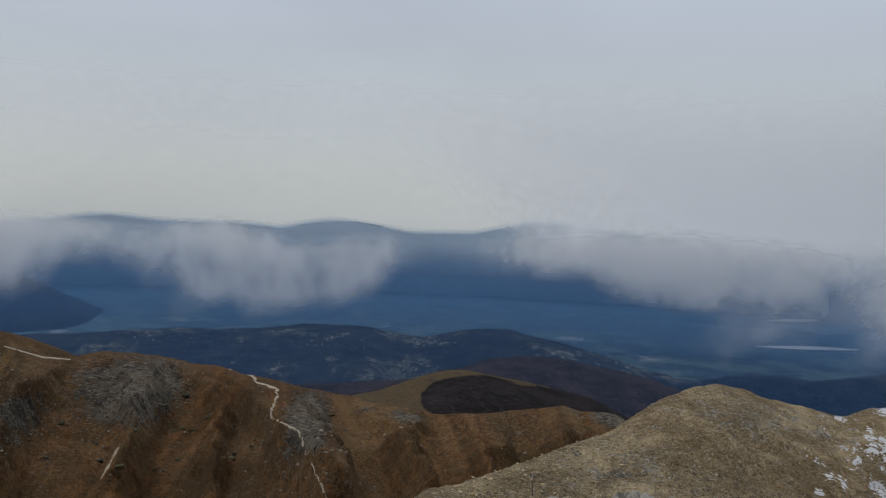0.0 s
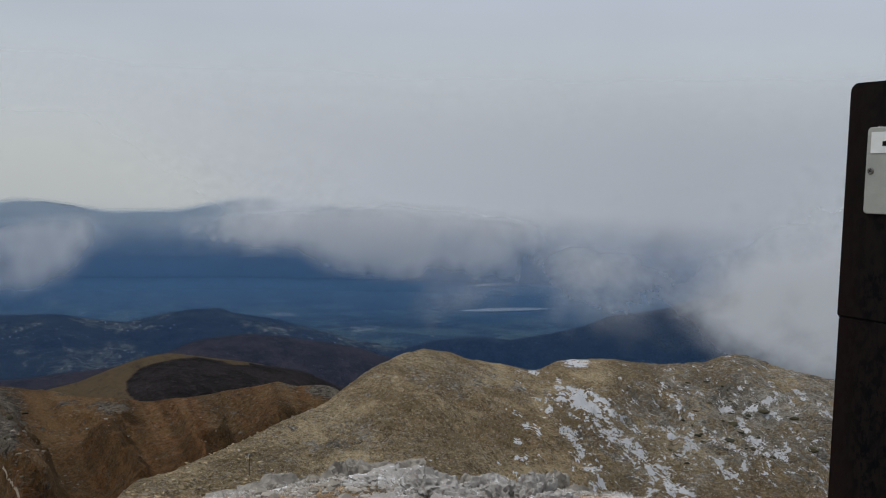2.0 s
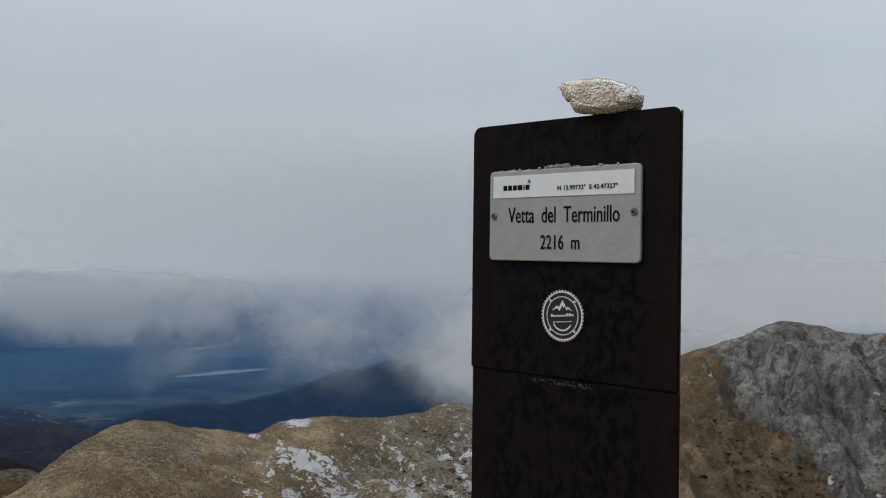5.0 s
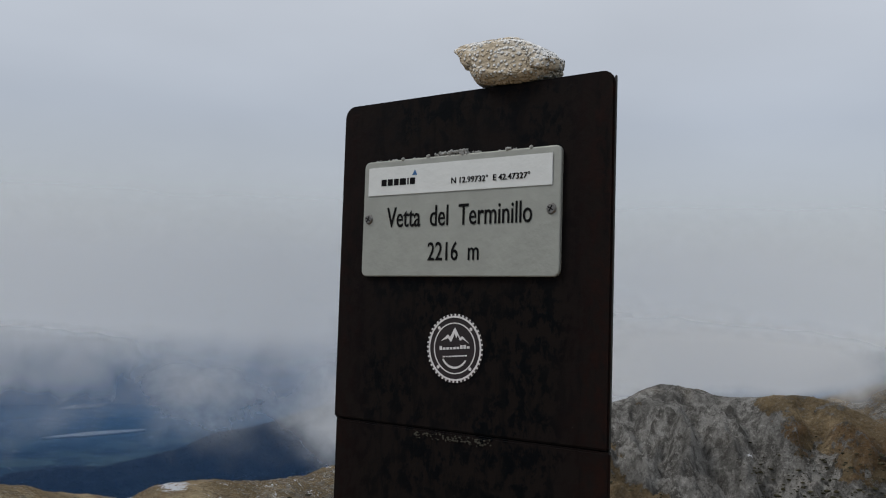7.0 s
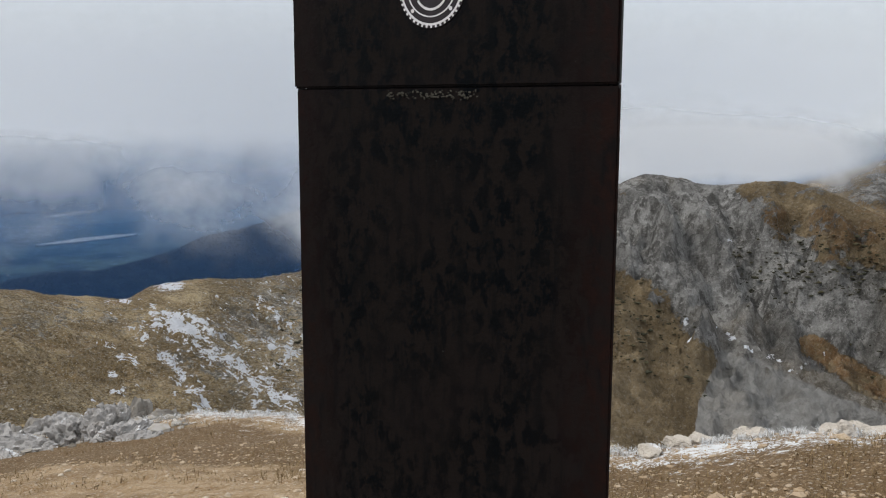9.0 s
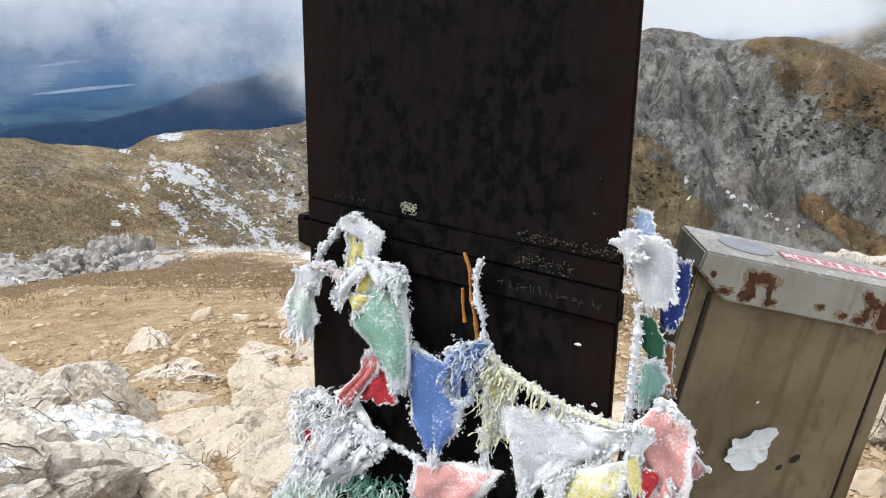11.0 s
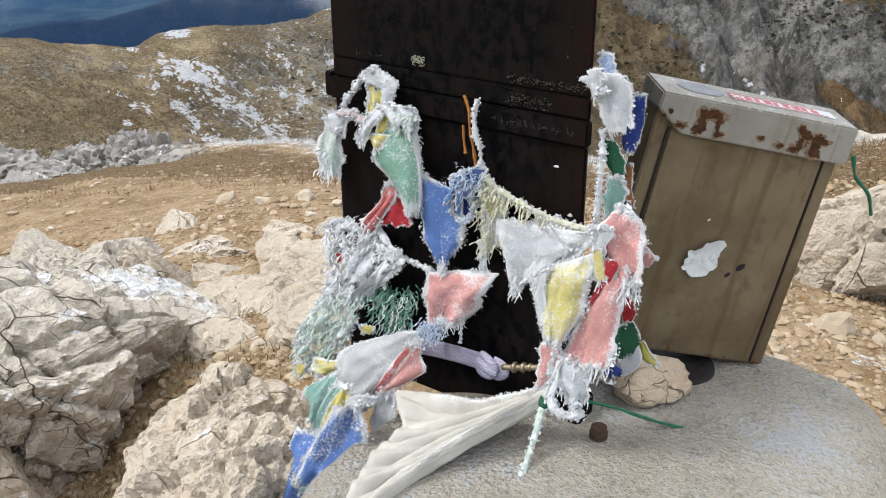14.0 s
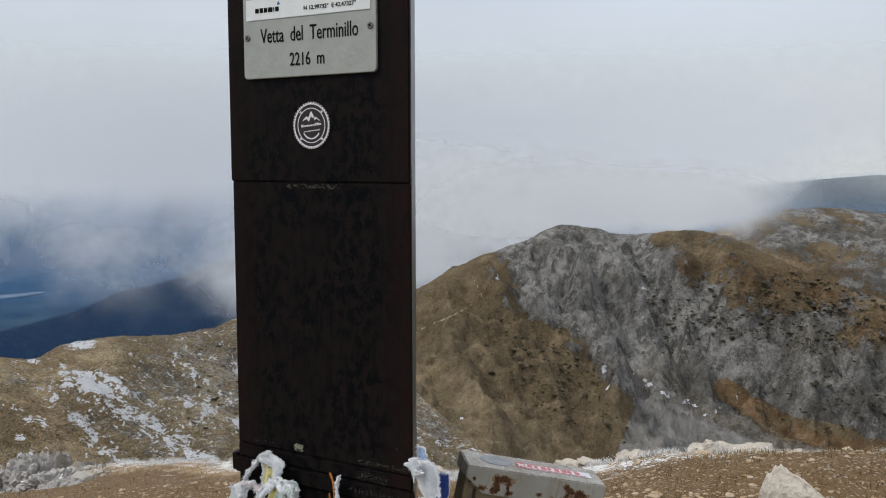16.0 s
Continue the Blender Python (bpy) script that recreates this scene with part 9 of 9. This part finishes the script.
drape("deep_blue", [((0.142, -0.128, 0.11), (0.208, -0.128, 0.151)), ((0.141, -0.128, 0.089), (0.197, -0.128, 0.128))], 94, 0.6, 0.008)
part("cord", tube([(0.405, -0.060, 0.272), (0.430, -0.030, 0.256), (0.470, 0.010, 0.236), (0.510, 0.040, 0.216), (0.540, 0.062, 0.204), (0.549, 0.070, 0.200)], 0.0024, 7, 0.8, 0.25, 4), green_cord_mat, None, "green cord across the concrete")
rimed_cord(None, [(0.416, -0.064, 0.292), (0.410, -0.070, 0.262), (0.414, -0.095, 0.232), (0.420, -0.128, 0.206), (0.425, -0.155, 0.196)], 0.0046, 91, green_rime, 1.2, "cord", "pale green cord end thick with rime")
rimed_cord(None, [(0.424, -0.060, 0.300), (0.420, -0.070, 0.276), (0.430, -0.074, 0.262), (0.450, -0.070, 0.258), (0.462, -0.062, 0.266)], 0.0055, 92, None, 1.2)
part("tie", tube([(0.402, -0.070, 0.270), (0.412, -0.074, 0.262), (0.422, -0.068, 0.268)], 0.006, 8, 0.5), CLOTH["deep_green"], None, "dark green band")
h.close()


# ---- strap, white cloth and green cord at the foot ----
def white_cloth():
    """A pale cotton cloth, gathered to the right and spread over the base in long folds."""
    n, m_ = 70, 110
    u, v = np.meshgrid(np.linspace(0, 1, n), np.linspace(0, 1, m_))
    gather = np.array((0.412, -0.058, 0.270))
    far = np.stack([0.204 + 0.130 * v[:, :1] + 0.030 * np.exp(-((v[:, :1] - 0.22) / 0.14) ** 2), -0.118 - 0.285 * v[:, :1], 0.226 - 0.014 * v[:, :1] ** 2 - 0.05 * np.maximum(v[:, :1] - 0.7, 0)], -1)
    fan = 1 - u ** 0.75
    p = gather + (far - gather) * fan[..., None]
    # the lower rim hangs inwards, the cloth sinks on to the base
    p[..., 0] -= 0.050 * v ** 3 * np.sin(fan * math.pi)
    p[..., 2] += -0.020 * np.sin(fan * math.pi)
    crease = np.sin(v * 31 + 1.5 * np.sin(4 * fan) + 0.7)
    sharp = np.sign(crease) * np.abs(crease) ** 0.6
    p[..., 2] += (0.0075 * sharp + 0.0050 * np.sin(v * 67 + 3 * fan + 2 * np.sin(6 * fan))) * (0.35 + 0.9 * np.sin(np.clip(fan, 0, 1) * math.pi * 0.75 + 0.4)) * (1.25 - 0.7 * fan) + 0.007 * fractal(fan * 4, v * 6, 0, 5, 0.55, 5)
    p[..., 1] += 0.006 * np.cos(v * 21) * u
    p[..., 0] += 0.012 * fractal(v * 4, u * 0 + 1, 0, 3, 0.5, 8) * fan
    ob = part("white_cloth", grid_mesh("white_cloth", p, {"rim": np.clip(1 - np.minimum(v, 1 - v) / 0.05, 0, 1)}), cloth_material("pale_cotton", (0.60, 0.575, 0.525), 0.10))
    ob.modifiers.new("thickness", "SOLIDIFY").thickness = 0.003
    rng = np.random.RandomState(6)
    k = rng.randint(0, n, 900)
    e = np.where(rng.rand(900) < 0.5, 0, m_ - 1)
    tagged(part("rime", spikes(p[e, k] + rng.normal(0, 0.001, (900, 3)), rng.normal(0, 1, (900, 3)) + (0, -0.3, 0.6), 0.0011, 6), rime_white, ob), kind="stuff")
    tagged(ob, "crumpled off-white cotton cloth lying over the concrete base", "cloth")


white_cloth()


def strap_thing():
    root = empty("elastic_strap")
    web = Mat("lilac_webbing")
    stripe = web.math("SINE", web.math("MULTIPLY", web.noise(1.0, 2, 0.4, web.scaled(web.coords(), (30, 30, 900))), 30))
    web_mat = web.done(web.mix(web.span(stripe, -0.3, 0.3), (0.27, 0.255, 0.345), (0.43, 0.415, 0.52)), 0.85, 0, web.bump(web.noise(700, 2), 0.5, 0.002))
    part("webbing", tube([(0.110, -0.014, 0.226), (0.167, -0.014, 0.238), (0.224, -0.014, 0.246), (0.286, -0.018, 0.253)], 0.0140, 10, 0.22), web_mat, root)
    shift = Vector((0.008, 0, 0.008))
    tight = Vector((0.294, -0.034, 0.252))
    part("knot", tube([tight + 0.74 * (Vector(p) - tight) + shift for p in ((0.270, -0.020, 0.262), (0.290, -0.034, 0.268), (0.306, -0.036, 0.254), (0.296, -0.036, 0.236), (0.276, -0.034, 0.238), (0.272, -0.034, 0.256), (0.292, -0.040, 0.250), (0.312, -0.036, 0.246))], 0.0070, 10, 0.7), web_mat, root, "lilac webbing tied in a knot")
    part("loop", tube([tight + 0.80 * (Vector(p) - tight) + shift for p in ((0.292, -0.026, 0.242), (0.306, -0.03, 0.238), (0.320, -0.028, 0.247), (0.316, -0.028, 0.259), (0.300, -0.028, 0.262))], 0.0085, 10, 0.45), web_mat, root)
    brass = plain("dull_brass", (0.36, 0.30, 0.20), 0.4, 0.8)
    bm = tube([(0.325, -0.036, 0.269), (0.346, -0.036, 0.276), (0.360, -0.036, 0.281), (0.392, -0.036, 0.292)], 0.0042, 10)
    for k, r in ((0.0, 0.0080), (0.014, 0.0075), (0.024, 0.0060)):
        bmesh.ops.create_uvsphere(bm, u_segments=14, v_segments=8, radius=r, matrix=Matrix.Translation((0.344 + k, -0.036, 0.2755 + k * 0.36)) @ Matrix.Diagonal((0.6, 1, 1, 1)))
    part("snap_hook", bm, brass, root, "dull brass snap hook", True)
    tagged(root, "knotted lilac elastic strap with a brass hook round the stele", "strap")


strap_thing()
